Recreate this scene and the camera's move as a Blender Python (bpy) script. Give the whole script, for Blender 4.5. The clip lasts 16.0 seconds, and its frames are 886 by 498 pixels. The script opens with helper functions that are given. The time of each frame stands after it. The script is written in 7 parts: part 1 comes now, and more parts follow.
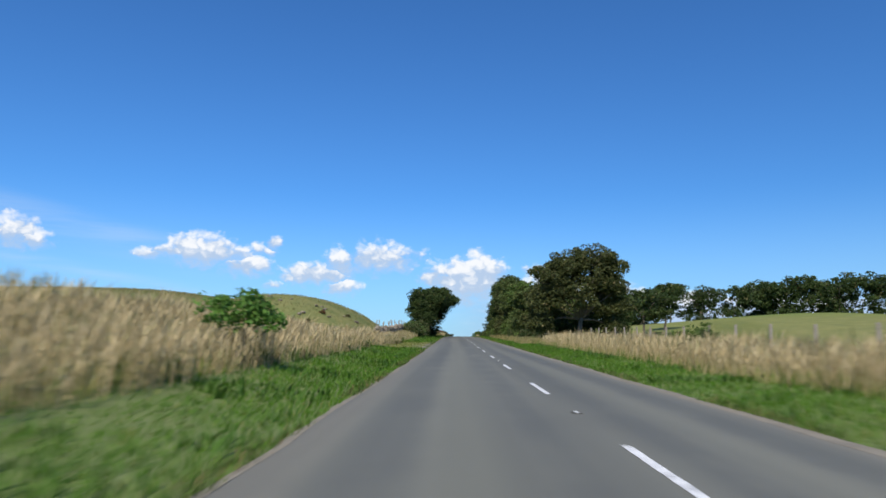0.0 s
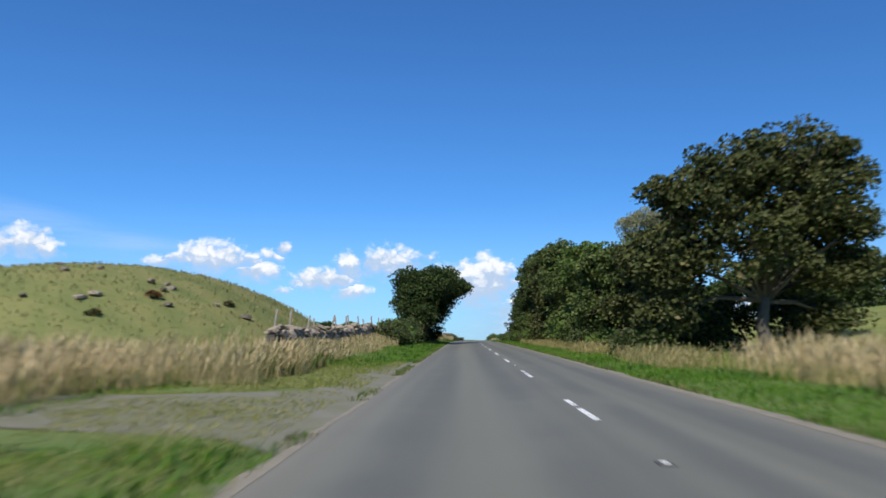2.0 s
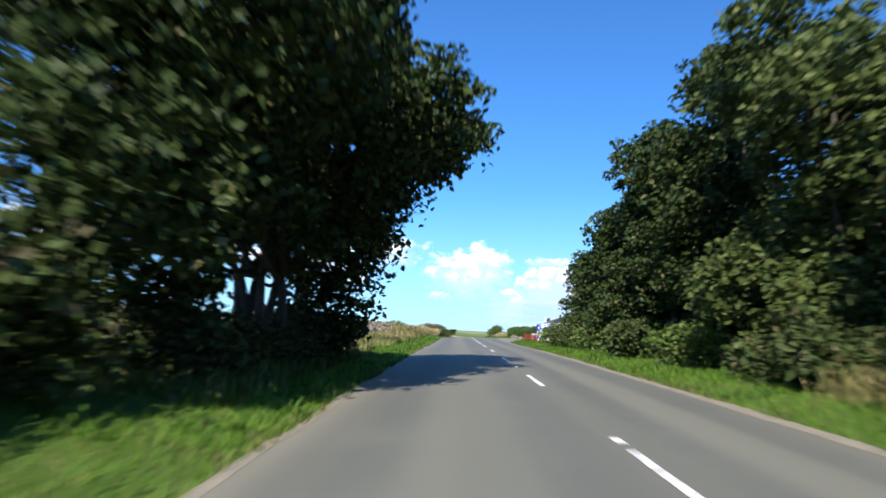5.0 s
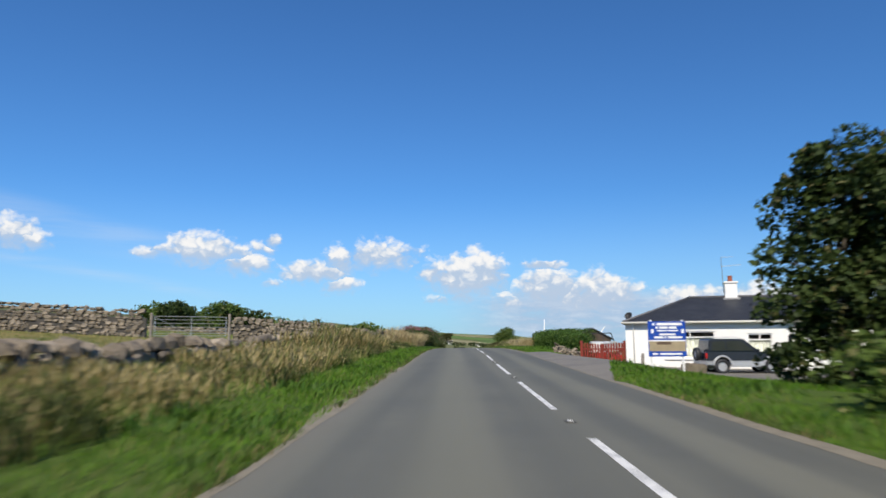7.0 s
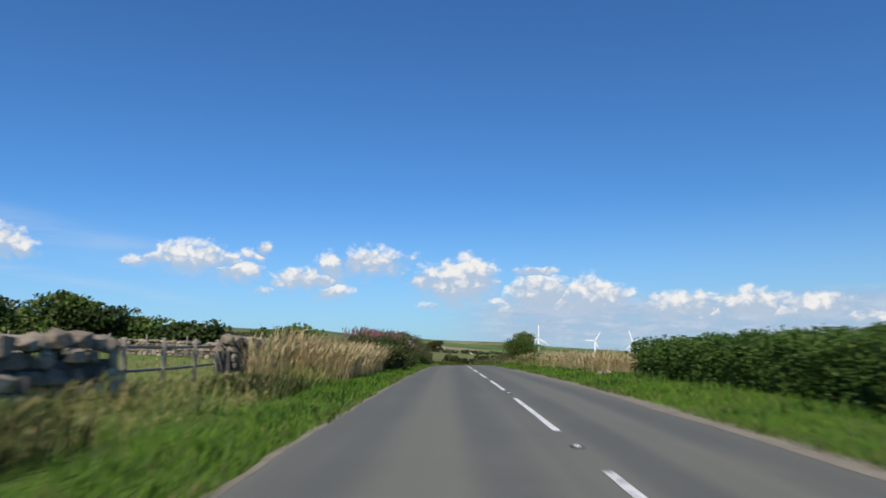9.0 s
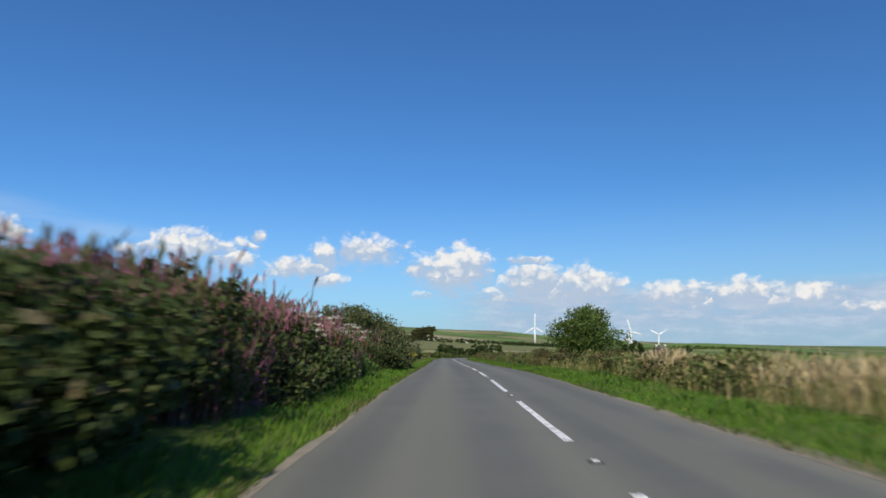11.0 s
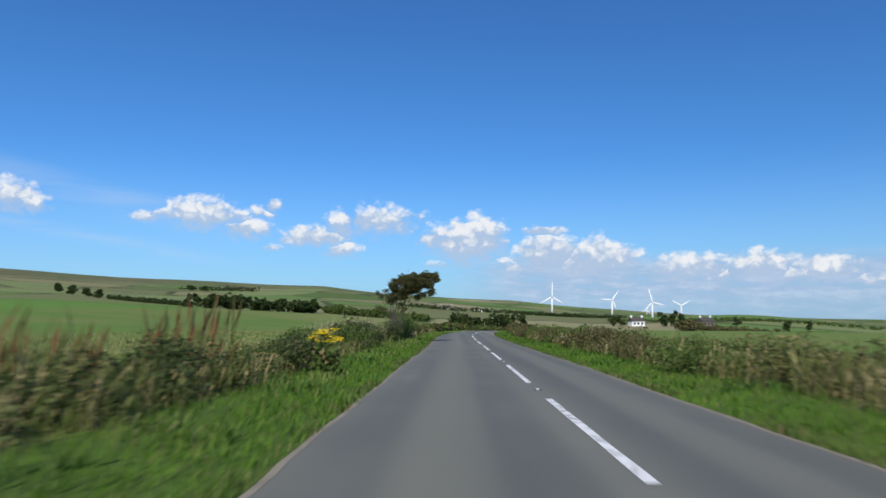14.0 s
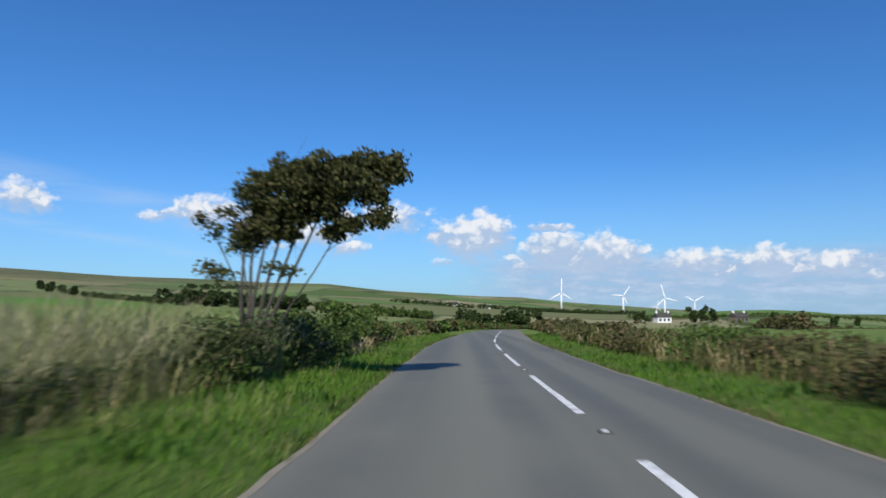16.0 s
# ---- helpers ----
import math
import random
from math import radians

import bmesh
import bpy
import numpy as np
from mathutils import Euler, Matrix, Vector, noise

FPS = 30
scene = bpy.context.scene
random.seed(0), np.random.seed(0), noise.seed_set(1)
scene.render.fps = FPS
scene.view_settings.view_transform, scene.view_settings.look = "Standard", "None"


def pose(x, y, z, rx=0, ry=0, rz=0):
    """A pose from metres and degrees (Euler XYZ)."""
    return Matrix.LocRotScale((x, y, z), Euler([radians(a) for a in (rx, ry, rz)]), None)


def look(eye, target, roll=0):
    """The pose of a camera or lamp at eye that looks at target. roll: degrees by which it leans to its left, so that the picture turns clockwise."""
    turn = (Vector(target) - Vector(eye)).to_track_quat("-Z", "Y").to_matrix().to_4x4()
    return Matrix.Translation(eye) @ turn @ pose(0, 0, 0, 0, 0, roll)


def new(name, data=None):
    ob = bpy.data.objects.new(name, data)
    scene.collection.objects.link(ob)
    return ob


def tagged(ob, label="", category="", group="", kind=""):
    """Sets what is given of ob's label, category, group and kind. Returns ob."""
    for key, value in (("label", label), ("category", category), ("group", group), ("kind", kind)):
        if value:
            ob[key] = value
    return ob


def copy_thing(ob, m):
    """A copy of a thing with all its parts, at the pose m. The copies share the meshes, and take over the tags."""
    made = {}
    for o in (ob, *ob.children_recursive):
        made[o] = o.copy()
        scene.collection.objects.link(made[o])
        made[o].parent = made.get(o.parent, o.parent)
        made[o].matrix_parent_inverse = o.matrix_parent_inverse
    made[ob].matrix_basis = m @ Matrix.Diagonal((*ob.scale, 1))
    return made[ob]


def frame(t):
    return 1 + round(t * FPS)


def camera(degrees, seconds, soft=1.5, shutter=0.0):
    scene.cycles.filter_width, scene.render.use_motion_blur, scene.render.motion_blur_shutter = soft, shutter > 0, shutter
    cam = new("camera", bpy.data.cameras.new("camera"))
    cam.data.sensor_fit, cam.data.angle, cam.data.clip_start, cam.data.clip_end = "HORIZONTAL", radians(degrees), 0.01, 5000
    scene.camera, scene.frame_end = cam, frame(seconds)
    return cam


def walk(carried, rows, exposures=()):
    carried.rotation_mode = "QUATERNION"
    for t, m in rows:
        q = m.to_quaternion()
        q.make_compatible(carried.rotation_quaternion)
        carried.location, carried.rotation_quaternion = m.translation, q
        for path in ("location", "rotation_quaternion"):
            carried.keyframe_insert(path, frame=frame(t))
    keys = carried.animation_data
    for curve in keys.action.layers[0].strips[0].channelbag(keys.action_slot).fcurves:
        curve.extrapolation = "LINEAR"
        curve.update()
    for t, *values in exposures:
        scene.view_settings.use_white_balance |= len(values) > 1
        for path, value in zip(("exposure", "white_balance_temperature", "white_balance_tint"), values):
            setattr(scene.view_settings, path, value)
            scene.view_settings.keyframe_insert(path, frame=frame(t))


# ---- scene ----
PATH = [
    (0.0, -1.85, -10.39, 1.00, 8.09, 0.34, 0.92), (0.5, -1.91, -0.34, 1.21, 7.77, 0.09, 1.04), (1.0, -1.89, 9.64, 1.42, 7.92, 0.32, 1.28),
    (1.5, -1.89, 19.61, 1.63, 8.19, 0.12, 1.66), (2.0, -1.82, 29.62, 1.86, 8.35, -0.58, 1.67), (2.5, -1.75, 39.61, 2.09, 8.34, -0.24, 1.77),
    (3.0, -1.69, 49.57, 2.33, 7.95, 0.33, 1.91), (3.5, -1.71, 59.44, 2.59, 7.72, 0.35, 1.84), (4.0, -1.73, 69.24, 2.83, 7.59, 0.26, 1.65),
    (4.5, -1.75, 78.96, 3.06, 7.54, 0.27, 1.41), (5.0, -1.76, 88.61, 3.29, 7.53, 0.41, 1.19), (5.5, -1.77, 98.19, 3.51, 7.51, 0.51, 1.07),
    (6.0, -1.73, 107.70, 3.72, 7.45, 0.14, 1.12), (6.5, -1.68, 117.17, 3.90, 7.37, 0.06, 1.03), (7.0, -1.62, 126.60, 4.03, 7.80, -0.25, 0.85),
    (7.5, -1.57, 136.01, 4.16, 7.62, -0.12, 0.73), (8.0, -1.52, 145.41, 4.30, 7.93, -0.51, 0.65), (8.5, -1.47, 154.78, 4.46, 8.67, -0.29, 0.64),
    (9.0, -1.42, 164.07, 4.63, 8.37, -0.63, 0.12), (9.5, -1.40, 173.21, 4.71, 8.20, -0.45, -0.17), (10.0, -1.37, 182.22, 4.74, 8.05, -0.27, -0.30),
    (10.5, -1.35, 191.08, 4.71, 7.83, -0.30, -0.34), (11.0, -1.32, 199.80, 4.66, 7.44, -0.56, -0.35), (11.5, -1.28, 208.39, 4.59, 6.78, -0.89, -0.41),
    (12.0, -1.19, 216.84, 4.51, 5.77, -0.70, -0.58), (12.5, -1.09, 225.02, 4.41, 5.07, -0.56, -0.11), (13.0, -1.01, 232.82, 4.26, 4.58, -0.71, 0.36),
    (13.5, -0.95, 240.41, 4.08, 5.03, -0.16, 0.67), (14.0, -0.89, 248.01, 3.88, 4.90, 0.00, 0.88), (14.5, -0.85, 255.73, 3.67, 4.76, -0.17, 1.05),
    (15.0, -0.84, 263.72, 3.49, 4.44, 0.32, 1.09), (15.5, -0.81, 271.98, 3.30, 4.73, 0.13, 1.32), (16.0, -0.77, 280.40, 3.09, 4.70, -0.33, 1.41),
]

cam = camera(66.0, 16.0, soft=1.6, shutter=0.35)
walk(cam, [(t, pose(x, y, z, 90 + pitch, 0, yaw) @ pose(0, 0, 0, 0, 0, roll)) for t, x, y, z, pitch, roll, yaw in PATH],
     [(0.0, 0.1, 6500, 10), (2.0, 0.15, 6500, 10), (3.2, 0.35, 6500, 10), (4.6, 0.75, 6500, 10), (5.6, 0.8, 6500, 10), (6.05, 0.88, 6600, 10), (6.5, 0.27, 6700, 10), (7.0, 0.05, 6850, 10), (9.0, -0.05, 6900, 10), (13.0, -0.05, 6850, 10), (14.0, -0.05, 6450, 10), (16.0, -0.05, 6400, 10)])

# ---- light ----
SUN_TO = Vector((-0.23, -1.06, 1.0)).normalized()
sun = new("sun", bpy.data.lights.new("sun", "SUN"))
sun.data.energy, sun.data.angle, sun.data.color = 4.7, radians(0.53), (1.0, 0.93, 0.82)
sun.matrix_world = look(SUN_TO * 50, (0, 0, 0))

scene.view_settings.exposure = 0.0


class Nodes:
    """Short hand for building a node tree."""

    def __init__(self, tree):
        self.tree = tree
        tree.nodes.clear()

    def add(self, kind, inputs=()):
        return self.wire(self.tree.nodes.new(kind), inputs)

    def wire(self, node, inputs):
        for key, value in dict(inputs).items():
            if isinstance(value, bpy.types.NodeSocket):
                self.tree.links.new(value, node.inputs[key])
            else:
                node.inputs[key].default_value = value
        return node

    def math(self, op, a, b=0.0, c=0.0, clamp=False):
        node = self.tree.nodes.new("ShaderNodeMath")
        node.operation, node.use_clamp = op, clamp
        return self.wire(node, {0: a, 1: b, 2: c}).outputs[0]

    def smooth(self, v, lo, hi, to_lo=0.0, to_hi=1.0):
        node = self.tree.nodes.new("ShaderNodeMapRange")
        node.interpolation_type = "SMOOTHSTEP"
        if lo > hi:
            lo, hi, to_lo, to_hi = hi, lo, to_hi, to_lo
        return self.wire(node, {0: v, 1: lo, 2: hi, 3: to_lo, 4: to_hi}).outputs[0]

    def mix(self, fac, a, b, blend="MIX"):
        n = self.tree.nodes.new("ShaderNodeMix")
        n.data_type, n.blend_type = "RGBA", blend
        for i, v in ((0, fac), (6, a), (7, b)):
            if isinstance(v, bpy.types.NodeSocket):
                self.tree.links.new(v, n.inputs[i])
            elif i == 0:
                n.inputs[i].default_value = v
            else:
                n.inputs[i].default_value = (*v, 1)[:4]
        return n.outputs[2]

    def noise(self, vector, scale, detail=3.0, rough=0.55):
        return self.add("ShaderNodeTexNoise", {"Vector": vector, "Scale": scale, "Detail": detail, "Roughness": rough}).outputs["Fac"]


def build_sky():
    world = bpy.data.worlds.new("sky")
    scene.world = world
    world.use_nodes = True
    n = Nodes(world.node_tree)
    sky = n.add("ShaderNodeTexSky")
    sky.sky_type, sky.sun_disc = "NISHITA", False
    sky.sun_elevation, sky.sun_rotation = math.asin(SUN_TO.z), -math.atan2(SUN_TO.x, SUN_TO.y)
    sky.altitude, sky.air_density, sky.dust_density, sky.ozone_density = 60.0, 1.0, 0.35, 2.2
    co = n.add("ShaderNodeTexCoord").outputs["Generated"]
    xyz = n.add("ShaderNodeSeparateXYZ", {0: co})
    az = n.math("MULTIPLY", n.math("ARCTAN2", xyz.outputs[0], xyz.outputs[1]), 57.2958)
    el = n.math("MULTIPLY", n.math("ARCSINE", xyz.outputs[2]), 57.2958)
    uv = n.add("ShaderNodeCombineXYZ", {0: az, 1: n.math("MULTIPLY", el, 1.35), 2: 0.0}).outputs[0]
    big = n.noise(uv, 0.5, 4.0, 0.55)
    fine = n.noise(uv, 2.2, 4.0, 0.6)
    # push the cloud outlines about, so that they billow
    soft_x = n.math("MULTIPLY", n.math("SUBTRACT", n.noise(uv, 0.8, 2.0), 0.5), 1.5)
    shifted = n.add("ShaderNodeMapping", {"Vector": uv, "Location": (31.0, 17.0, 4.0)}).outputs[0]
    soft_y = n.math("MULTIPLY", n.math("SUBTRACT", n.noise(shifted, 0.9, 2.0), 0.5), 0.9)
    caz, cel = n.math("ADD", az, soft_x), n.math("ADD", el, soft_y)
    warped = n.add("ShaderNodeCombineXYZ", {0: caz, 1: n.math("MULTIPLY", cel, 1.25), 2: 0.0}).outputs[0]
    lump = n.add("ShaderNodeTexVoronoi", {"Vector": warped, "Scale": 0.95, "Detail": 2.0, "Roughness": 0.45}).outputs["Distance"]
    puff = n.math("ADD", n.math("MULTIPLY", n.math("SUBTRACT", 0.42, lump), 1.05), n.math("ADD", n.math("MULTIPLY", n.math("SUBTRACT", fine, 0.5), 0.5), n.math("MULTIPLY", n.math("SUBTRACT", big, 0.5), 0.9)))
    total, light = None, None
    for a0, e0, ra, up, down, gain in CLOUDS_WEST + CLOUDS_EAST:
        da = n.math("DIVIDE", n.math("SUBTRACT", caz, a0), ra * 1.5)
        de = n.math("SUBTRACT", cel, e0)
        de = n.math("MAXIMUM", n.math("DIVIDE", de, up * 1.36), n.math("DIVIDE", de, -down * 1.75))
        r2 = n.math("ADD", n.math("MULTIPLY", da, da), n.math("MULTIPLY", de, de))
        v = n.math("MULTIPLY", n.math("SUBTRACT", 1.0, r2), gain)
        h = n.math("DIVIDE", n.math("SUBTRACT", cel, e0 - down), up + down)
        if total is None:
            total, light = v, h
        else:
            wins = n.math("GREATER_THAN", v, total)
            light = n.math("ADD", n.math("MULTIPLY", wins, h), n.math("MULTIPLY", n.math("SUBTRACT", 1.0, wins), light))
            total = n.math("MAXIMUM", total, v)
    body = n.math("ADD", n.math("ADD", total, 0.52), puff)
    # crisp above, fading out below
    foot = n.smooth(light, 0.0, 0.6, 1.7, 0.95)
    edge = n.tree.nodes.new("ShaderNodeMapRange")
    edge.interpolation_type = "SMOOTHSTEP"
    cover = n.math("MULTIPLY", n.wire(edge, {0: body, 1: -0.12, 2: foot, 3: 0.0, 4: 1.0}).outputs[0], n.smooth(total, -0.9, -0.15, 0.0, 0.95))
    # two thin streaks of veil, sloping down towards the middle
    streak = n.noise(n.add("ShaderNodeMapping", {"Vector": uv, "Rotation": (0, 0, 0.2), "Scale": (0.10, 0.8, 1)}).outputs[0], 1.0, 4.0, 0.55)
    veil = None
    for e0, slope, up, down, k in ((10.2, -0.2, 1.1, 2.8, 0.75), (6.4, -0.17, 0.7, 0.9, 0.9)):
        d = n.math("SUBTRACT", el, n.math("ADD", n.math("MULTIPLY", n.math("ADD", az, 34.0), slope), e0))
        w = n.math("MULTIPLY", n.math("MULTIPLY", n.smooth(d, up, -0.5 * up), n.smooth(d, -down, 0.0)), k)
        veil = w if veil is None else n.math("MAXIMUM", veil, w)
    veil = n.math("MULTIPLY", n.math("MULTIPLY", veil, n.smooth(streak, 0.25, 0.7)), n.math("MULTIPLY", n.smooth(az, -15.0, -24.0), n.smooth(az, -60.0, -40.0)))
    haze = n.smooth(el, 13.0, -1.0)
    shade = n.math("ADD", n.math("MULTIPLY", light, 0.95), n.math("ADD", n.math("MULTIPLY", n.math("SUBTRACT", 0.40, lump), 0.9), n.math("MULTIPLY", n.math("SUBTRACT", fine, 0.5), 0.28)))
    white = n.mix(n.smooth(shade, -0.12, 0.6), (5.0, 6.3, 8.3), (9.9, 10.0, 10.15))
    tint = n.mix(1.0, sky.outputs[0], (0.405, 0.88, 1.42), "MULTIPLY")
    col = n.mix(n.math("MULTIPLY", haze, 0.48), tint, (4.6, 6.65, 9.3))
    col = n.mix(n.math("MULTIPLY", veil, 0.34), col, (6.8, 7.8, 9.2))
    # grey layer behind and below the heaped clouds
    layer = n.noise(n.add("ShaderNodeMapping", {"Vector": uv, "Scale": (0.35, 1.1, 1)}).outputs[0], 1.0, 4.0, 0.6)
    bank = n.math("MULTIPLY", n.math("MULTIPLY", n.smooth(az, -2.0, 7.0), n.math("MULTIPLY", n.smooth(el, 4.7, 3.0), n.smooth(el, -0.6, 1.4, 0.45, 1.0))), n.smooth(layer, 0.2, 0.6, 0.45, 1.0))
    col = n.mix(n.math("MULTIPLY", bank, 0.9), col, n.mix(n.smooth(n.math("ADD", layer, n.math("MULTIPLY", n.math("SUBTRACT", fine, 0.5), 0.2)), 0.38, 0.72), (4.1, 5.5, 7.9), (5.7, 7.0, 8.9)))
    col = n.mix(cover, col, white)
    bg = n.add("ShaderNodeBackground", {"Color": col, "Strength": 0.092})
    n.tree.links.new(bg.outputs[0], n.add("ShaderNodeOutputWorld").inputs[0])


# azimuth, elevation, half width, rise, fall (degrees), weight
CLOUDS_WEST = [
    (-33.3, 7.8, 1.2, 1.18, 0.73, 1.0), (-32.2, 7.4, 0.9, 0.62, 0.38, 1.0), (-35.6, 7.6, 1.6, 0.9, 0.6, 1.0), (-20.5, 7.3, 2.2, 1.2, 0.8, 1.25),
    (-22.2, 7.14, 1.7, 0.68, 0.42, 1.0), (-24.2, 6.95, 1.4, 0.35, 0.21, 0.7), (-18.6, 7.14, 1.6, 0.78, 0.48, 0.9), (-17.1, 6.21, 1.8, 0.84, 0.52, 1.0),
    (-15.7, 7.48, 0.8, 0.57, 0.35, 0.75), (-14.9, 8.3, 0.6, 0.55, 0.4, 1.0), (-11.4, 5.7, 2.1, 0.9, 0.6, 1.2), (-12.9, 5.55, 1.2, 0.57, 0.35, 0.8),
    (-9.5, 6.63, 1.1, 1.22, 0.75, 1.0), (-6.3, 7.1, 2.4, 1.2, 0.9, 1.0), (-4.1, 7.42, 1.2, 0.65, 0.4, 0.5), (-9.4, 4.6, 1.2, 0.72, 0.44, 0.9),
    (-14.9, 4.77, 0.7, 0.37, 0.23, 0.6), (-43.0, 6.5, 5.0, 1.2, 1.0, 1.0), (-60.0, 7.0, 7.0, 1.8, 1.2, 1.0),
]
CLOUDS_EAST = [
    (1.2, 5.2, 2.3, 1.8, 1.2, 1.5), (2.4, 5.6, 1.6, 1.8, 1.2, 1.5), (-1.5, 5.43, 1.0, 1.29, 0.79, 1.0), (3.7, 5.12, 1.0, 1.05, 0.65, 0.9),
    (-1.2, 3.44, 0.9, 0.44, 0.27, 0.7), (7.6, 6.27, 1.4, 0.44, 0.27, 1.1), (8.0, 4.35, 2.1, 1.5, 1.1, 1.5), (6.7, 4.06, 1.4, 1.16, 0.71, 0.9),
    (11.8, 4.0, 1.8, 1.55, 1.1, 1.45), (13.5, 3.9, 1.4, 1.2, 0.9, 1.2), (10.0, 3.7, 1.9, 1.27, 0.9, 1.2), (4.4, 3.33, 1.6, 0.76, 0.46, 0.6),
    (19.4, 3.1, 2.1, 1.05, 0.8, 1.1), (17.5, 2.88, 1.6, 0.89, 0.54, 0.75), (24.2, 3.1, 1.8, 1.15, 0.8, 1.2), (22.9, 2.8, 1.2, 0.86, 0.53, 0.75),
    (26.8, 2.45, 1.7, 0.88, 0.54, 0.8), (28.8, 2.7, 1.7, 0.85, 0.6, 1.2), (31.2, 1.84, 0.8, 0.37, 0.23, 0.9), (32.9, 1.78, 0.9, 0.46, 0.28, 0.9),
    (21.3, 2.33, 2.0, 0.87, 0.53, 0.7), (39.0, 2.0, 4.0, 1.2, 1.2, 1.0), (52.0, 3.0, 7.0, 1.6, 1.4, 1.0),
]
build_sky()

# ---- lie of the land ----
STEP, START = 15.0, -15.0
ROAD_Z = np.array([-0.29, 0.0, 0.31, 0.65, 1.0, 1.38, 1.74, 2.1, 2.44, 2.72, 2.92, 3.15, 3.42, 3.52, 3.47, 3.35, 3.19, 2.87, 2.47, 2.13,
                   1.76, 1.45, 1.16, 0.83, 0.45, 0.03, -0.42, -0.91, -1.43, -1.96, -2.49, -3.03, -3.57, -4.11, -4.64, -5.18, -5.71])
ROAD_X = np.array([-0.01, 0.0, 0.01, 0.0, -0.02, -0.04, -0.06, -0.07, -0.07, -0.06, -0.04, 0.0, 0.05, 0.12, 0.18, 0.28, 0.44, 0.59, 0.66,
                   0.71, 0.79, 0.76, 0.97, 1.84, 2.88, 3.98, 5.16, 6.5, 8.2, 10.4, 13.2, 16.6, 20.6, 25.2, 30.4, 36.2, 42.6])


def glide(knots, y):
    """A smooth line through evenly spaced knots, straight past its ends."""
    y = np.asarray(y, float)
    u = (y - START) / STEP
    last = len(knots) - 1
    i = np.clip(np.floor(u).astype(int), 0, last - 1)
    f = np.clip(u - i, 0, 1)
    a, b, c, d = (knots[np.clip(i + k, 0, last)] for k in (-1, 0, 1, 2))
    v = b + 0.5 * f * (c - a + f * (2 * a - 5 * b + 4 * c - d + f * (3 * (b - c) + d - a)))
    v = v + np.minimum(u, 0) * (knots[1] - knots[0]) + np.maximum(u - last, 0) * (knots[-1] - knots[-2])
    return v


def road_z(y):
    y = np.asarray(y, float)
    return glide(ROAD_Z, np.clip(y, -400, 560))


def road_x(y):
    return glide(ROAD_X, np.clip(np.asarray(y, float), -15, 525))


def ramp(v, lo, hi):
    u = np.clip((np.asarray(v, float) - lo) / (hi - lo), 0, 1)
    return u * u * (3 - 2 * u)


def half_left(y):
    return np.interp(y, [-15, 105, 165, 225, 285], [3.74, 3.54, 3.44, 3.12, 3.14])


def half_right(y):
    return np.interp(y, [-15, 45, 105, 200, 225, 345], [2.5, 2.55, 2.38, 2.36, 2.22, 2.12])


def mound(x, y, cx, cy, rx, ry, h, q):
    r2 = ((x - cx) / rx) ** 2 + ((y - cy) / ry) ** 2
    return h * np.clip(1 - r2, 0, 1) ** q


def wobble(x, y, size, seed=0.0):
    """Gentle unevenness between about -1 and 1."""
    a = np.sin(x / size + 1.3 + seed) + np.sin(y / size * 1.13 + 2.1 * seed) + np.sin((x + y) / size * 0.71 + seed) + np.sin((x - 1.7 * y) / size * 0.53 + 0.7)
    return a / 4


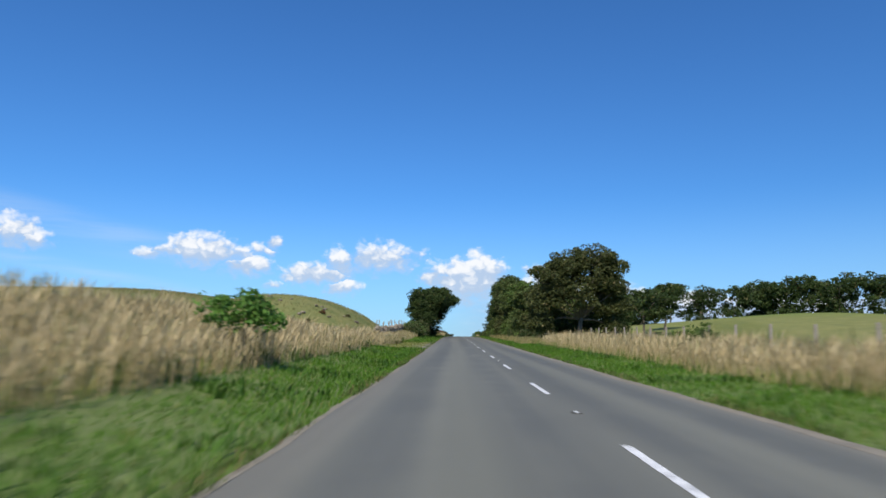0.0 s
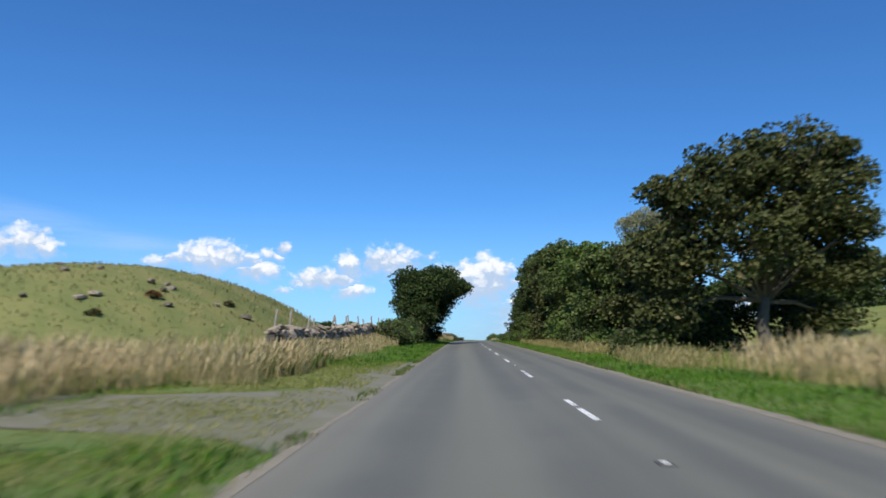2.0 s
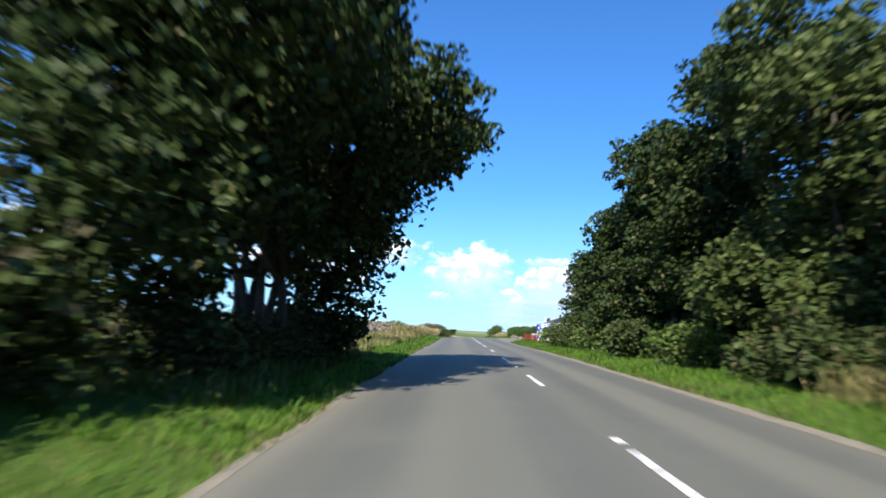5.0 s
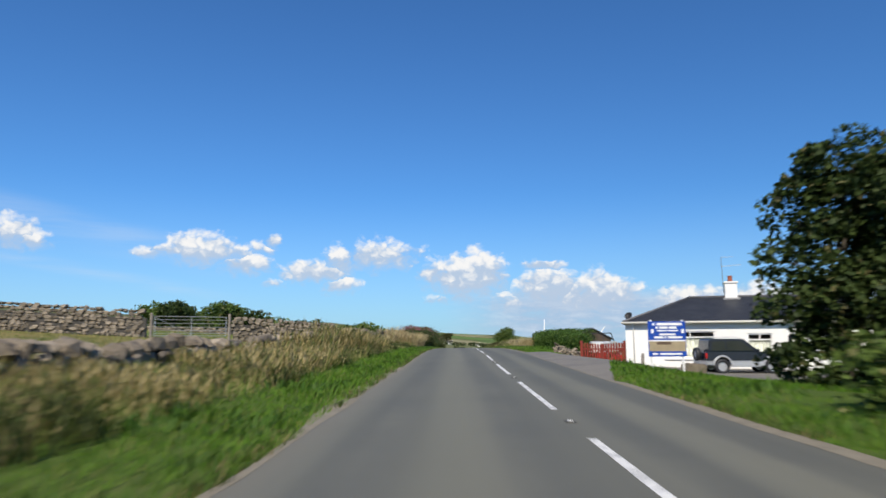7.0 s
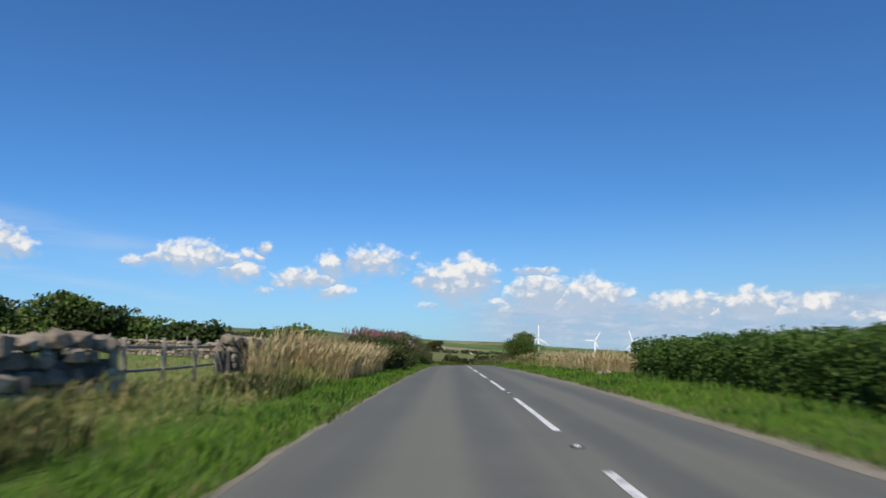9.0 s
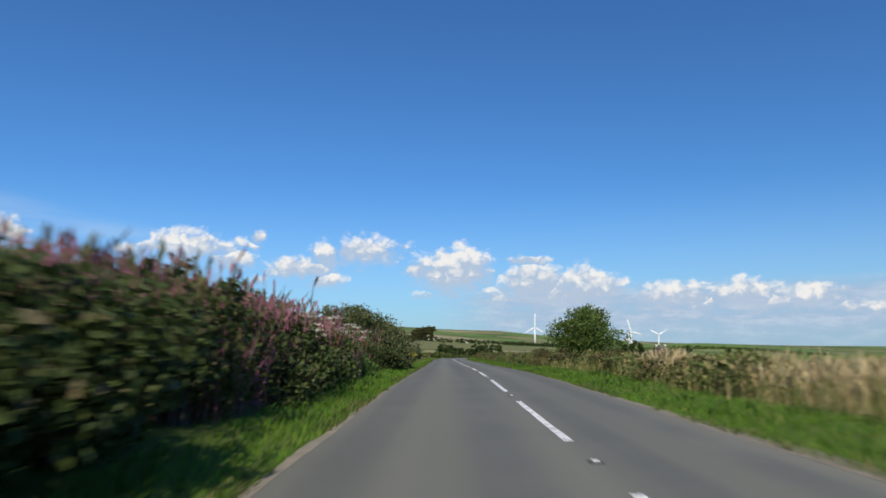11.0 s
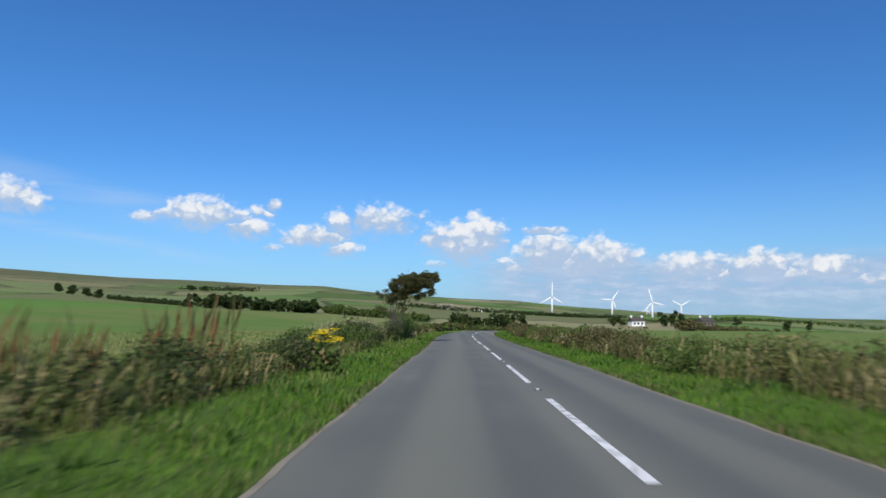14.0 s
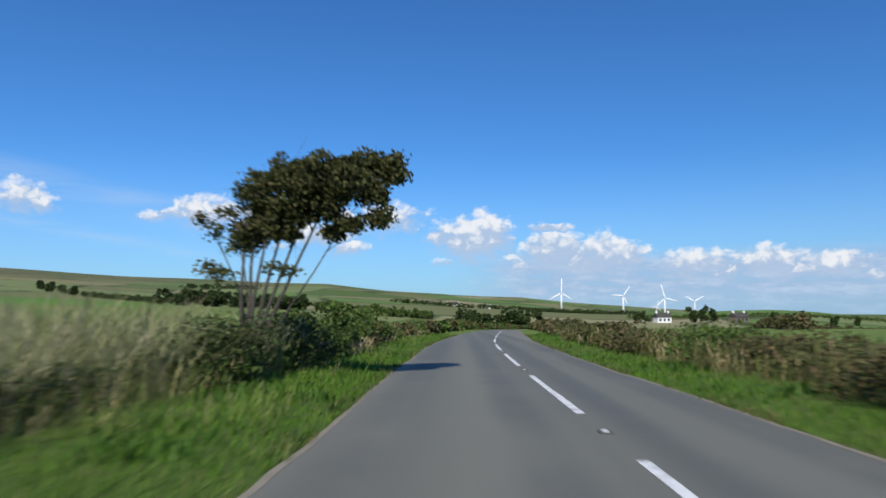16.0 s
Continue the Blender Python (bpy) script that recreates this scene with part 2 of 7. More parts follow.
def land(x, y):
    """Height of the ground."""
    x, y = np.asarray(x, float), np.asarray(y, float)
    rz, off = road_z(y), x - road_x(y)
    side = np.where(off < 0, -off - half_left(y), off - half_right(y))
    near = rz - 0.05 + 0.10 * ramp(side, 0.1, 1.6) + 0.05 * wobble(x, y, 2.3) * ramp(side, 0.3, 2)
    # far country, seen from the foot of the hill
    dx, dy = x - 0.0, y - 270.0
    r = np.hypot(dx, dy)
    ang = np.degrees(np.arctan2(dx, dy))
    rise = np.interp(ang, [-90, -34, -26, -16, -11, -6, 0, 5, 10, 20, 35, 60, 120], [0.058, 0.0515, 0.0400, 0.0335, 0.0335, 0.0215, 0.0135, 0.0110, 0.002, -0.018, -0.031, -0.012, 0.03])
    crest = np.clip(r / 2600, 0, 1.0) ** 1.5
    far = 2.5 + 2600 * rise * crest + (4 + 0.002 * r) * (1 - 0.75 * ramp(ang, -12, 4)) * wobble(x, y, 140.0) * ramp(r, 150, 700)
    far = far - 6.5 * ramp(r, 40, 260) * (1 - ramp(r, 500, 1500)) * ramp(ang, -40, 10)
    far = far - 14.0 * ramp(r, 420, 1250) * (1 - ramp(r, 1500, 2500)) * ramp(ang, -6, 5)
    far = far + 9.6 * np.exp(-(((ang - 24) / 8.5) ** 2)) * np.exp(-(((r - 560) / 170) ** 2))
    far = far - 0.9 * ramp(off, 6, 25) * ramp(y, 190, 240)
    keep = 1 - ramp(np.abs(off), 14, 120)
    keep = keep * (1 - ramp(y, 480, 620))
    z = near * keep + np.where(y < 200, rz * (1 - ramp(r, 300, 900)) + far * ramp(r, 300, 900), far) * (1 - keep)
    z = z + np.maximum(mound(x, y, -22.0, 68.1, 12.6, 18.9, 4.85, 0.82), mound(x, y, -52.0, 78.0, 34.0, 36.0, 6.0, 0.8)) + 0.22 * wobble(x, y, 5.0, 1.0) * ramp(-off, 12, 22) * (1 - ramp(y, 110, 130))
    z = z + mound(x, y, 66.0, 112.0, 54.0, 75.0, 3.8, 1.0) + 5.0 * ramp(off, 30, 90) * ramp(y, 100, 170) * (1 - ramp(y, 200, 330))
    z = z + 0.95 * ramp(-off, 8.0, 12.0) * (1 - ramp(y, 12, 52)) * (1 - ramp(-off, 30, 60))
    z = z + 0.30 * ramp(-off, 4.6, 7.3) * (1 - ramp(y, 30, 38))
    # the bank under the first wall, the field that rises past the crest, the yard below the road
    z = z + 0.8 * ramp(-off, 4.5, 9.5) * (0.4 + 0.6 * ramp(y, 60, 95)) * ramp(y, 48, 60) * (1 - ramp(y, 100, 114))
    z = z + (0.25 * ramp(-off, 5, 8) + 0.065 * np.clip(-off - 8, 0, 40)) * ramp(y, 108, 130) * (1 - ramp(y, 200, 260))
    z = z - 0.95 * ramp(off, 3.2, 12) * ramp(y, 136, 150) * (1 - ramp(y, 169, 180))
    z = z - 0.36 * ramp(off, 3.3, 6.0) * (1 - ramp(off, 8.8, 10.6)) * ramp(y, 157, 164) * (1 - ramp(y, 167.5, 176))
    return z


def zland(x, y):
    return float(land(np.array([x]), np.array([y]))[0])


# ---- materials ----
def material(name):
    m = bpy.data.materials.new(name)
    m.use_nodes = True
    return m, Nodes(m.node_tree)


def finish(n, shader):
    n.tree.links.new(shader, n.add("ShaderNodeOutputMaterial").inputs[0])


def matte(name, a, b, scale=3.0, rough=0.85, bump=0.0, bump_scale=40.0, metal=0.0, spread=0.0, spec=0.3):
    """A painted, earthen or stony surface: two colours in large and small patches; spread varies pieces."""
    m, n = material(name)
    co = n.add("ShaderNodeTexCoord").outputs["Object"]
    v = n.math("ADD", n.math("MULTIPLY", n.noise(co, scale, 4.0), 0.65), n.math("MULTIPLY", n.noise(co, scale * 9, 3.0), 0.35))
    col = n.mix(n.smooth(v, 0.3, 0.7), a, b)
    if spread:
        r = n.add("ShaderNodeObjectInfo").outputs["Random"]
        r2 = n.add("ShaderNodeNewGeometry").outputs["Random Per Island"]
        r = n.math("FRACT", n.math("ADD", r, r2))
        k = n.math("ADD", 1 - spread, n.math("MULTIPLY", r, 2 * spread))
        g = n.add("ShaderNodeCombineColor", {0: k, 1: k, 2: k}).outputs[0]
        col = n.mix(1.0, col, g, "MULTIPLY")
    p = n.add("ShaderNodeBsdfPrincipled", {"Base Color": col, "Roughness": rough, "Metallic": metal, "Specular IOR Level": spec})
    if bump:
        h = n.add("ShaderNodeBump", {"Strength": bump, "Distance": 0.02, "Height": n.noise(co, bump_scale, 4.0)})
        n.tree.links.new(h.outputs[0], p.inputs["Normal"])
    finish(n, p.outputs[0])
    return m


def leafy(name, dark, light, tips=None, amount=0.0, through_light=0.3, rough=0.55):
    """Leaves or blades: each its own shade; light passes through in part."""
    m, n = material(name)
    r = n.add("ShaderNodeNewGeometry").outputs["Random Per Island"]
    co = n.add("ShaderNodeNewGeometry").outputs["Position"]
    v = n.math("ADD", n.math("MULTIPLY", r, 0.6), n.math("MULTIPLY", n.noise(co, 0.7, 2.0), 0.4))
    col = n.mix(n.smooth(v, 0.1, 0.9), dark, light)
    if tips:
        pick = n.math("GREATER_THAN", n.math("FRACT", n.math("MULTIPLY", r, 37.0)), 1 - amount)
        col = n.mix(pick, col, tips)
    p = n.add("ShaderNodeBsdfPrincipled", {"Base Color": col, "Roughness": rough, "Specular IOR Level": 0.14})
    t = n.add("ShaderNodeBsdfTranslucent", {"Color": col})
    finish(n, n.add("ShaderNodeMixShader", {0: through_light, 1: p.outputs[0], 2: t.outputs[0]}).outputs[0])
    return m


def ground_material():
    m, n = material("pasture")
    co = n.add("ShaderNodeNewGeometry").outputs["Position"]
    xyz = n.add("ShaderNodeSeparateXYZ", {0: co})
    flat = n.add("ShaderNodeCombineXYZ", {0: xyz.outputs[0], 1: xyz.outputs[1], 2: 0.0}).outputs[0]
    bent = n.add("ShaderNodeVectorMath", {0: flat, 1: n.add("ShaderNodeTexNoise", {"Vector": flat, "Scale": 0.006, "Detail": 1.0}).outputs["Color"]})
    bent.operation = "ADD"
    stretch = n.add("ShaderNodeMapping", {"Vector": flat, "Rotation": (0, 0, 0.35), "Scale": (1 / 150, 1 / 230, 1)}).outputs[0]
    cell = n.add("ShaderNodeTexVoronoi", {"Vector": stretch, "Scale": 1.0, "Randomness": 0.8})
    pick = n.add("ShaderNodeSeparateColor", {0: cell.outputs["Color"]}).outputs[0]
    ramp_ = n.add("ShaderNodeValToRGB", {0: pick})
    ramp_.color_ramp.interpolation = "CONSTANT"
    # field tones, greyed to put some distance haze into the colour
    tones = [(0.0, (0.15, 0.16, 0.065)), (0.2, (0.105, 0.19, 0.045)), (0.4, (0.22, 0.20, 0.095)), (0.55, (0.105, 0.135, 0.05)), (0.7, (0.17, 0.215, 0.08)), (0.85, (0.28, 0.25, 0.14)), (0.93, (0.075, 0.13, 0.032))]
    e = ramp_.color_ramp.elements
    while len(e) < len(tones):
        e.new(1.0)
    for k, (pos, c) in enumerate(tones):
        e[k].position, e[k].color = pos, (*c, 1)
    wide = n.noise(flat, 0.03, 4.0, 0.6)
    mid = n.noise(flat, 0.35, 4.0, 0.65)
    fine = n.noise(co, 7.0, 4.0, 0.7)
    near = n.mix(n.smooth(wide, 0.35, 0.65), (0.15, 0.19, 0.05), (0.10, 0.19, 0.032))
    sward = n.smooth(n.math("ABSOLUTE", xyz.outputs[0]), 9.5, 6.5)
    near = n.mix(n.math("MULTIPLY", sward, n.smooth(xyz.outputs[1], 345.0, 325.0)), near, n.mix(n.smooth(mid, 0.35, 0.65), (0.075, 0.125, 0.024), (0.050, 0.098, 0.017)))
    # the grassy hillocks beside the first stretch are dry
    dry = n.math("MULTIPLY", n.smooth(xyz.outputs[1], 178.0, 158.0), n.smooth(xyz.outputs[0], -7.0, -12.0))
    near = n.mix(dry, near, n.mix(n.smooth(mid, 0.42, 0.62), (0.23, 0.19, 0.07), (0.105, 0.125, 0.035)))
    east = n.math("MULTIPLY", n.smooth(xyz.outputs[1], 150.0, 110.0), n.smooth(xyz.outputs[0], 8.0, 14.0))
    near = n.mix(east, near, n.mix(n.smooth(mid, 0.35, 0.7), (0.24, 0.24, 0.07), (0.14, 0.18, 0.045)))
    lush = n.math("MULTIPLY", n.smooth(n.math("ADD", xyz.outputs[1], n.math("MULTIPLY", xyz.outputs[0], 0.6)), 285.0, 292.0), n.smooth(xyz.outputs[0], -88.0, -94.0))
    near = n.mix(n.math("MULTIPLY", lush, 0.8), near, (0.09, 0.22, 0.03))
    dist = n.math("SUBTRACT", xyz.outputs[1], 300.0)
    dist = n.math("SQRT", n.math("ADD", n.math("MULTIPLY", dist, dist), n.math("MULTIPLY", xyz.outputs[0], xyz.outputs[0])))
    edge = n.add("ShaderNodeTexVoronoi", {"Vector": stretch, "Scale": 1.0, "Randomness": 0.8})
    edge.feature = "DISTANCE_TO_EDGE"
    far_col = n.mix(n.smooth(n.math("ADD", edge.outputs["Distance"], n.math("MULTIPLY", n.math("SUBTRACT", mid, 0.5), 0.03)), 0.030, 0.014), ramp_.outputs[0], (0.045, 0.062, 0.025))
    moor = n.smooth(xyz.outputs[2], 42.0, 78.0)
    far_col = n.mix(n.math("MULTIPLY", moor, 0.75), far_col, n.mix(n.smooth(wide, 0.4, 0.6), (0.13, 0.12, 0.06), (0.075, 0.085, 0.045)))
    col = n.mix(n.smooth(dist, 170.0, 330.0), near, far_col)
    col = n.mix(n.math("MULTIPLY", n.smooth(mid, 0.35, 0.75), 0.35), col, (0.20, 0.19, 0.07))
    col = n.mix(n.math("MULTIPLY", n.smooth(fine, 0.45, 0.75), 0.28), col, (0.06, 0.095, 0.022))
    p = n.add("ShaderNodeBsdfPrincipled", {"Base Color": col, "Roughness": 0.95, "Specular IOR Level": 0.1})
    b = n.add("ShaderNodeBump", {"Strength": 0.6, "Distance": 0.08, "Height": fine})
    n.tree.links.new(b.outputs[0], p.inputs["Normal"])
    finish(n, p.outputs[0])
    return m


def road_material():
    m, n = material("worn_tarmac")
    co = n.add("ShaderNodeNewGeometry").outputs["Position"]
    xyz = n.add("ShaderNodeSeparateXYZ", {0: co})
    # dark wheel tracks either side of a paler crown in each lane, dusty margin beside the verge
    bend = n.math("MULTIPLY", n.smooth(xyz.outputs[1], 165.0, 290.0), 0.78)
    across = n.math("SUBTRACT", xyz.outputs[0], bend)

    def band(centre, half):
        return n.smooth(n.math("ABSOLUTE", n.math("SUBTRACT", across, centre)), half, 0.1)

    wheels = n.math("ADD", n.math("ADD", band(-2.55, 0.55), band(-0.8, 0.5)), n.math("ADD", band(0.55, 0.4), band(1.75, 0.4)))
    crown = n.math("ADD", band(-1.66, 0.6), n.math("MULTIPLY", band(1.15, 0.45), 0.6))
    margin = n.math("ADD", n.smooth(across, -2.9, -3.6), n.smooth(across, 2.0, 2.5))
    along = n.add("ShaderNodeMapping", {"Vector": co, "Scale": (1.0, 0.02, 0.0)}).outputs[0]
    tracks = n.noise(along, 1.15, 2.0, 0.5)
    patch = n.noise(co, 0.35, 4.0, 0.6)
    grain = n.noise(co, 55.0, 3.0, 0.8)
    chips = n.add("ShaderNodeTexVoronoi", {"Vector": co, "Scale": 85.0}).outputs["Distance"]
    col = n.mix(n.smooth(tracks, 0.25, 0.75), (0.104, 0.106, 0.089), (0.166, 0.164, 0.129))
    col = n.mix(n.math("MULTIPLY", n.smooth(patch, 0.45, 0.75), 0.4), col, (0.101, 0.102, 0.087))
    col = n.mix(n.math("MULTIPLY", n.math("MULTIPLY", wheels, n.smooth(patch, 0.2, 0.6)), 0.62), col, (0.088, 0.092, 0.082))
    col = n.mix(n.math("MULTIPLY", crown, 0.5), col, (0.172, 0.170, 0.128))
    col = n.mix(n.math("MULTIPLY", n.math("MULTIPLY", margin, n.smooth(tracks, 0.2, 0.6)), 0.55), col, (0.215, 0.192, 0.148))
    col = n.mix(n.math("MULTIPLY", n.smooth(grain, 0.35, 0.75), 0.35), col, (0.202, 0.197, 0.160))
    p = n.add("ShaderNodeBsdfPrincipled", {"Base Color": col, "Roughness": 0.78, "Specular IOR Level": 0.35})
    b = n.add("ShaderNodeBump", {"Strength": 0.35, "Distance": 0.006, "Height": chips})
    n.tree.links.new(b.outputs[0], p.inputs["Normal"])
    finish(n, p.outputs[0])
    return m


def line_material():
    m, n = material("worn_road_paint")
    co = n.add("ShaderNodeNewGeometry").outputs["Position"]
    worn = n.math("ADD", n.noise(co, 5.0, 4.0, 0.7), n.math("MULTIPLY", n.noise(co, 60.0, 2.0), 0.35))
    col = n.mix(n.smooth(worn, 0.62, 0.86), (0.78, 0.77, 0.73), (0.30, 0.295, 0.28))
    finish(n, n.add("ShaderNodeBsdfPrincipled", {"Base Color": col, "Roughness": 0.6}).outputs[0])
    return m


PASTURE, TARMAC, LINE = ground_material(), road_material(), line_material()
DUST = matte("dusty_gravel", (0.27, 0.238, 0.18), (0.19, 0.168, 0.128), 3.0, 0.95, 0.5, 30.0)
TRACK = matte("trodden_gravel", (0.20, 0.186, 0.15), (0.155, 0.152, 0.085), 1.3, 0.95, 0.5, 25.0)
BARK = matte("bark", (0.06, 0.052, 0.04), (0.11, 0.096, 0.076), 2.0, 0.9, 0.8, 18.0)
STONE = matte("field_stone", (0.325, 0.268, 0.20), (0.145, 0.122, 0.092), 2.5, 0.9, 0.8, 9.0, spread=0.45)
VERGE = leafy("verge_grass", (0.060, 0.155, 0.012), (0.140, 0.280, 0.027), (0.24, 0.25, 0.07), 0.08, 0.5)
LATEVERGE = leafy("sunny_verge_grass", (0.082, 0.185, 0.016), (0.185, 0.335, 0.040), (0.28, 0.28, 0.09), 0.09, 0.5)
PALEVERGE = leafy("pale_verge_tufts", (0.14, 0.23, 0.035), (0.29, 0.37, 0.09), (0.38, 0.34, 0.15), 0.15, 0.5)
RANK = leafy("rank_grass", (0.10, 0.15, 0.03), (0.25, 0.28, 0.08), (0.42, 0.34, 0.16), 0.35, 0.3)
DRYGRASS = leafy("dry_grass", (0.38, 0.292, 0.145), (0.61, 0.495, 0.285), (0.20, 0.20, 0.07), 0.10, 0.3)
STRAWGREEN = leafy("straw_and_green_grass", (0.27, 0.225, 0.085), (0.55, 0.44, 0.22), (0.16, 0.19, 0.055), 0.25, 0.42)
CLIPPED = leafy("clipped_hedge_leaves", (0.030, 0.072, 0.013), (0.088, 0.155, 0.032), (0.13, 0.17, 0.05), 0.05, 0.2)
VERGEWEED = leafy("verge_weeds", (0.040, 0.095, 0.014), (0.085, 0.165, 0.028), None, 0.0, 0.3)
PALEGRASS = leafy("pale_seeding_grass", (0.20, 0.23, 0.085), (0.42, 0.42, 0.20), (0.50, 0.44, 0.26), 0.3, 0.4)
STRAWPALE = leafy("pale_straw_grass", (0.33, 0.27, 0.12), (0.62, 0.50, 0.30), (0.15, 0.18, 0.05), 0.2, 0.38)
WEEDS = leafy("weeds", (0.05, 0.085, 0.02), (0.13, 0.18, 0.045), (0.24, 0.17, 0.09), 0.12, 0.25)
# leaf colour lowered so that it carries the wood's shade
SHADESYCAMORE = leafy("sycamore_leaves", (0.017, 0.032, 0.009), (0.056, 0.084, 0.022), (0.13, 0.12, 0.05), 0.04, 0.14)
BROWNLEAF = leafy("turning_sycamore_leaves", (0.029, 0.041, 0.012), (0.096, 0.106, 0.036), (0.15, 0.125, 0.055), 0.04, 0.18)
# brighter, sunlit copy of the same foliage
LITLEAF = leafy("lit_roadside_leaves", (0.036, 0.060, 0.016), (0.115, 0.150, 0.044), (0.16, 0.17, 0.06), 0.03, 0.2)
WILLOW = leafy("pale_leaves", (0.038, 0.056, 0.018), (0.105, 0.128, 0.046), (0.20, 0.18, 0.10), 0.12, 0.18)
PALEWILLOW = leafy("willow_leaves", (0.15, 0.17, 0.085), (0.33, 0.34, 0.19), (0.38, 0.34, 0.21), 0.15, 0.35)
HAWTHORN = leafy("hawthorn_leaves", (0.045, 0.08, 0.018), (0.12, 0.18, 0.04), (0.20, 0.20, 0.08), 0.06, 0.25)
HEDGELEAF = leafy("hedge_leaves", (0.05, 0.105, 0.02), (0.13, 0.22, 0.05), None, 0.0, 0.25)
WILLOWHERB = leafy("willowherb", (0.07, 0.085, 0.03), (0.16, 0.14, 0.06), (0.33, 0.13, 0.17), 0.5, 0.3)
HEATHER = leafy("brown_hedge", (0.048, 0.052, 0.019), (0.125, 0.122, 0.044), (0.15, 0.105, 0.055), 0.16, 0.22)
# weed colour darkened to carry the shade below tall growth
SHADETINTWEEDS = leafy("shade_tinted_weeds", (0.028, 0.042, 0.013), (0.085, 0.105, 0.03), (0.20, 0.15, 0.07), 0.10, 0.2)
RANKDARK = leafy("rank_brown_grass", (0.07, 0.098, 0.024), (0.17, 0.18, 0.055), (0.36, 0.29, 0.14), 0.22, 0.25)
THICKET = leafy("thicket_leaves", (0.024, 0.042, 0.012), (0.078, 0.105, 0.032), (0.11, 0.095, 0.05), 0.10, 0.18)
DOCK = leafy("rusty_dock", (0.12, 0.045, 0.022), (0.24, 0.10, 0.05), (0.10, 0.11, 0.03), 0.25, 0.2)
ELDER = leafy("bright_leaves", (0.06, 0.14, 0.025), (0.16, 0.30, 0.06), None, 0.0, 0.35)


# ---- building helpers ----
def mesh_from(name, verts, faces, mat):
    """A mesh object out of arrays: all faces have the same number of corners."""
    verts, faces = np.asarray(verts, np.float32), np.asarray(faces, np.int32)
    me = bpy.data.meshes.new(name)
    n, k = faces.shape
    me.vertices.add(len(verts))
    me.vertices.foreach_set("co", verts.ravel())
    me.loops.add(n * k)
    me.loops.foreach_set("vertex_index", faces.ravel())
    me.polygons.add(n)
    me.polygons.foreach_set("loop_start", np.arange(0, n * k, k, dtype=np.int32))
    me.update(calc_edges=True)
    if mat:
        me.materials.append(mat)
    return new(name, me)


def sheet(name, grid, mat, smooth=True):
    """A surface over a grid of points (rows, columns, 3)."""
    h, w, _ = grid.shape
    i = np.arange(h * w).reshape(h, w)
    faces = np.stack([i[:-1, :-1], i[:-1, 1:], i[1:, 1:], i[1:, :-1]], -1).reshape(-1, 4)
    ob = mesh_from(name, grid.reshape(-1, 3), faces, mat)
    if smooth:
        ob.data.polygons.foreach_set("use_smooth", np.ones(len(faces), bool))
    return ob


def part(name, bm, mat, parent=None, label="", smooth=False):
    """Links a bmesh as one mesh object, under a thing where one is given."""
    me = bpy.data.meshes.new(name)
    bmesh.ops.recalc_face_normals(bm, faces=bm.faces)
    bm.to_mesh(me)
    bm.free()
    if smooth:
        me.polygons.foreach_set("use_smooth", np.ones(len(me.polygons), bool))
    if mat:
        me.materials.append(mat)
    ob = new(name, me)
    ob.parent = parent
    return tagged(ob, label)


def empty(name, x, y, z, turn=0.0):
    ob = new(name)
    ob.matrix_world = pose(x, y, z, 0, 0, turn)
    return ob


def box(bm, x0, y0, z0, x1, y1, z1, bevel=0.0, m=None):
    """A box between two corners, its edges rounded off where bevel is given."""
    made = bmesh.ops.create_cube(bm, size=1.0, matrix=Matrix.Translation(((x0 + x1) / 2, (y0 + y1) / 2, (z0 + z1) / 2)) @ Matrix.Diagonal((abs(x1 - x0), abs(y1 - y0), abs(z1 - z0), 1)))
    vs = made["verts"]
    if bevel:
        es = list({e for v in vs for e in v.link_edges})
        out = bmesh.ops.bevel(bm, geom=es, offset=bevel, segments=2, affect="EDGES")
        vs = list({v for f in out["faces"] for v in f.verts} | {v for v in vs if v.is_valid})
    if m is not None:
        bmesh.ops.transform(bm, matrix=m, verts=vs)
    return vs


def tube(bm, points, radii, sides=7):
    """A tapered pipe along points."""
    rings = []
    for k, p in enumerate(points):
        p = Vector(p)
        a = Vector(points[max(k - 1, 0)])
        b = Vector(points[min(k + 1, len(points) - 1)])
        d = (b - a).normalized()
        u = d.orthogonal().normalized()
        v = d.cross(u)
        rings.append([bm.verts.new(p + (u * math.cos(t) + v * math.sin(t)) * radii[k]) for t in (2 * math.pi * s / sides for s in range(sides))])
    for r0, r1 in zip(rings, rings[1:]):
        best = min(range(sides), key=lambda s: (r1[s].co - r0[0].co).length)
        for s in range(sides):
            bm.faces.new((r0[s], r0[(s + 1) % sides], r1[(s + 1 + best) % sides], r1[(s + best) % sides]))
    bm.faces.new(rings[0][::-1])
    bm.faces.new(rings[-1])


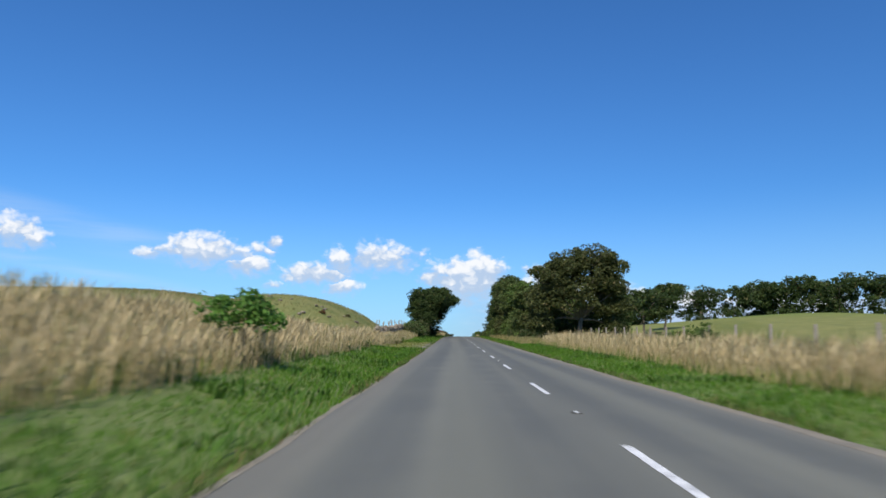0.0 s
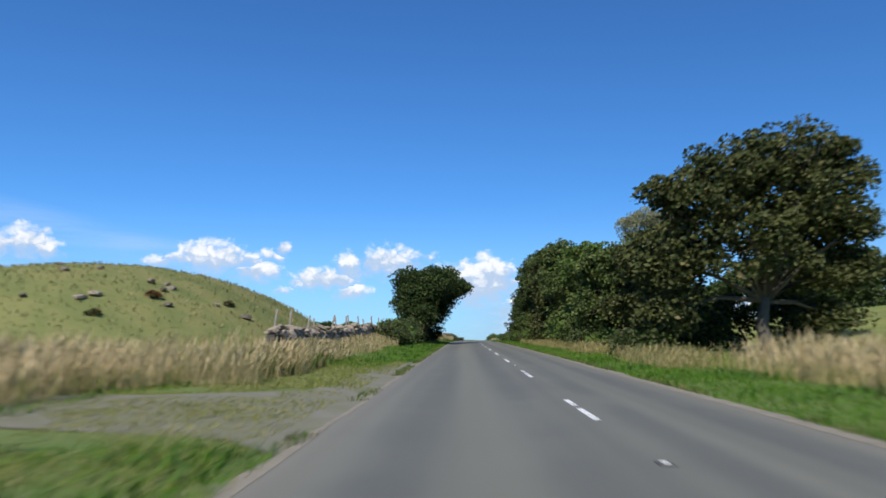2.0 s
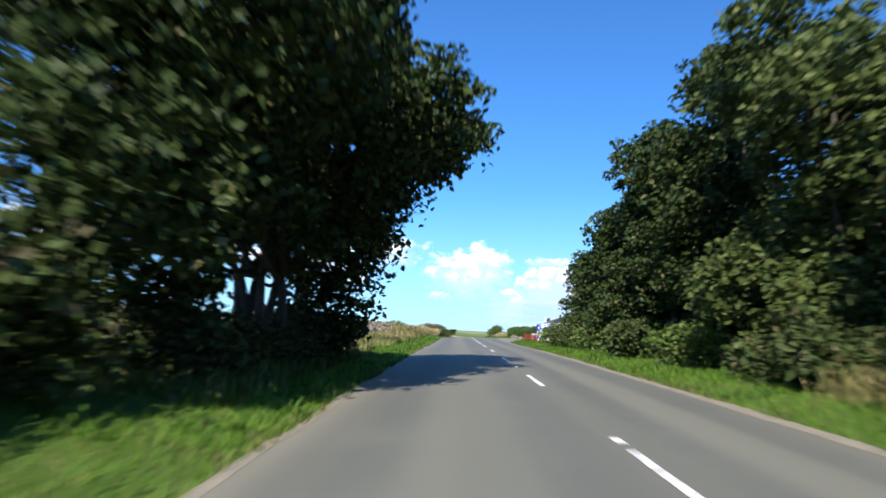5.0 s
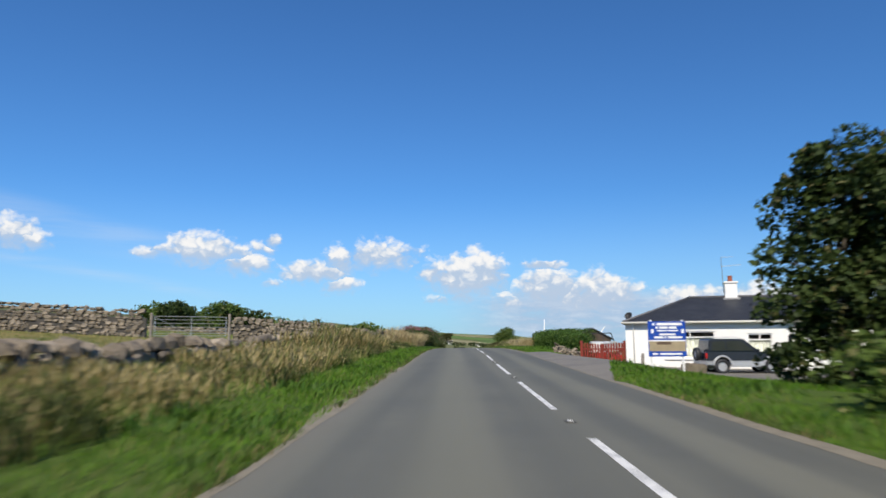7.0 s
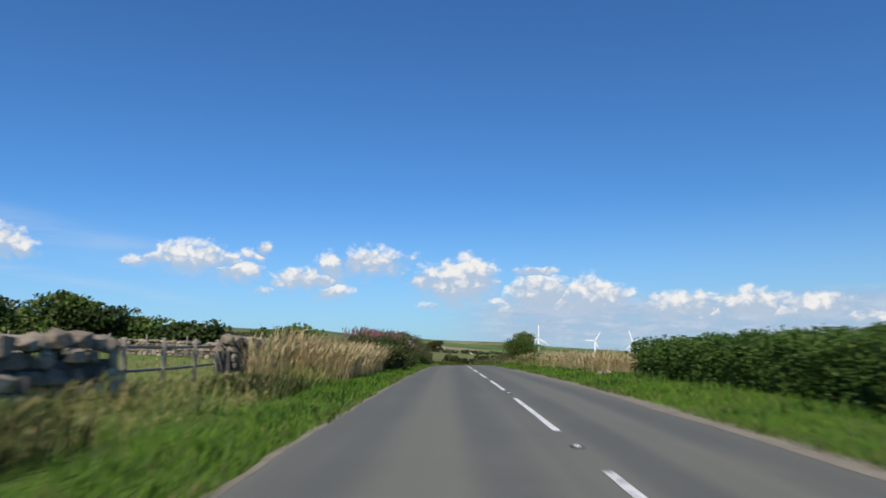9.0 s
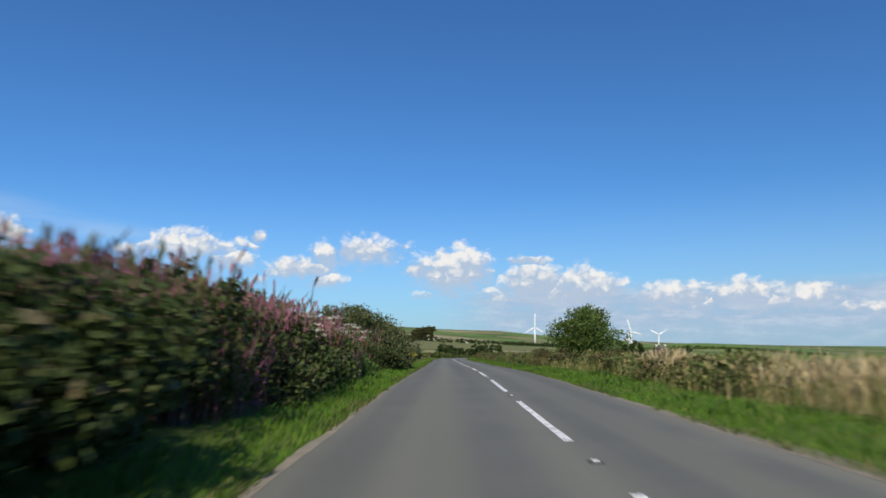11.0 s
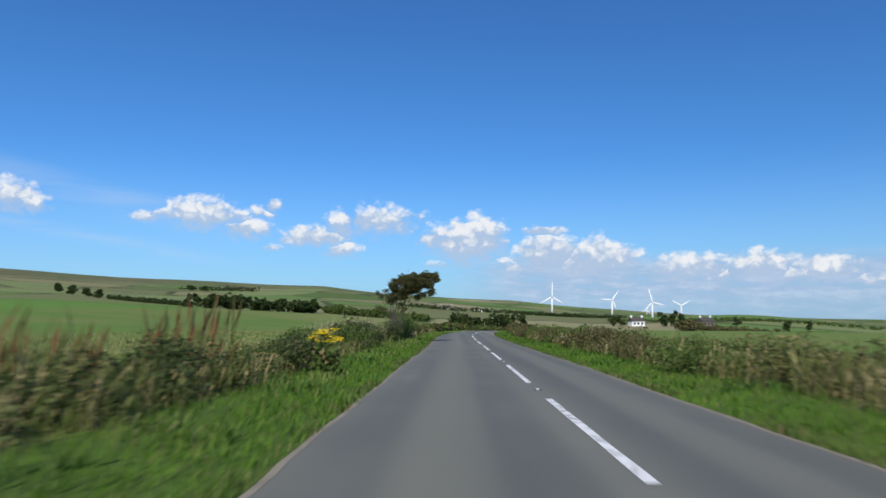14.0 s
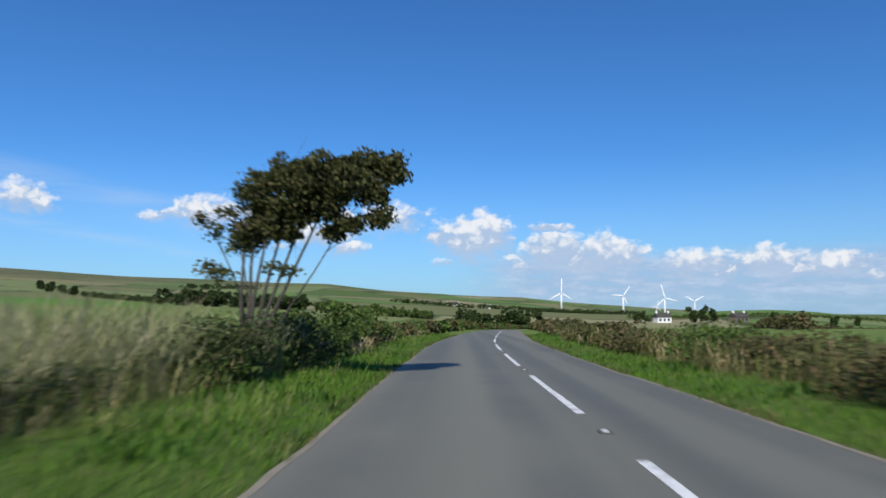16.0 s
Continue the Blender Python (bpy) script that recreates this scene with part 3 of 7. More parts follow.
def blades(name, x, y, height, width, mat, rng, lean=0.35, head=0.0, base=None):
    """Grass: each blade a bent, tapered strip; with a seed head where head is given."""
    n = len(x)
    z = land(x, y) - 0.02 if base is None else base
    h = height * rng.uniform(0.55, 1.3, n)
    t = rng.uniform(0, 2 * np.pi, n)
    w = width * rng.uniform(0.7, 1.3, n)
    side = np.stack([np.cos(t), np.sin(t), 0 * t], -1)
    away = np.stack([-np.sin(t), np.cos(t), 0 * t], -1) * (lean * h * rng.uniform(0.2, 1.2, n))[:, None] + np.array([0.10, 0.05, 0]) * h[:, None]
    foot = np.stack([x, y, z], -1)
    up = np.array([0, 0, 1.0])
    a, b = foot - side * w[:, None] / 2, foot + side * w[:, None] / 2
    mid = foot + away * 0.35 + up * (0.6 * h)[:, None]
    if head:
        c, d = mid - side * w[:, None] * 0.3, mid + side * w[:, None] * 0.3
        low = foot + away * 0.7 + up * (0.82 * h)[:, None]
        e, f = low - side * head / 2, low + side * head / 2
        tip = foot + away + up * h[:, None]
        verts = np.stack([a, b, c, d, e, f, tip], 1).reshape(-1, 3)
        tri = np.array([[0, 1, 3], [0, 3, 2], [2, 3, 5], [2, 5, 4], [4, 5, 6]])
        faces = (np.arange(n)[:, None, None] * 7 + tri).reshape(-1, 3)
    else:
        c, d = mid - side * w[:, None] * 0.36, mid + side * w[:, None] * 0.36
        tip = foot + away + up * (0.93 * h)[:, None]
        verts = np.stack([a, b, c, d, tip], 1).reshape(-1, 3)
        tri = np.array([[0, 1, 3], [0, 3, 2], [2, 3, 4]])
        faces = (np.arange(n)[:, None, None] * 5 + tri).reshape(-1, 3)
    return tagged(mesh_from(name, verts, faces, mat), kind="stuff")


def leaf_mesh(name, centres, size, mat, rng, long=1.5):
    """Leaves: bent kite shapes, each turned its own way, a little towards the sky."""
    n = len(centres)
    nrm = rng.normal(size=(n, 3)) + np.array([-0.15, -0.3, 0.7])
    nrm /= np.linalg.norm(nrm, axis=1)[:, None]
    u = np.cross(nrm, rng.normal(size=(n, 3)))
    u /= np.linalg.norm(u, axis=1)[:, None]
    v = np.cross(nrm, u)
    s = (size * rng.uniform(0.55, 1.3, n))[:, None]
    a, b = centres - u * s * long / 2, centres + u * s * long / 2
    c, d = centres + v * s / 2 + nrm * s * 0.15 - u * s * 0.1, centres - v * s / 2 + nrm * s * 0.15 - u * s * 0.1
    verts = np.stack([a, c, b, d], 1).reshape(-1, 3)
    faces = (np.arange(n)[:, None, None] * 4 + np.array([[0, 1, 2], [0, 2, 3]])).reshape(-1, 3)
    return mesh_from(name, verts, faces, mat)


def clumps(blobs, per, spread, rng, shell=0.55, dense=7.0):
    """Leaf places: twig clumps gathered towards the outside of the blobs (x, y, z, rx, ry, rz)."""
    out = []
    for bx, by, bz, rx, ry, rz in blobs:
        area = (rx * ry) ** 0.8 + (rx * rz) ** 0.8 + (ry * rz) ** 0.8
        k = max(6, int(area * dense))
        d = rng.normal(size=(k, 3))
        d /= np.linalg.norm(d, axis=1)[:, None]
        r = shell + (1 - shell) * rng.uniform(0, 1, k) ** 0.6
        r = r * (0.88 + 0.22 * np.sin(3.1 * d[:, 0] + 5.3 * d[:, 2] + bx) * np.sin(4.3 * d[:, 1] + by))
        c = np.array([bx, by, bz]) + d * r[:, None] * np.array([rx, ry, rz])
        m = int(per)
        # each twig clump is a small dome, leafy above and open below
        q = rng.normal(size=(k, m, 3)) + np.array([0, 0, 0.55])
        q /= np.linalg.norm(q, axis=2)[:, :, None]
        q *= (rng.uniform(0.35, 1.0, (k, m, 1)) ** 0.5) * (spread * 1.75 * rng.uniform(0.7, 1.3, (k, 1, 1)))
        pts = c[:, None, :] + q * np.array([1.0, 1.0, 0.72])
        out.append(pts.reshape(-1, 3))
    return np.concatenate(out)


def tree(name, x, y, blobs, mat, label, category="tree", trunk_h=2.0, trunk_r=0.2, per=38, leaf=0.17, spread=0.33, stems=1, dense=7.0, seed=0, lean=(0, 0), group="", z=None, shell=0.55, twigs=3, crown_label=""):
    """A tree or bush: tapered trunk with limbs to each part of its crown, and a crown of single leaves. Blobs lie relative to its foot."""
    rng = np.random.default_rng(seed + 7)
    pick = random.Random(seed)
    z = zland(x, y) if z is None else z
    root = empty(name, x, y, z - 0.05)
    bm = bmesh.new()
    fork = Vector((lean[0], lean[1], trunk_h))
    for s in range(stems):
        a = 2 * math.pi * s / max(stems, 1) + seed
        foot = Vector((math.cos(a), math.sin(a), 0)) * (0.0 if stems == 1 else trunk_r * 1.6)
        top = fork + (Vector((math.cos(a), math.sin(a), 0)) * (0.0 if stems == 1 else 0.25 * trunk_h))
        mid = foot.lerp(top, 0.5) + Vector((pick.uniform(-0.08, 0.08), pick.uniform(-0.08, 0.08), 0)) * trunk_h
        tube(bm, [foot - Vector((0, 0, 0.2)), foot + Vector((0, 0, 0.12)), mid, top], [trunk_r * 1.45, trunk_r * 1.05, trunk_r * 0.8, trunk_r * 0.6])
        for k, (bx, by, bz, rx, ry, rz) in enumerate(blobs):
            if stems > 1 and k % stems != s:
                continue
            c = Vector((bx, by, bz))
            knee = top.lerp(c, 0.45) + Vector((pick.uniform(-0.2, 0.2), pick.uniform(-0.2, 0.2), 0.15)) * min(rx, rz)
            r = trunk_r * 0.42
            tube(bm, [top.lerp(mid, 0.15), knee, c], [r, r * 0.7, r * 0.4], 5)
            for q in range(twigs):
                d = Vector((pick.gauss(0, 1), pick.gauss(0, 1), pick.gauss(0.3, 0.8))).normalized()
                e = c + Vector((d.x * rx, d.y * ry, d.z * rz)) * 0.85
                st = knee.lerp(c, pick.uniform(0.3, 1.0))
                tube(bm, [st, st.lerp(e, 0.5) + Vector((0, 0, 0.08 * rz)), e], [r * 0.4, r * 0.28, r * 0.1], 4)
    part("trunk", bm, BARK, root, "", True)
    pts = clumps(blobs, per, spread, rng, shell, dense)
    pts[:, 2] = np.maximum(pts[:, 2], 0.05)
    ob = leaf_mesh("crown", pts, leaf, mat, rng)
    ob.parent = root
    tagged(ob, crown_label)
    return tagged(root, label, category, group)


# ---- ground and road ----
def build_ground():
    ys = np.unique(np.concatenate([np.linspace(-900, -90, 28), np.arange(-90, 420, 3.0), np.arange(420, 700, 8), np.geomspace(700, 4600, 60)]))
    side = np.concatenate([np.arange(0, 12, 0.6), np.arange(12, 60, 1.6), np.geomspace(60, 4300, 46)])
    offs = np.unique(np.concatenate([-side, side]))
    keep = (1 - ramp(ys, 420, 900))
    g = np.empty((len(ys), len(offs), 3))
    g[:, :, 0] = offs[None, :] + (road_x(ys) * keep)[:, None]
    g[:, :, 1] = ys[:, None]
    g[:, :, 2] = land(g[:, :, 0], g[:, :, 1])
    tagged(sheet("ground", g, PASTURE), "rolling pasture and dry grassland under the fields", "ground", kind="structure")


def build_road():
    ys = np.arange(-90, 520, 0.6)
    u = np.linspace(0, 1, 15)
    rng = np.random.default_rng(3)
    ragged = np.convolve(rng.normal(size=len(ys) + 8), np.ones(5) / 5, "same")[4:-4] * 0.065
    ragged2 = np.convolve(rng.normal(size=len(ys) + 8), np.ones(5) / 5, "same")[4:-4] * 0.055
    left, right = -half_left(ys) + ragged, half_right(ys) + ragged2
    off = left[:, None] + (right - left)[:, None] * u[None, :]
    camber = 0.025 * (1 - (2 * u - 1) ** 2)
    g = np.stack([off + road_x(ys)[:, None], np.repeat(ys[:, None], 15, 1), road_z(ys)[:, None] + camber[None, :] - 0.012], -1)
    road = tagged(sheet("road", g, TARMAC), "worn grey tarmac two-lane country road", "road", kind="structure")
    for s, edge, name in ((-1, left, "road_edge"), (1, right, "road_edge")):
        w = (0.07 if s < 0 else 0.27) + 0.10 * np.abs(np.convolve(rng.normal(size=len(ys) + 8), np.ones(5) / 5, "same")[4:-4])
        if s < 0:
            w = w + 0.25 * ramp(ys, 134, 140) * (1 - ramp(ys, 150, 156))
        if s > 0:
            w = np.where((ys > 144) & (ys < 168.3), 0.062, w + 0.22 * ramp(ys, 168.3, 170) * (1 - ramp(ys, 200, 220)))
        w = w * (1 - (0.6 if s < 0 else 0.7) * ramp(ys, 205, 225))
        cols = np.stack([edge - s * 0.06, edge + s * w * 0.5, edge + s * w], 1)
        zz = road_z(ys)[:, None] + np.array([-0.008, -0.012, -0.032])[None, :]
        g = np.stack([cols + road_x(ys)[:, None], np.repeat(ys[:, None], 3, 1), zz], -1)
        if s > 0:
            g = g[:, ::-1]
        tagged(sheet(name, g[:, ::-1], DUST, False), "pale dusty gravel edge of the road", "road edge", kind="structure")
    return road


def build_markings():
    """Centre line: short dashes first, long dashes from the top of the rise on."""
    rng = random.Random(5)
    for k in range(-5, 44):
        if k <= 14:
            far, length = 9 * k - 2.86, 2.9
        elif k <= 22:
            far, length = 9 * k - 0.36, 6.0
        else:
            far, length = 9 * k - 1.56, 6.0
        bm = bmesh.new()
        ys = np.linspace(far - length, far, 9)
        w = 0.055 if k <= 22 else 0.06
        c = road_x(ys)
        z = road_z(ys) + 0.025 * (1 - ((2 * (half_left(ys)) / (half_left(ys) + half_right(ys))) - 1) ** 2) - 0.012 + 0.005
        rows = [[bm.verts.new((c[i] + s * w * rng.uniform(0.86, 1.04), ys[i], z[i])) for s in (-1, 1)] for i in range(len(ys))]
        for i, (a, b) in enumerate(zip(rows, rows[1:])):
            if 2 < k <= 14 and rng.random() < 0.06:
                continue
            bm.faces.new((a[0], a[1], b[1], b[0]))
        tagged(part("road_marking", bm, LINE), "worn white centre line dash painted on tarmac", "road marking", "centre line dashes", "structure")


build_ground()
build_road()
build_markings()

# ---- verges and long grass ----
RNG = np.random.default_rng(11)


def strip(y0, y1, a0, a1, density, side):
    """Random places between two distances from the road's edge, on one side."""
    n = int((y1 - y0) * (a1 - a0) * density)
    y = RNG.uniform(y0, y1, n)
    a = RNG.uniform(a0, a1, n)
    x = road_x(y) + np.where(side < 0, -half_left(y) - a, half_right(y) + a)
    return x, y


def outside(x, y, *boxes):
    keep = np.ones(len(x), bool)
    for x0, x1, y0, y1 in boxes:
        keep &= ~((x > x0 + 0.5 * wobble(x, y, 0.8)) & (x < x1 + 0.3 * wobble(x, y, 0.5)) & (y > y0 + 1.2 * wobble(x, y, 0.9)) & (y < y1 + 1.5 * wobble(x, y, 1.1)))
    return x[keep], y[keep]


def patchy(x, y, size, share, seed=0.0):
    """Keeps the places where a patchy field is high."""
    v = wobble(x, y, size, seed) + 0.6 * wobble(x, y, size * 0.37, seed + 2)
    keep = v > np.quantile(v, 1 - share)
    return x[keep], y[keep]


def uneven(x, y, size=0.9):
    return 1.0 + 0.32 * wobble(x, y, size, 0.4) + 0.28 * wobble(x, y, size * 0.31, 1.9)


LAYBY = (-9.8, -3.0, 38.6, 42.6)

WIDENING = (-4.9, -3.0, 52.0, 59.0)
WORN = (-8.4, -3.0, 37.0, 53.5)
ENTRANCE = (-9.2, -3.0, 36.5, 48.0)


def drive_start(x):
    return np.where(x < 4.8, 144.0 + (x - 2.4) * 4.7, 155.3 + (x - 4.8) * 0.1)


def drive_end(x):
    return np.where(x < 4.6, 168.3 - (x - 2.4) * 2.0, 167.4)


def off_drive(x, y):
    keep = ~((x > 2.0) & (x < 17.0) & (y > drive_start(x) + 0.4 * wobble(x, y, 0.5)) & (y < drive_end(x) + 0.4 * wobble(x, y, 0.4)))
    return x[keep], y[keep]



def build_grass():
    for y0, y1, wl, wr in ((-12, 30, 4.1, 3.5), (30, 60, 5.3, 3.5), (60, 105, 3.2, 3.4), (105, 150, 2.9, 2.6), (150, 205, 2.7, 3.2), (205, 245, 1.6, 2.2), (245, 270, 2.35, 2.2), (270, 303, 2.9, 2.2), (303, 335, 2.9, 2.2)):
        for side, w in ((-1, wl), (1, wr)):
            inner = 0.05 if side < 0 else (0.24 if y0 < 205 else 0.06)
            many = 1.0 if y0 < 303 else 0.4
            x, y = (np.concatenate(q) for q in zip(strip(y0, y1, inner, 0.6 * w, 205 * many, side), strip(y0, y1, 0.6 * w, w, 95 * many, side)))
            x, y = outside(x, y, WORN, WIDENING) if side < 0 else off_drive(x, y)
            tagged(blades("verge_grass", x, y, 0.14 * uneven(x, y, 1.7), 0.017, VERGE if y0 < 60 else LATEVERGE, RNG, 0.75), "bright green verge grass beside the road", "grass")
            x, y = patchy(*strip(y0, y1, 0.4, w, 34, side), 0.8, 0.3, 5.0)
            x, y = outside(x, y, WORN, WIDENING) if side < 0 else off_drive(x, y)
            tagged(blades("verge_weeds", x, y, 0.2 * uneven(x, y), 0.05, VERGEWEED, RNG, 0.9), "broad-leaved dark weeds in the verge", "weeds")
            # low dark blades paint the shadow line under grass overhanging the road
            x, y = patchy(*strip(y0, y1, inner - 0.08, inner + 0.26, 240, side), 1.3, 0.6)
            x, y = outside(x, y, LAYBY) if side < 0 else off_drive(x, y)
            tagged(blades("edge_shade_weeds", x, y, 0.15, 0.02, WEEDS, RNG, 0.7), "dark low weeds painting a shadow line along the ragged road edge", "weeds")
    # lawn in front of the house
    n = 16000
    x, y = off_drive(RNG.uniform(4.5, 17, n), RNG.uniform(141, 157, n))
    tagged(blades("lawn_grass", x, y, 0.14, 0.02, VERGE, RNG), "green lawn between the drive and the wood", "grass")
    # first stretch: dry grass on both banks
    x, y = outside(*strip(-12, 51, 2.85, 10.5, 95, -1), ENTRANCE)
    tagged(blades("tall_dry_grass", x, y, 0.85 * uneven(x, y), 0.010, DRYGRASS, RNG, 0.5, 0.028), "tall straw-coloured seeding grass on the bank", "grass")
    x, y = outside(*strip(-12, 52, 3.1, 9.0, 55, -1), ENTRANCE)
    tagged(blades("bank_undergrowth", x, y, 0.5 * uneven(x, y), 0.03, RANK, RNG, 0.4), "rank green and brown undergrowth below tall grass", "grass")
    x, y = patchy(*outside(*strip(-12, 56, 2.9, 4.1, 110, -1), ENTRANCE), 1.6, 0.5)
    tagged(blades("bank_weeds", x, y, 0.45 * uneven(x, y), 0.05, WEEDS, RNG, 0.5), "dark dock and weeds at the foot of the bank", "weeds")
    x, y = strip(-10, 50, 3.1, 7.5, 95, 1)
    tagged(blades("tall_dry_grass", x, y, 0.85 * uneven(x, y), 0.010, DRYGRASS, RNG, 0.5, 0.028), "tall straw-coloured seeding grass by the pasture", "grass")
    x, y = strip(-10, 100, 2.9, 6.5, 40, 1)
    tagged(blades("bank_undergrowth", x, y, 0.4 * uneven(x, y), 0.03, RANK, RNG, 0.4), "rank green and brown undergrowth by the pasture", "grass")
    x, y = patchy(*strip(50, 100, 1.5, 4.3, 105, 1), 1.9, 0.62)
    tagged(blades("pale_grass", x, y, 0.5 * uneven(x, y, 1.6), 0.010, STRAWGREEN, RNG, 0.6, 0.024), "pale seeding grass below the wood", "grass")
    # below the first wall
    x, y = patchy(*strip(45.5, 60, 3.0, 5.6, 120, -1), 1.5, 0.75)
    tagged(blades("tall_dry_grass", x, y, np.where(y < 52, 0.8, 0.55) * uneven(x, y, 1.8), 0.010, STRAWPALE, RNG, 0.6, 0.028), "tall straw-coloured grass in front of a stone wall", "grass")
    x, y = strip(98, 114, 1.3, 4.2, 90, -1)
    tagged(blades("shade_weeds", x, y, 0.35 * uneven(x, y), 0.05, WEEDS, RNG, 0.5), "dark weeds in the shade of the tree", "weeds")
    x, y = patchy(*strip(54, 86, 2.9, 5.3, 130, -1), 1.7, 0.7)
    tagged(blades("tall_dry_grass", x, y, 0.55 * uneven(x, y, 1.8), 0.010, STRAWPALE, RNG, 0.6, 0.026), "straw-coloured grass at the foot of a stone wall", "grass")
    # past the crest: rank grass in front of the wall, straw plumes further on
    # dark weeds: the shade under the rank grass, put into their colour
    x, y = patchy(*strip(116, 200, 1.9, 3.8, 100, -1), 1.4, 0.38)
    tagged(blades("shade_tinted_undergrowth", x, y, np.where(y > 132, 0.38, 0.3) * uneven(x, y), 0.035, SHADETINTWEEDS, RNG, 0.7), "dark weeds standing in for shade at the back of the verge", "weeds")
    x, y = strip(112, 205, 2.0, 5.2, 70, -1)
    tall = np.where(y > 150, 0.46, 0.34) * np.where((y > 172) & (y < 185), 0.55, 1.0)
    tagged(blades("rank_grass", x, y, tall * uneven(x, y, 1.6), 0.014, RANK, RNG, 0.6, 0.02), "rank half-dry grass in front of a stone wall", "grass")
    x, y = patchy(*strip(112, 176, 2.4, 5.2, 70, -1), 2.0, 0.4, 3.0)
    tagged(blades("olive_grass", x, y, np.where(y > 150, 0.42, 0.3) * uneven(x, y, 1.1), 0.014, RANKDARK, RNG, 0.6, 0.03), "brown-green seeding grass in front of a stone wall", "grass")
    x, y = patchy(*strip(136, 170, 2.2, 4.9, 170, -1), 2.2, 0.7)
    tagged(blades("straw_plumes", x, y, np.where(y > 163, 0.75, np.where(y < 152, 0.52, 0.98)) * uneven(x, y, 1.4), 0.010, STRAWGREEN, RNG, 0.55, 0.04), "tall straw-coloured plumes of grass by the wall", "grass")
    x, y = patchy(*strip(183, 204, 1.8, 4.6, 210, -1), 2.6, 0.75)
    tagged(blades("straw_plumes", x, y, 1.2 * uneven(x, y, 1.7), 0.010, DRYGRASS, RNG, 0.6, 0.04), "dense tall tuft of pale straw grass", "grass")
    x, y = patchy(*strip(195, 224, 2.6, 7.2, 190, 1), 2.5, 0.5)
    tagged(blades("straw_tufts", x, y, 0.7 * uneven(x, y), 0.011, DRYGRASS, RNG, 0.6, 0.04), "pale dry tufts of grass behind the verge", "grass")
    # valley stretch: mixed seeding grass through the hedges
    for side, a0, a1 in ((-1, 1.5, 4.4), (1, 1.6, 4.6)):
        x, y = strip(206 if side > 0 else 234, 335, a0 + 0.3, a1, 36, side)
        keep = (np.ones(len(x), bool) if side > 0 else (y < 245) | (road_x(y) - half_left(y) - x > 2.4))
        x, y = x[keep], y[keep]
        tagged(blades("hedge_grass", x, y, 0.45 * uneven(x, y), 0.014, RANK, RNG, 0.6, 0.02), "rank grass growing through the hedge", "grass")
        x, y = patchy(*strip(246, 335, a0 + 0.2, a0 + 1.4, 90, side), 1.7, 0.3)
        x, y = (x[y > 296], y[y > 296]) if side < 0 else (x, y)
        tagged(blades("seeding_grass", x, y, 0.5 * uneven(x, y), 0.010, DRYGRASS, RNG, 0.6, 0.03), "pale seeding grass among hedge plants", "grass")
    x, y = patchy(*strip(246, 330, 0.7, 2.7, 60, -1), 1.2, 0.3)
    tagged(blades("verge_tufts", x, y, 0.27 * uneven(x, y, 1.4), 0.012, PALEVERGE, RNG, 0.7, 0.018), "longer pale green tufts in the verge", "grass")
    # short turf with some length on the near hillocks and fields
    n = 36000
    x, y = RNG.uniform(-45, -10, n), RNG.uniform(5, 105, n)
    tagged(blades("hill_grass", x, y, 0.15 * uneven(x, y, 2.0), 0.05, leafy("hill_grass", (0.10, 0.118, 0.034), (0.22, 0.205, 0.07), (0.36, 0.29, 0.13), 0.22, 0.3), RNG, 0.5), "tussocky dry grass on a rounded hillock", "grass")
    n = 16000
    x, y = RNG.uniform(-34, -7.5, n), RNG.uniform(244, 330, n)
    tagged(blades("field_grass", x, y, 0.2 * uneven(x, y, 3.0), 0.04, RANK, RNG, 0.5), "grazed olive field grass behind the hedge", "grass")
    x, y = patchy(*strip(245, 277, 2.2, 4.8, 85, -1), 1.9, 0.5)
    tagged(blades("seeding_grass", x, y, np.where(y < 257, 0.9, 0.5) * uneven(x, y, 1.3), 0.012, RANKDARK, RNG, 0.45, 0.03), "rank brown-green grass through the low hedge", "grass")
    x, y = strip(244, 334, 1.7, 4.0, 34, 1)
    tagged(blades("seeding_grass", x, y, 0.62 * uneven(x, y), 0.012, RANKDARK, RNG, 0.6, 0.025), "rank brown-green grass through the wild hedge", "grass")
    x, y = strip(279, 297, 2.0, 6.4, 90, -1)
    keep = road_x(y) - half_left(y) - x > np.interp(y, [279, 285, 290, 294, 297], [2.4, 3.0, 3.4, 2.3, 2.0])
    x, y = x[keep], y[keep]
    tagged(blades("seeding_grass", x, y, np.where(y > 288, 1.25, np.where(y > 284, 1.0, 0.75)) * uneven(x, y, 1.5), 0.011, PALEGRASS, RNG, 0.8, 0.026), "pale green seeding grass beside the thorn", "grass")
    n = 17000
    x, y = RNG.uniform(-30, -8, n), RNG.uniform(108, 200, n)
    tagged(blades("field_grass", x, y, 0.16, 0.03, RANK, RNG, 0.5), "grazed field grass behind the wall", "grass")


build_grass()


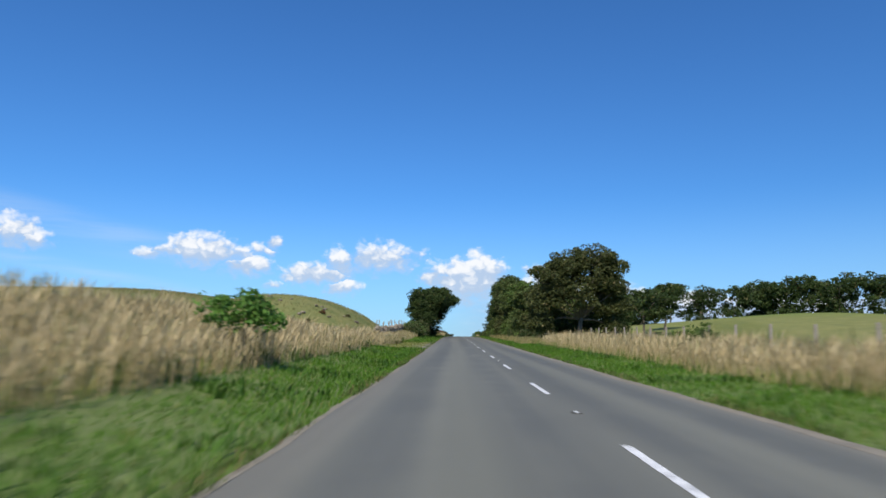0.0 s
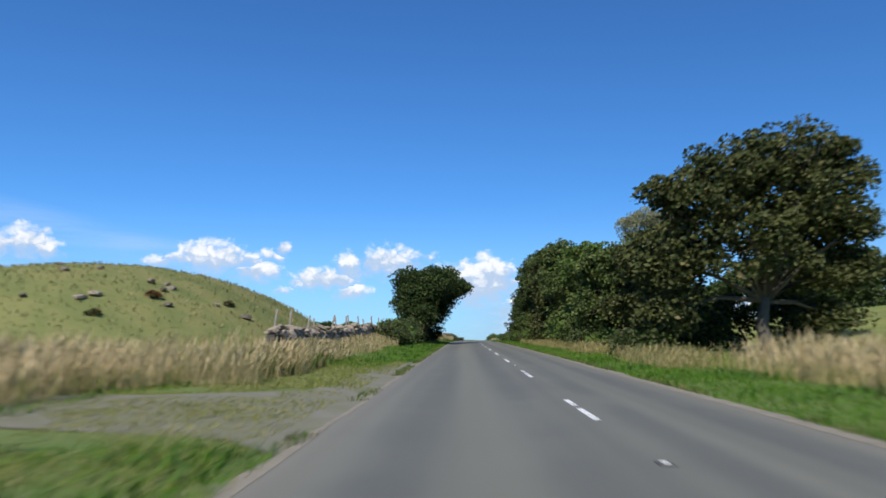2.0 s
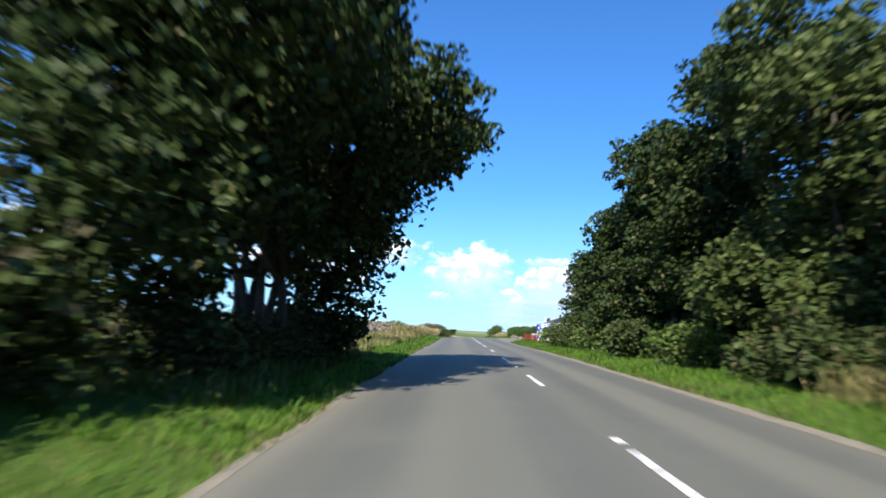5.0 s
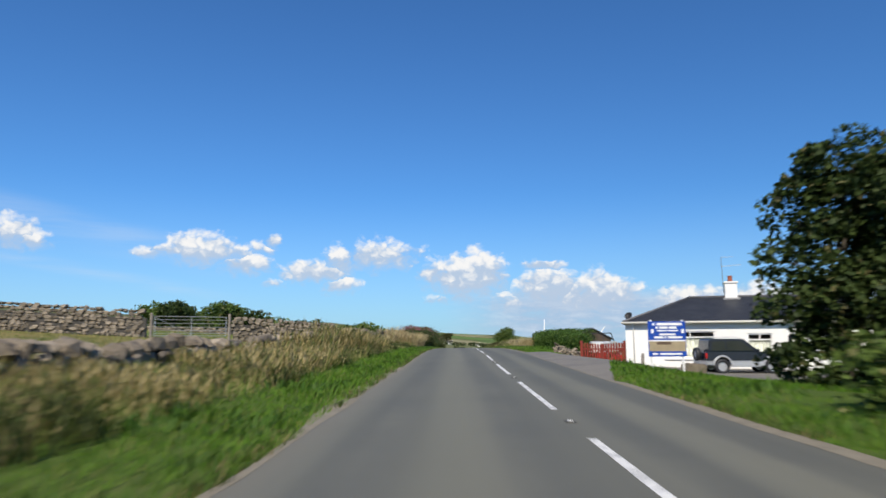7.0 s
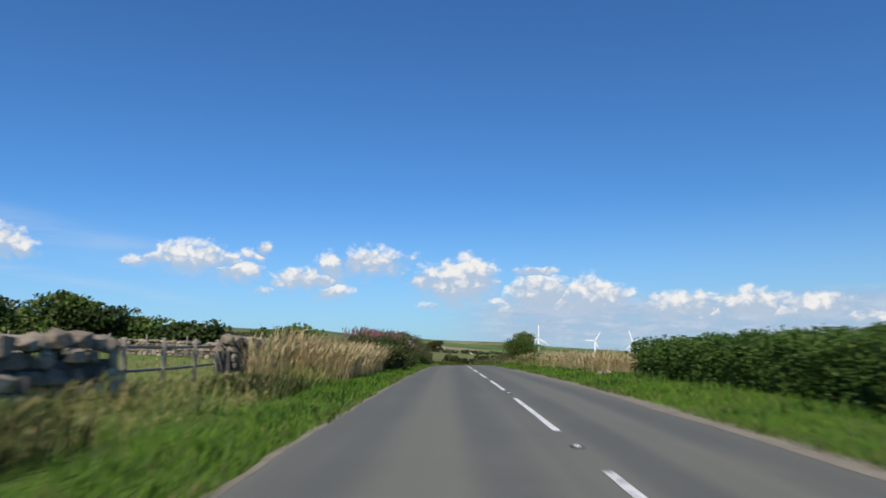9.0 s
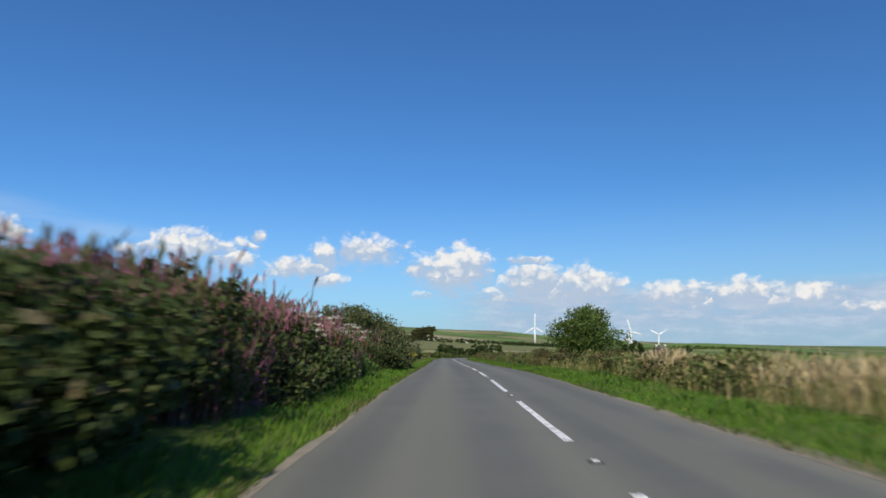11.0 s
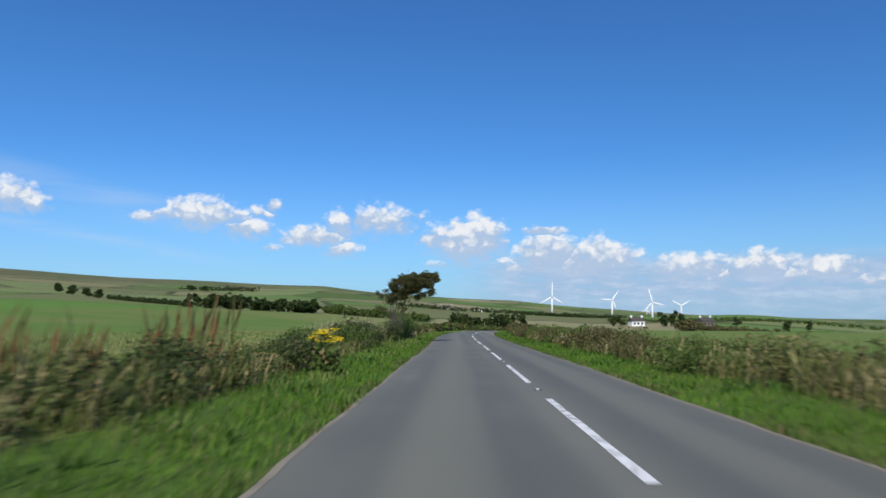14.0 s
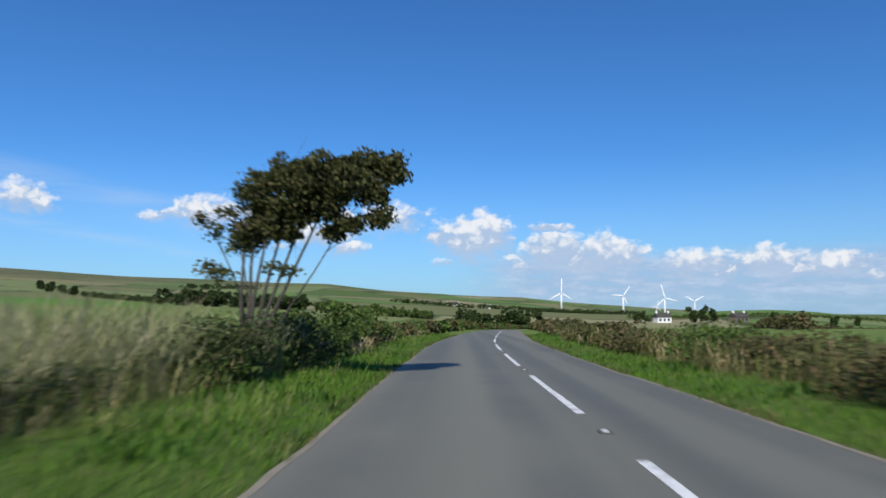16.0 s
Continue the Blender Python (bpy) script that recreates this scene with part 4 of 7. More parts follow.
# ---- trees ----
def thorn_tree():
    """Wind-bent hawthorn: several bare stems fan out of one foot, the crown streams to one side."""
    rng, pick = np.random.default_rng(4), random.Random(4)
    foot_x, foot_y = -5.0, 294.0
    root = empty("thorn_tree", foot_x, foot_y, zland(foot_x, foot_y) - 0.05)
    crown = [(0.1, 0, 2.0, 0.42, 0.6, 0.4), (0.6, 0.1, 2.2, 0.5, 0.7, 0.45), (1.2, 0.2, 2.35, 0.55, 0.7, 0.42), (1.8, 0.3, 2.45, 0.5, 0.7, 0.38), (2.35, 0.3, 2.52, 0.4, 0.5, 0.26),
             (2.55, 0.3, 2.3, 0.26, 0.4, 0.22), (2.15, 0.2, 1.98, 0.38, 0.5, 0.36), (2.35, 0.2, 1.48, 0.24, 0.3, 0.2), (1.85, 0.1, 1.34, 0.3, 0.4, 0.18), (1.45, 0.1, 1.2, 0.2, 0.3, 0.1),
             (1.35, 0.1, 1.72, 0.46, 0.6, 0.36), (0.75, 0.0, 1.6, 0.5, 0.6, 0.4), (0.2, 0, 1.45, 0.45, 0.5, 0.42), (0.55, 0, 1.25, 0.4, 0.5, 0.3), (-0.05, 0.1, 1.15, 0.3, 0.4, 0.3), (1.0, -0.3, 2.0, 0.5, 0.5, 0.4), (1.7, -0.2, 2.1, 0.45, 0.5, 0.4)]
    sparse = [(-0.15, 0, 1.95, 0.16, 0.2, 0.16), (-0.93, 0, 1.48, 0.15, 0.2, 0.13), (-0.68, 0.1, 1.25, 0.18, 0.2, 0.18), (-0.45, 0, 1.6, 0.18, 0.2, 0.2), (-0.8, 0.1, 0.55, 0.2, 0.25, 0.16),
              (-0.5, -0.1, 0.42, 0.24, 0.3, 0.14), (0.45, 0, 0.55, 0.2, 0.2, 0.1), (0.78, 0, 0.5, 0.18, 0.2, 0.08), (-0.28, 0, 0.9, 0.14, 0.2, 0.14), (-0.3, 0.1, 1.2, 0.2, 0.2, 0.2)]
    lift = Vector((0, 0, 1.5))
    ends = [(0.0, 1.4), (0.2, 1.75), (0.45, 1.6), (0.7, 1.75), (1.0, 1.55), (1.35, 1.7), (-0.25, 1.5), (-0.75, 1.3), (1.75, 1.45)]
    for k, (ex, ez) in enumerate(ends):
        bm = bmesh.new()
        side = pick.uniform(-0.25, 0.25)
        x0 = -0.10 + 0.03 * k
        low = Vector((x0 + 0.20 * ex, side * 0.3, 0.95))
        mid = Vector((x0 + 0.58 * ex, side * 0.7, 1.25 + 0.5 * ez))
        top = Vector((ex, side, ez)) + lift
        r0 = 0.042 if k < 6 else 0.024
        tube(bm, [Vector((x0 * 0.6, side * 0.1, -0.25)), low, low.lerp(mid, 0.5) + Vector((pick.uniform(-0.03, 0.03), 0, 0)), mid, top], [r0 * 1.25, r0, r0 * 0.85, r0 * 0.7, r0 * 0.4], 6)
        for c in sorted(crown + sparse, key=lambda c: (Vector(c[:3]) + lift - top).length)[:5]:
            e = Vector(c[:3]) + lift
            st = mid.lerp(top, pick.uniform(0.4, 1.0))
            tube(bm, [st, st.lerp(e, 0.5) + Vector((0, 0, 0.06)), e], [r0 * 0.38, r0 * 0.28, r0 * 0.12], 4)
            for q in range(3):
                d = Vector((pick.gauss(0.3, 1) * c[3], pick.gauss(0, 1) * c[4], pick.gauss(0, 0.8) * c[5]))
                tube(bm, [e, e + d * 0.5, e + d], [r0 * 0.16, r0 * 0.12, r0 * 0.06], 3)
        part("stem", bm, GREYBARK, root, "bare grey lichened stem", True)
    pts = np.concatenate([clumps(crown, 38, 0.10, rng, 0.15, 60.0), clumps(sparse, 16, 0.09, rng, 0.2, 40.0)])
    # the wind draws the crown out towards one side
    pts[:, 0] += 0.10 * np.clip(pts[:, 2] - 1.0, 0, 2) * rng.uniform(0, 1, len(pts))
    pts[:, 2] += lift.z
    ob = leaf_mesh("crown", pts, 0.058, THORNLEAF, rng)
    ob.parent = root
    tagged(ob, "small olive and rusty leaves in ragged tufts")
    tagged(root, "wind-bent hawthorn with a fan of bare grey stems", "tree")
    root.scale = (1.1, 1.1, 1.1)


GREYBARK = matte("lichened_bark", (0.105, 0.094, 0.078), (0.05, 0.044, 0.036), 5.0, 0.9, 0.6, 30.0)
THORNLEAF = leafy("thorn_leaves", (0.040, 0.048, 0.016), (0.115, 0.118, 0.040), (0.15, 0.115, 0.05), 0.08, 0.24)


def build_first_trees():
    rng = random.Random(2)
    tree("sycamore_tree", 11.0, 59.0, [(-2.6, -0.5, 6.6, 2.2, 2.4, 1.5), (-1.2, -1, 7.9, 2.4, 2.4, 1.5), (1.4, -0.5, 8.7, 2.4, 2.6, 1.2), (2.9, 0, 7.6, 2.0, 2.2, 1.3), (1.2, -1.2, 6.6, 2.6, 2.0, 1.5), (3.2, 0, 6.0, 1.5, 1.8, 0.9), (2.0, 1, 5.6, 2.2, 2.4, 1.5), (-1.0, -1.4, 4.8, 2.4, 2.2, 1.7), (-3.8, 0.6, 4.2, 1.6, 2.2, 1.4), (-3.9, 1.2, 2.2, 1.3, 1.8, 1.6), (-4.2, -0.4, 7.0, 1.0, 1.3, 0.6), (3.4, -0.6, 5.3, 1.2, 1.2, 0.5), (2.4, 0.6, 3.4, 1.3, 1.6, 0.9), (4.0, 0.4, 3.7, 1.3, 1.5, 1.0), (3.4, 1.2, 1.8, 1.3, 1.4, 0.8)],
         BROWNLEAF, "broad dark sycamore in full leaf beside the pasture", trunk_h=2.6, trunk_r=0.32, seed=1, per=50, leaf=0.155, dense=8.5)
    for k, (y, top) in enumerate(((65.5, 6.9), (73.0, 6.4), (80.5, 7.6), (88, 8.9), (96, 9.3), (104, 9.6), (111.5, 11.0), (118, 10.2), (124.5, 7.6), (131, 6.1), (146.0, 7.9), (138.5, 8.2))):
        x = 8.7 if k == 0 else 7.3 + rng.uniform(-0.4, 0.5)
        b = []
        for q in (0.14, 0.22, 0.36, 0.46, 0.58, 0.70, 0.80):
            rz_ = rng.uniform(1.2, 1.6)
            if k == 0 and q < 0.3:
                continue
            b.append((rng.uniform(-1.3, 1.0) * (1.15 - 0.5 * q), rng.uniform(-2.5, 2.5), max(0.9, top * q + rng.uniform(-0.2, 0.2)), rng.uniform(1.8, 2.3), rng.uniform(2.2, 2.8), rz_))
        b.append((rng.uniform(-0.6, 0.8), rng.uniform(-1.2, 1.2), top - 1.2, 1.9, 2.2, 1.2))
        if top > 8.5:
            b += [(rng.uniform(-0.8, 1.0), rng.uniform(-2.0, 2.0), top * q, 2.0, 2.4, 1.4) for q in (0.3, 0.65)]
        if k >= 10:
            x = 9.3 if k == 10 else 9.6
            b = [(-0.3, 0, 1.0, 2.1, 2.0, 1.1), (0, 0.2, 2.4, 2.3, 2.2, 1.4), (-0.1, 0, 3.9, 2.3, 2.1, 1.4), (0.0, 0, 5.3, 2.1, 2.1, 1.3), (0.4, 0, 6.5, 1.6, 1.8, 1.0), (1.8, 0, 2.8, 1.9, 2.0, 1.6), (1.4, -1.5, 1.4, 1.8, 1.8, 1.3), (2.0, 0.4, 5.0, 1.8, 2.0, 1.6)]
        # from the seventh tree on, shade is painted in by the darker leaves
        tree("roadside_tree", x, y, b, (BROWNLEAF, LITLEAF, HAWTHORN, LITLEAF, BROWNLEAF, LITLEAF)[k] if k < 6 else SHADESYCAMORE, "dense dark green roadside tree leafy to the ground", trunk_h=2.0, trunk_r=0.2, seed=20 + k, per=40, leaf=0.15, spread=0.27, dense=8.0, group="trees of the wood")
    for k, (x, y, h) in enumerate(((11.2, 76.5, 7.8), (12.0, 82.5, 8.4), (12.5, 97.0, 9.4))):
        b = [(rng.uniform(-1.2, 1.2), rng.uniform(-1.6, 1.6), h * q, 2.0, 2.2, 1.3) for q in (0.25, 0.4, 0.55, 0.7, 0.84)]
        tree("wood_tree", x, y, b, HAWTHORN if k == 1 else SHADESYCAMORE, "dark leafy tree standing back in the wood", trunk_h=h * 0.3, trunk_r=0.16, seed=66 + k, per=28, leaf=0.19, group="trees of the wood")
    tree("white_willow", 14.2, 89.5, [(0, 0, 10.9, 1.7, 1.7, 1.0), (-1.0, 0.3, 10.2, 1.4, 1.4, 1.3), (1.6, 0, 10.8, 1.6, 1.6, 1.1), (3.0, 0.5, 10.6, 1.4, 1.4, 1.2), (0.6, 0, 8.6, 2.2, 2.0, 1.4), (0, 0, 6.6, 2.2, 2.2, 1.6)], PALEWILLOW, "pale grey-green willow above the wood", trunk_h=4.0, trunk_r=0.2, seed=59, per=46, leaf=0.11, dense=10)
    # back row added to block sky light from behind the roadside trees
    for k in range(6):
        h = 8.2 + 0.5 * math.sin(2.1 * k)
        b = [(rng.uniform(-1.4, 1.4), rng.uniform(-2.0, 2.0), h * q, 2.2, 2.6, 1.5) for q in (0.16, 0.3, 0.45, 0.6, 0.75)]
        tree("wood_tree", 11.8 + 0.5 * math.sin(3.7 * k), 101.0 + 5.6 * k, b, SHADESYCAMORE, "dark leafy tree standing back in the wood", trunk_h=h * 0.3, trunk_r=0.16, seed=160 + k, per=24, leaf=0.22, group="trees of the wood")
    for k, (x, y, h) in enumerate(((9.8, 64.5, 2.4), (12.2, 66.0, 3.4), (14.6, 65.0, 4.6), (17.0, 67.0, 5.0))):
        b = [(rng.uniform(-1.0, 1.0), rng.uniform(-1.2, 1.2), h * q, 1.5, 1.6, 0.26 * h) for q in (0.25, 0.45, 0.62, 0.78)]
        tree("wood_tree", x, y, b, SHADESYCAMORE, "dark low tree in the shade behind the sycamore", trunk_h=h * 0.3, trunk_r=0.1, seed=330 + k, per=30, leaf=0.15, dense=6, group="trees of the wood")
    for k, (x, y, h) in enumerate(((17, 70, 5.6), (22, 76, 6.0), (27, 84, 6.2), (16, 104, 7), (14, 122, 6.5))):
        b = [(rng.uniform(-1.8, 1.8), rng.uniform(-1.8, 1.8), h * q, 2.1, 2.1, 0.75) for q in (0.5, 0.66, 0.8, 0.9)]
        tree("wood_tree", x, y, b, SHADESYCAMORE, "open-crowned tree standing back in the wood", trunk_h=h * 0.45, trunk_r=0.16, seed=60 + k, per=26, leaf=0.2, group="trees of the wood")
    for k in range(12):
        y = 62 + 6.6 * k
        b = [(rng.uniform(-0.5, 0.5), rng.uniform(-2.4, 2.4), rng.uniform(0.3, 0.8), rng.uniform(0.6, 0.9), rng.uniform(1.0, 1.6), rng.uniform(0.4, 0.7)) for _ in range(4)]
        tree("bramble_bush", 5.2 + rng.uniform(-0.2, 0.3) + (0.9 if y < 95 else -0.3), y, b, HAWTHORN if k % 2 else THICKET, "low leafy bramble at the edge of the wood", "bush", trunk_h=0.25, trunk_r=0.03, seed=80 + k, stems=3, leaf=0.12, group="brambles below the wood", twigs=1)
    # limbs at y -4 and below are added, mostly unseen, to shade the verge
    near_and_shading_limbs = [(0.4, -4.0, 4.0, 2.2, 3.0, 1.7), (-0.5, -5.0, 5.2, 1.8, 3.0, 1.7), (1.8, -4.2, 6.2, 2.2, 3.0, 1.6), (0.2, 0.5, 3.6, 2.4, 2.6, 1.3), (-0.8, 0.4, 4.6, 2.0, 3.2, 1.7), (1.6, 0.0, 4.8, 2.4, 3.2, 1.5), (3.4, -0.8, 5.9, 1.9, 3.0, 1.1), (0.2, 1.5, 6.6, 2.6, 3.2, 1.6), (2.2, 1.5, 6.9, 2.0, 2.8, 1.2), (1.4, -6.6, 5.5, 2.0, 2.4, 1.6), (0.2, -7.2, 4.2, 2.0, 2.2, 1.8), (-0.8, -6.4, 6.0, 2.0, 2.4, 1.4), (2.5, -5.4, 6.4, 1.6, 2.2, 1.1), (0.6, -7.8, 2.6, 1.5, 1.8, 1.3), (-2.2, 0.5, 4.4, 1.5, 2.2, 1.5)]
    far_limbs = [(0.6, 4.0, 4.8, 1.9, 2.4, 1.6), (0.8, 4.6, 2.8, 1.8, 2.0, 1.5), (0.6, 4.4, 1.2, 1.5, 2.0, 1.1), (3.9, 1.8, 5.9, 1.7, 2.6, 0.9), (3.0, 4.0, 6.0, 1.4, 2.0, 0.9), (-1.2, -3.2, 1.6, 1.5, 2.2, 1.4), (-0.8, -4.6, 3.0, 1.5, 2.2, 1.5), (1.4, 3.6, 3.5, 1.3, 1.8, 1.2), (2.0, 3.4, 4.7, 1.5, 2.0, 1.2), (3.9, 3.4, 6.2, 1.2, 1.6, 0.6)]
    tree("windswept_tree", -6.4, 104.5, near_and_shading_limbs + far_limbs,
         SHADESYCAMORE, "dark sycamore leaning over the road from a stone wall", trunk_h=2.2, trunk_r=0.15, stems=6, seed=3, dense=8.4, per=50, leaf=0.14)
    for k in range(5):
        y = 100.5 + 2.3 * k
        b = [(rng.uniform(-0.9, 0.6), rng.uniform(-1.2, 1.2), rng.uniform(0.15, 0.75), rng.uniform(0.7, 1.0), rng.uniform(0.8, 1.2), rng.uniform(0.35, 0.5)) for _ in range(8)]
        tree("ivy_undergrowth", -6.5, y, b, THICKET, "dark low ivy and nettles in the tree's shade", "bush", trunk_h=0.15, trunk_r=0.03, seed=140 + k, stems=3, leaf=0.1, group="undergrowth below the tree", twigs=1, dense=10)
    for k in range(4):
        y = 83 + 4.4 * k
        b = [(rng.uniform(-0.8, 0.6), rng.uniform(-2, 2), rng.uniform(0.5, 1.35), rng.uniform(0.9, 1.2), rng.uniform(1.3, 1.8), rng.uniform(0.6, 0.9)) for _ in range(5)]
        tree("wall_bush", -7.2, y, b, HEDGELEAF if k == 1 else THICKET, "dark green bush growing against the stone wall", "bush", trunk_h=0.4, trunk_r=0.05, seed=100 + k, stems=3, leaf=0.13, group="bushes by the wall", twigs=1)
    tree("elder_bush", -7.0, 6.2, [(-0.4, 0, 1.25, 0.55, 0.5, 0.22), (0.2, 0.1, 1.42, 0.55, 0.5, 0.24), (-0.55, 0, 1.55, 0.32, 0.4, 0.14), (0.55, 0, 1.22, 0.4, 0.4, 0.16), (0.85, 0, 1.1, 0.22, 0.3, 0.12), (0.1, 0, 1.68, 0.35, 0.4, 0.1)], ELDER, "bright green elder bush in dry grass", "bush", trunk_h=0.5, trunk_r=0.04, stems=3, seed=110, leaf=0.085, dense=15, spread=0.18)
    # valley stretch
    thorn_tree()
    tree("sallow_bush", -6.4, 237.3, [(0.2, -2.2, 0.9, 1.2, 1.4, 0.9), (-0.2, -0.6, 2.1, 1.5, 1.6, 1.2), (-0.2, 0.8, 2.6, 1.5, 1.6, 1.0), (0.2, 2.2, 1.9, 1.4, 1.6, 1.1), (-0.8, 1, 1.8, 1.2, 1.8, 1.2), (0.9, 0, 0.9, 1.2, 2.6, 0.9), (1.3, 2.2, 0.9, 1.0, 1.6, 0.8), (0.2, 2.0, 2.9, 0.7, 0.8, 0.6)],
         WILLOW, "tall grey-green sallow bush on the verge", "bush", trunk_h=0.8, trunk_r=0.1, stems=4, seed=5, leaf=0.075, dense=18, per=44, crown_label="grey-green narrow leaves")
    tree("sallow_bush", -5.1, 237.4, [(0.3, -0.6, 1.2, 1.0, 1.2, 0.9), (0.0, 0.4, 2.0, 1.0, 1.1, 0.9), (0.5, 0.9, 1.5, 0.9, 1.0, 0.8), (0.6, 2.2, 1.1, 0.9, 1.2, 0.8), (-0.3, 0.9, 2.6, 0.7, 0.8, 0.6)],
         WILLOW, "tall grey-green sallow bush over dark brambles", "bush", trunk_h=0.8, trunk_r=0.08, stems=4, seed=8, leaf=0.075, dense=18, per=44)
    tree("sallow_bush", -4.75, 241.2, [(-0.2, -0.8, 1.9, 1.1, 1.2, 1.1), (-0.2, 0.2, 2.4, 1.0, 1.1, 0.8), (0.3, 0.3, 0.9, 1.2, 1.4, 0.9), (0.6, 1.0, 1.5, 0.9, 1.0, 0.9), (0.7, -0.8, 1.0, 0.9, 1.2, 0.8), (0.9, 1.4, 0.7, 0.8, 1.0, 0.7), (-1.3, 0.0, 1.5, 1.1, 1.3, 1.2)],
         WILLOW, "grey-green sallow bush at the end of the thicket", "bush", trunk_h=0.6, trunk_r=0.08, stems=4, seed=6, leaf=0.075, dense=18, per=44)
    tree("ash_tree", 6.6, 238.5, [(0, 0, 1.1, 1.3, 1.5, 1.0), (0.2, 0, 2.2, 1.45, 1.5, 1.0), (-0.5, 0.6, 1.9, 1.2, 1.3, 0.9), (0.6, 0.6, 2.75, 1.05, 1.1, 0.6), (0.9, -0.8, 1.5, 1.15, 1.2, 0.9)],
         HAWTHORN, "small round green tree in the hedge", trunk_h=0.9, trunk_r=0.1, seed=7, leaf=0.09, dense=17, per=42)
    for k in range(9):
        y = 203.5 + 3.4 * k
        b = [(rng.uniform(-1.6, 0.9), rng.uniform(-2.0, 2.0), rng.uniform(0.35, 1.7 if y < 219 else 1.35), rng.uniform(0.8, 1.2), rng.uniform(1.1, 1.5), rng.uniform(0.5, 0.75)) for _ in range(9)]
        tree("willowherb_thicket", -5.25 if y < 219 else -5.9, y, b, THICKET, "dense dark thicket topped with pink willowherb", "bush", trunk_h=0.5, trunk_r=0.05, seed=120 + k, stems=4, leaf=0.085, group="thicket along the verge", twigs=1, dense=10, per=42, spread=0.24)
    for k, (x, y, q) in enumerate(((-5.0, 265.3, 0.5), (-5.6, 259.5, 0.6), (-4.6, 296.3, 1.0), (-5.3, 292.8, 0.9), (-5.2, 276.6, 0.75), (-5.7, 268.5, 0.5))):
        b = [(rng.uniform(-0.5, 0.5), rng.uniform(-0.7, 0.7), q * rng.uniform(0.35, 1.0), 0.5, 0.55, 0.42 * q) for _ in range(6)]
        tree("bramble_bush", x, y, b, THICKET if k != 4 else HAWTHORN, "small dark bramble bush at the back of the verge", "bush", trunk_h=0.2, trunk_r=0.03, stems=3, seed=310 + k, leaf=0.055, dense=16, per=40, group="brambles behind the verge", twigs=1)
    n = 6500
    y = RNG.uniform(206, 229, n)
    x = -6.1 + RNG.normal(0, 0.75, n)
    base = land(x, y) + np.where(y < 219, 1.42, 1.05) + RNG.uniform(0, 0.5, n)
    tagged(blades("willowherb", x, y, 0.5 * uneven(x, y, 1.1), 0.025, WILLOWHERB, RNG, 0.35, 0.055, base), "pink willowherb spikes above the thicket", "flowers")
    x, y = patchy(*strip(207, 229, 1.7, 3.4, 60, -1), 1.3, 0.7)
    tagged(blades("willowherb", x, y, 1.2 * uneven(x, y, 1.1), 0.022, WILLOWHERB, RNG, 0.25, 0.05), "faded pink and brown willowherb stalks in the thicket", "flowers")
    x, y = patchy(*strip(220, 228, 1.6, 4.0, 90, -1), 1.1, 0.3)
    tagged(blades("dock_spikes", x, y, 0.5, 0.03, DOCK, RNG, 0.3, 0.06, land(x, y) + 1.0), "rusty brown dock spikes in the thicket", "weeds")
    x, y = patchy(*strip(249, 262, 2.7, 4.4, 34, -1), 1.3, 0.4)
    tagged(blades("dock_spikes", x, y, 1.15 * uneven(x, y), 0.03, DOCK, RNG, 0.25, 0.045), "rusty brown dock spikes in the hedge", "weeds")


def hedge(name, x0, y0, y1, width, height, mat, label, seed, step=4.0, wild=0.35, leaf=0.095, dense=8.5, per=38, clipped=False, group="", follow=True):
    """A row of hedge bushes beside the road, x0 metres from its middle."""
    rng = random.Random(seed)
    y, k = y0, 0
    while y < y1 - 0.5:
        run = min(step, y1 - y)
        yc = y + run / 2
        x = x0 + (float(road_x(yc)) if follow else 0.0)
        b = []
        if clipped:
            b = [(u * 0.32 * width, v * run, w * height, 0.2 * width, 0.24 * run, 0.19 * height) for u in (-1, 1) for v in (-0.36, 0.0, 0.36) for w in (0.25, 0.52, 0.8)]
        for q in range(0 if clipped else max(4, int(run * 1.6))):
            h = height * (1 + rng.uniform(-wild, wild))
            r = 0.42 * height * rng.uniform(0.7, 1.1)
            b.append((rng.uniform(-0.5, 0.5) * max(width - 0.6, 0.1), rng.uniform(-run / 2, run / 2), max(0.25, rng.uniform(0.3, 1.0) * (h - r * 0.6)), 0.45 * width * rng.uniform(0.7, 1.1), run * 0.22 * rng.uniform(0.9, 1.3), r))
        tree(name, x, yc, b, mat[k % len(mat)], label, "hedge", trunk_h=0.3 * height, trunk_r=0.03, stems=3, seed=seed * 31 + k, leaf=leaf, spread=0.2, dense=dense, group=group or label[:24], twigs=1, per=per)
        y, k = y + run, k + 1


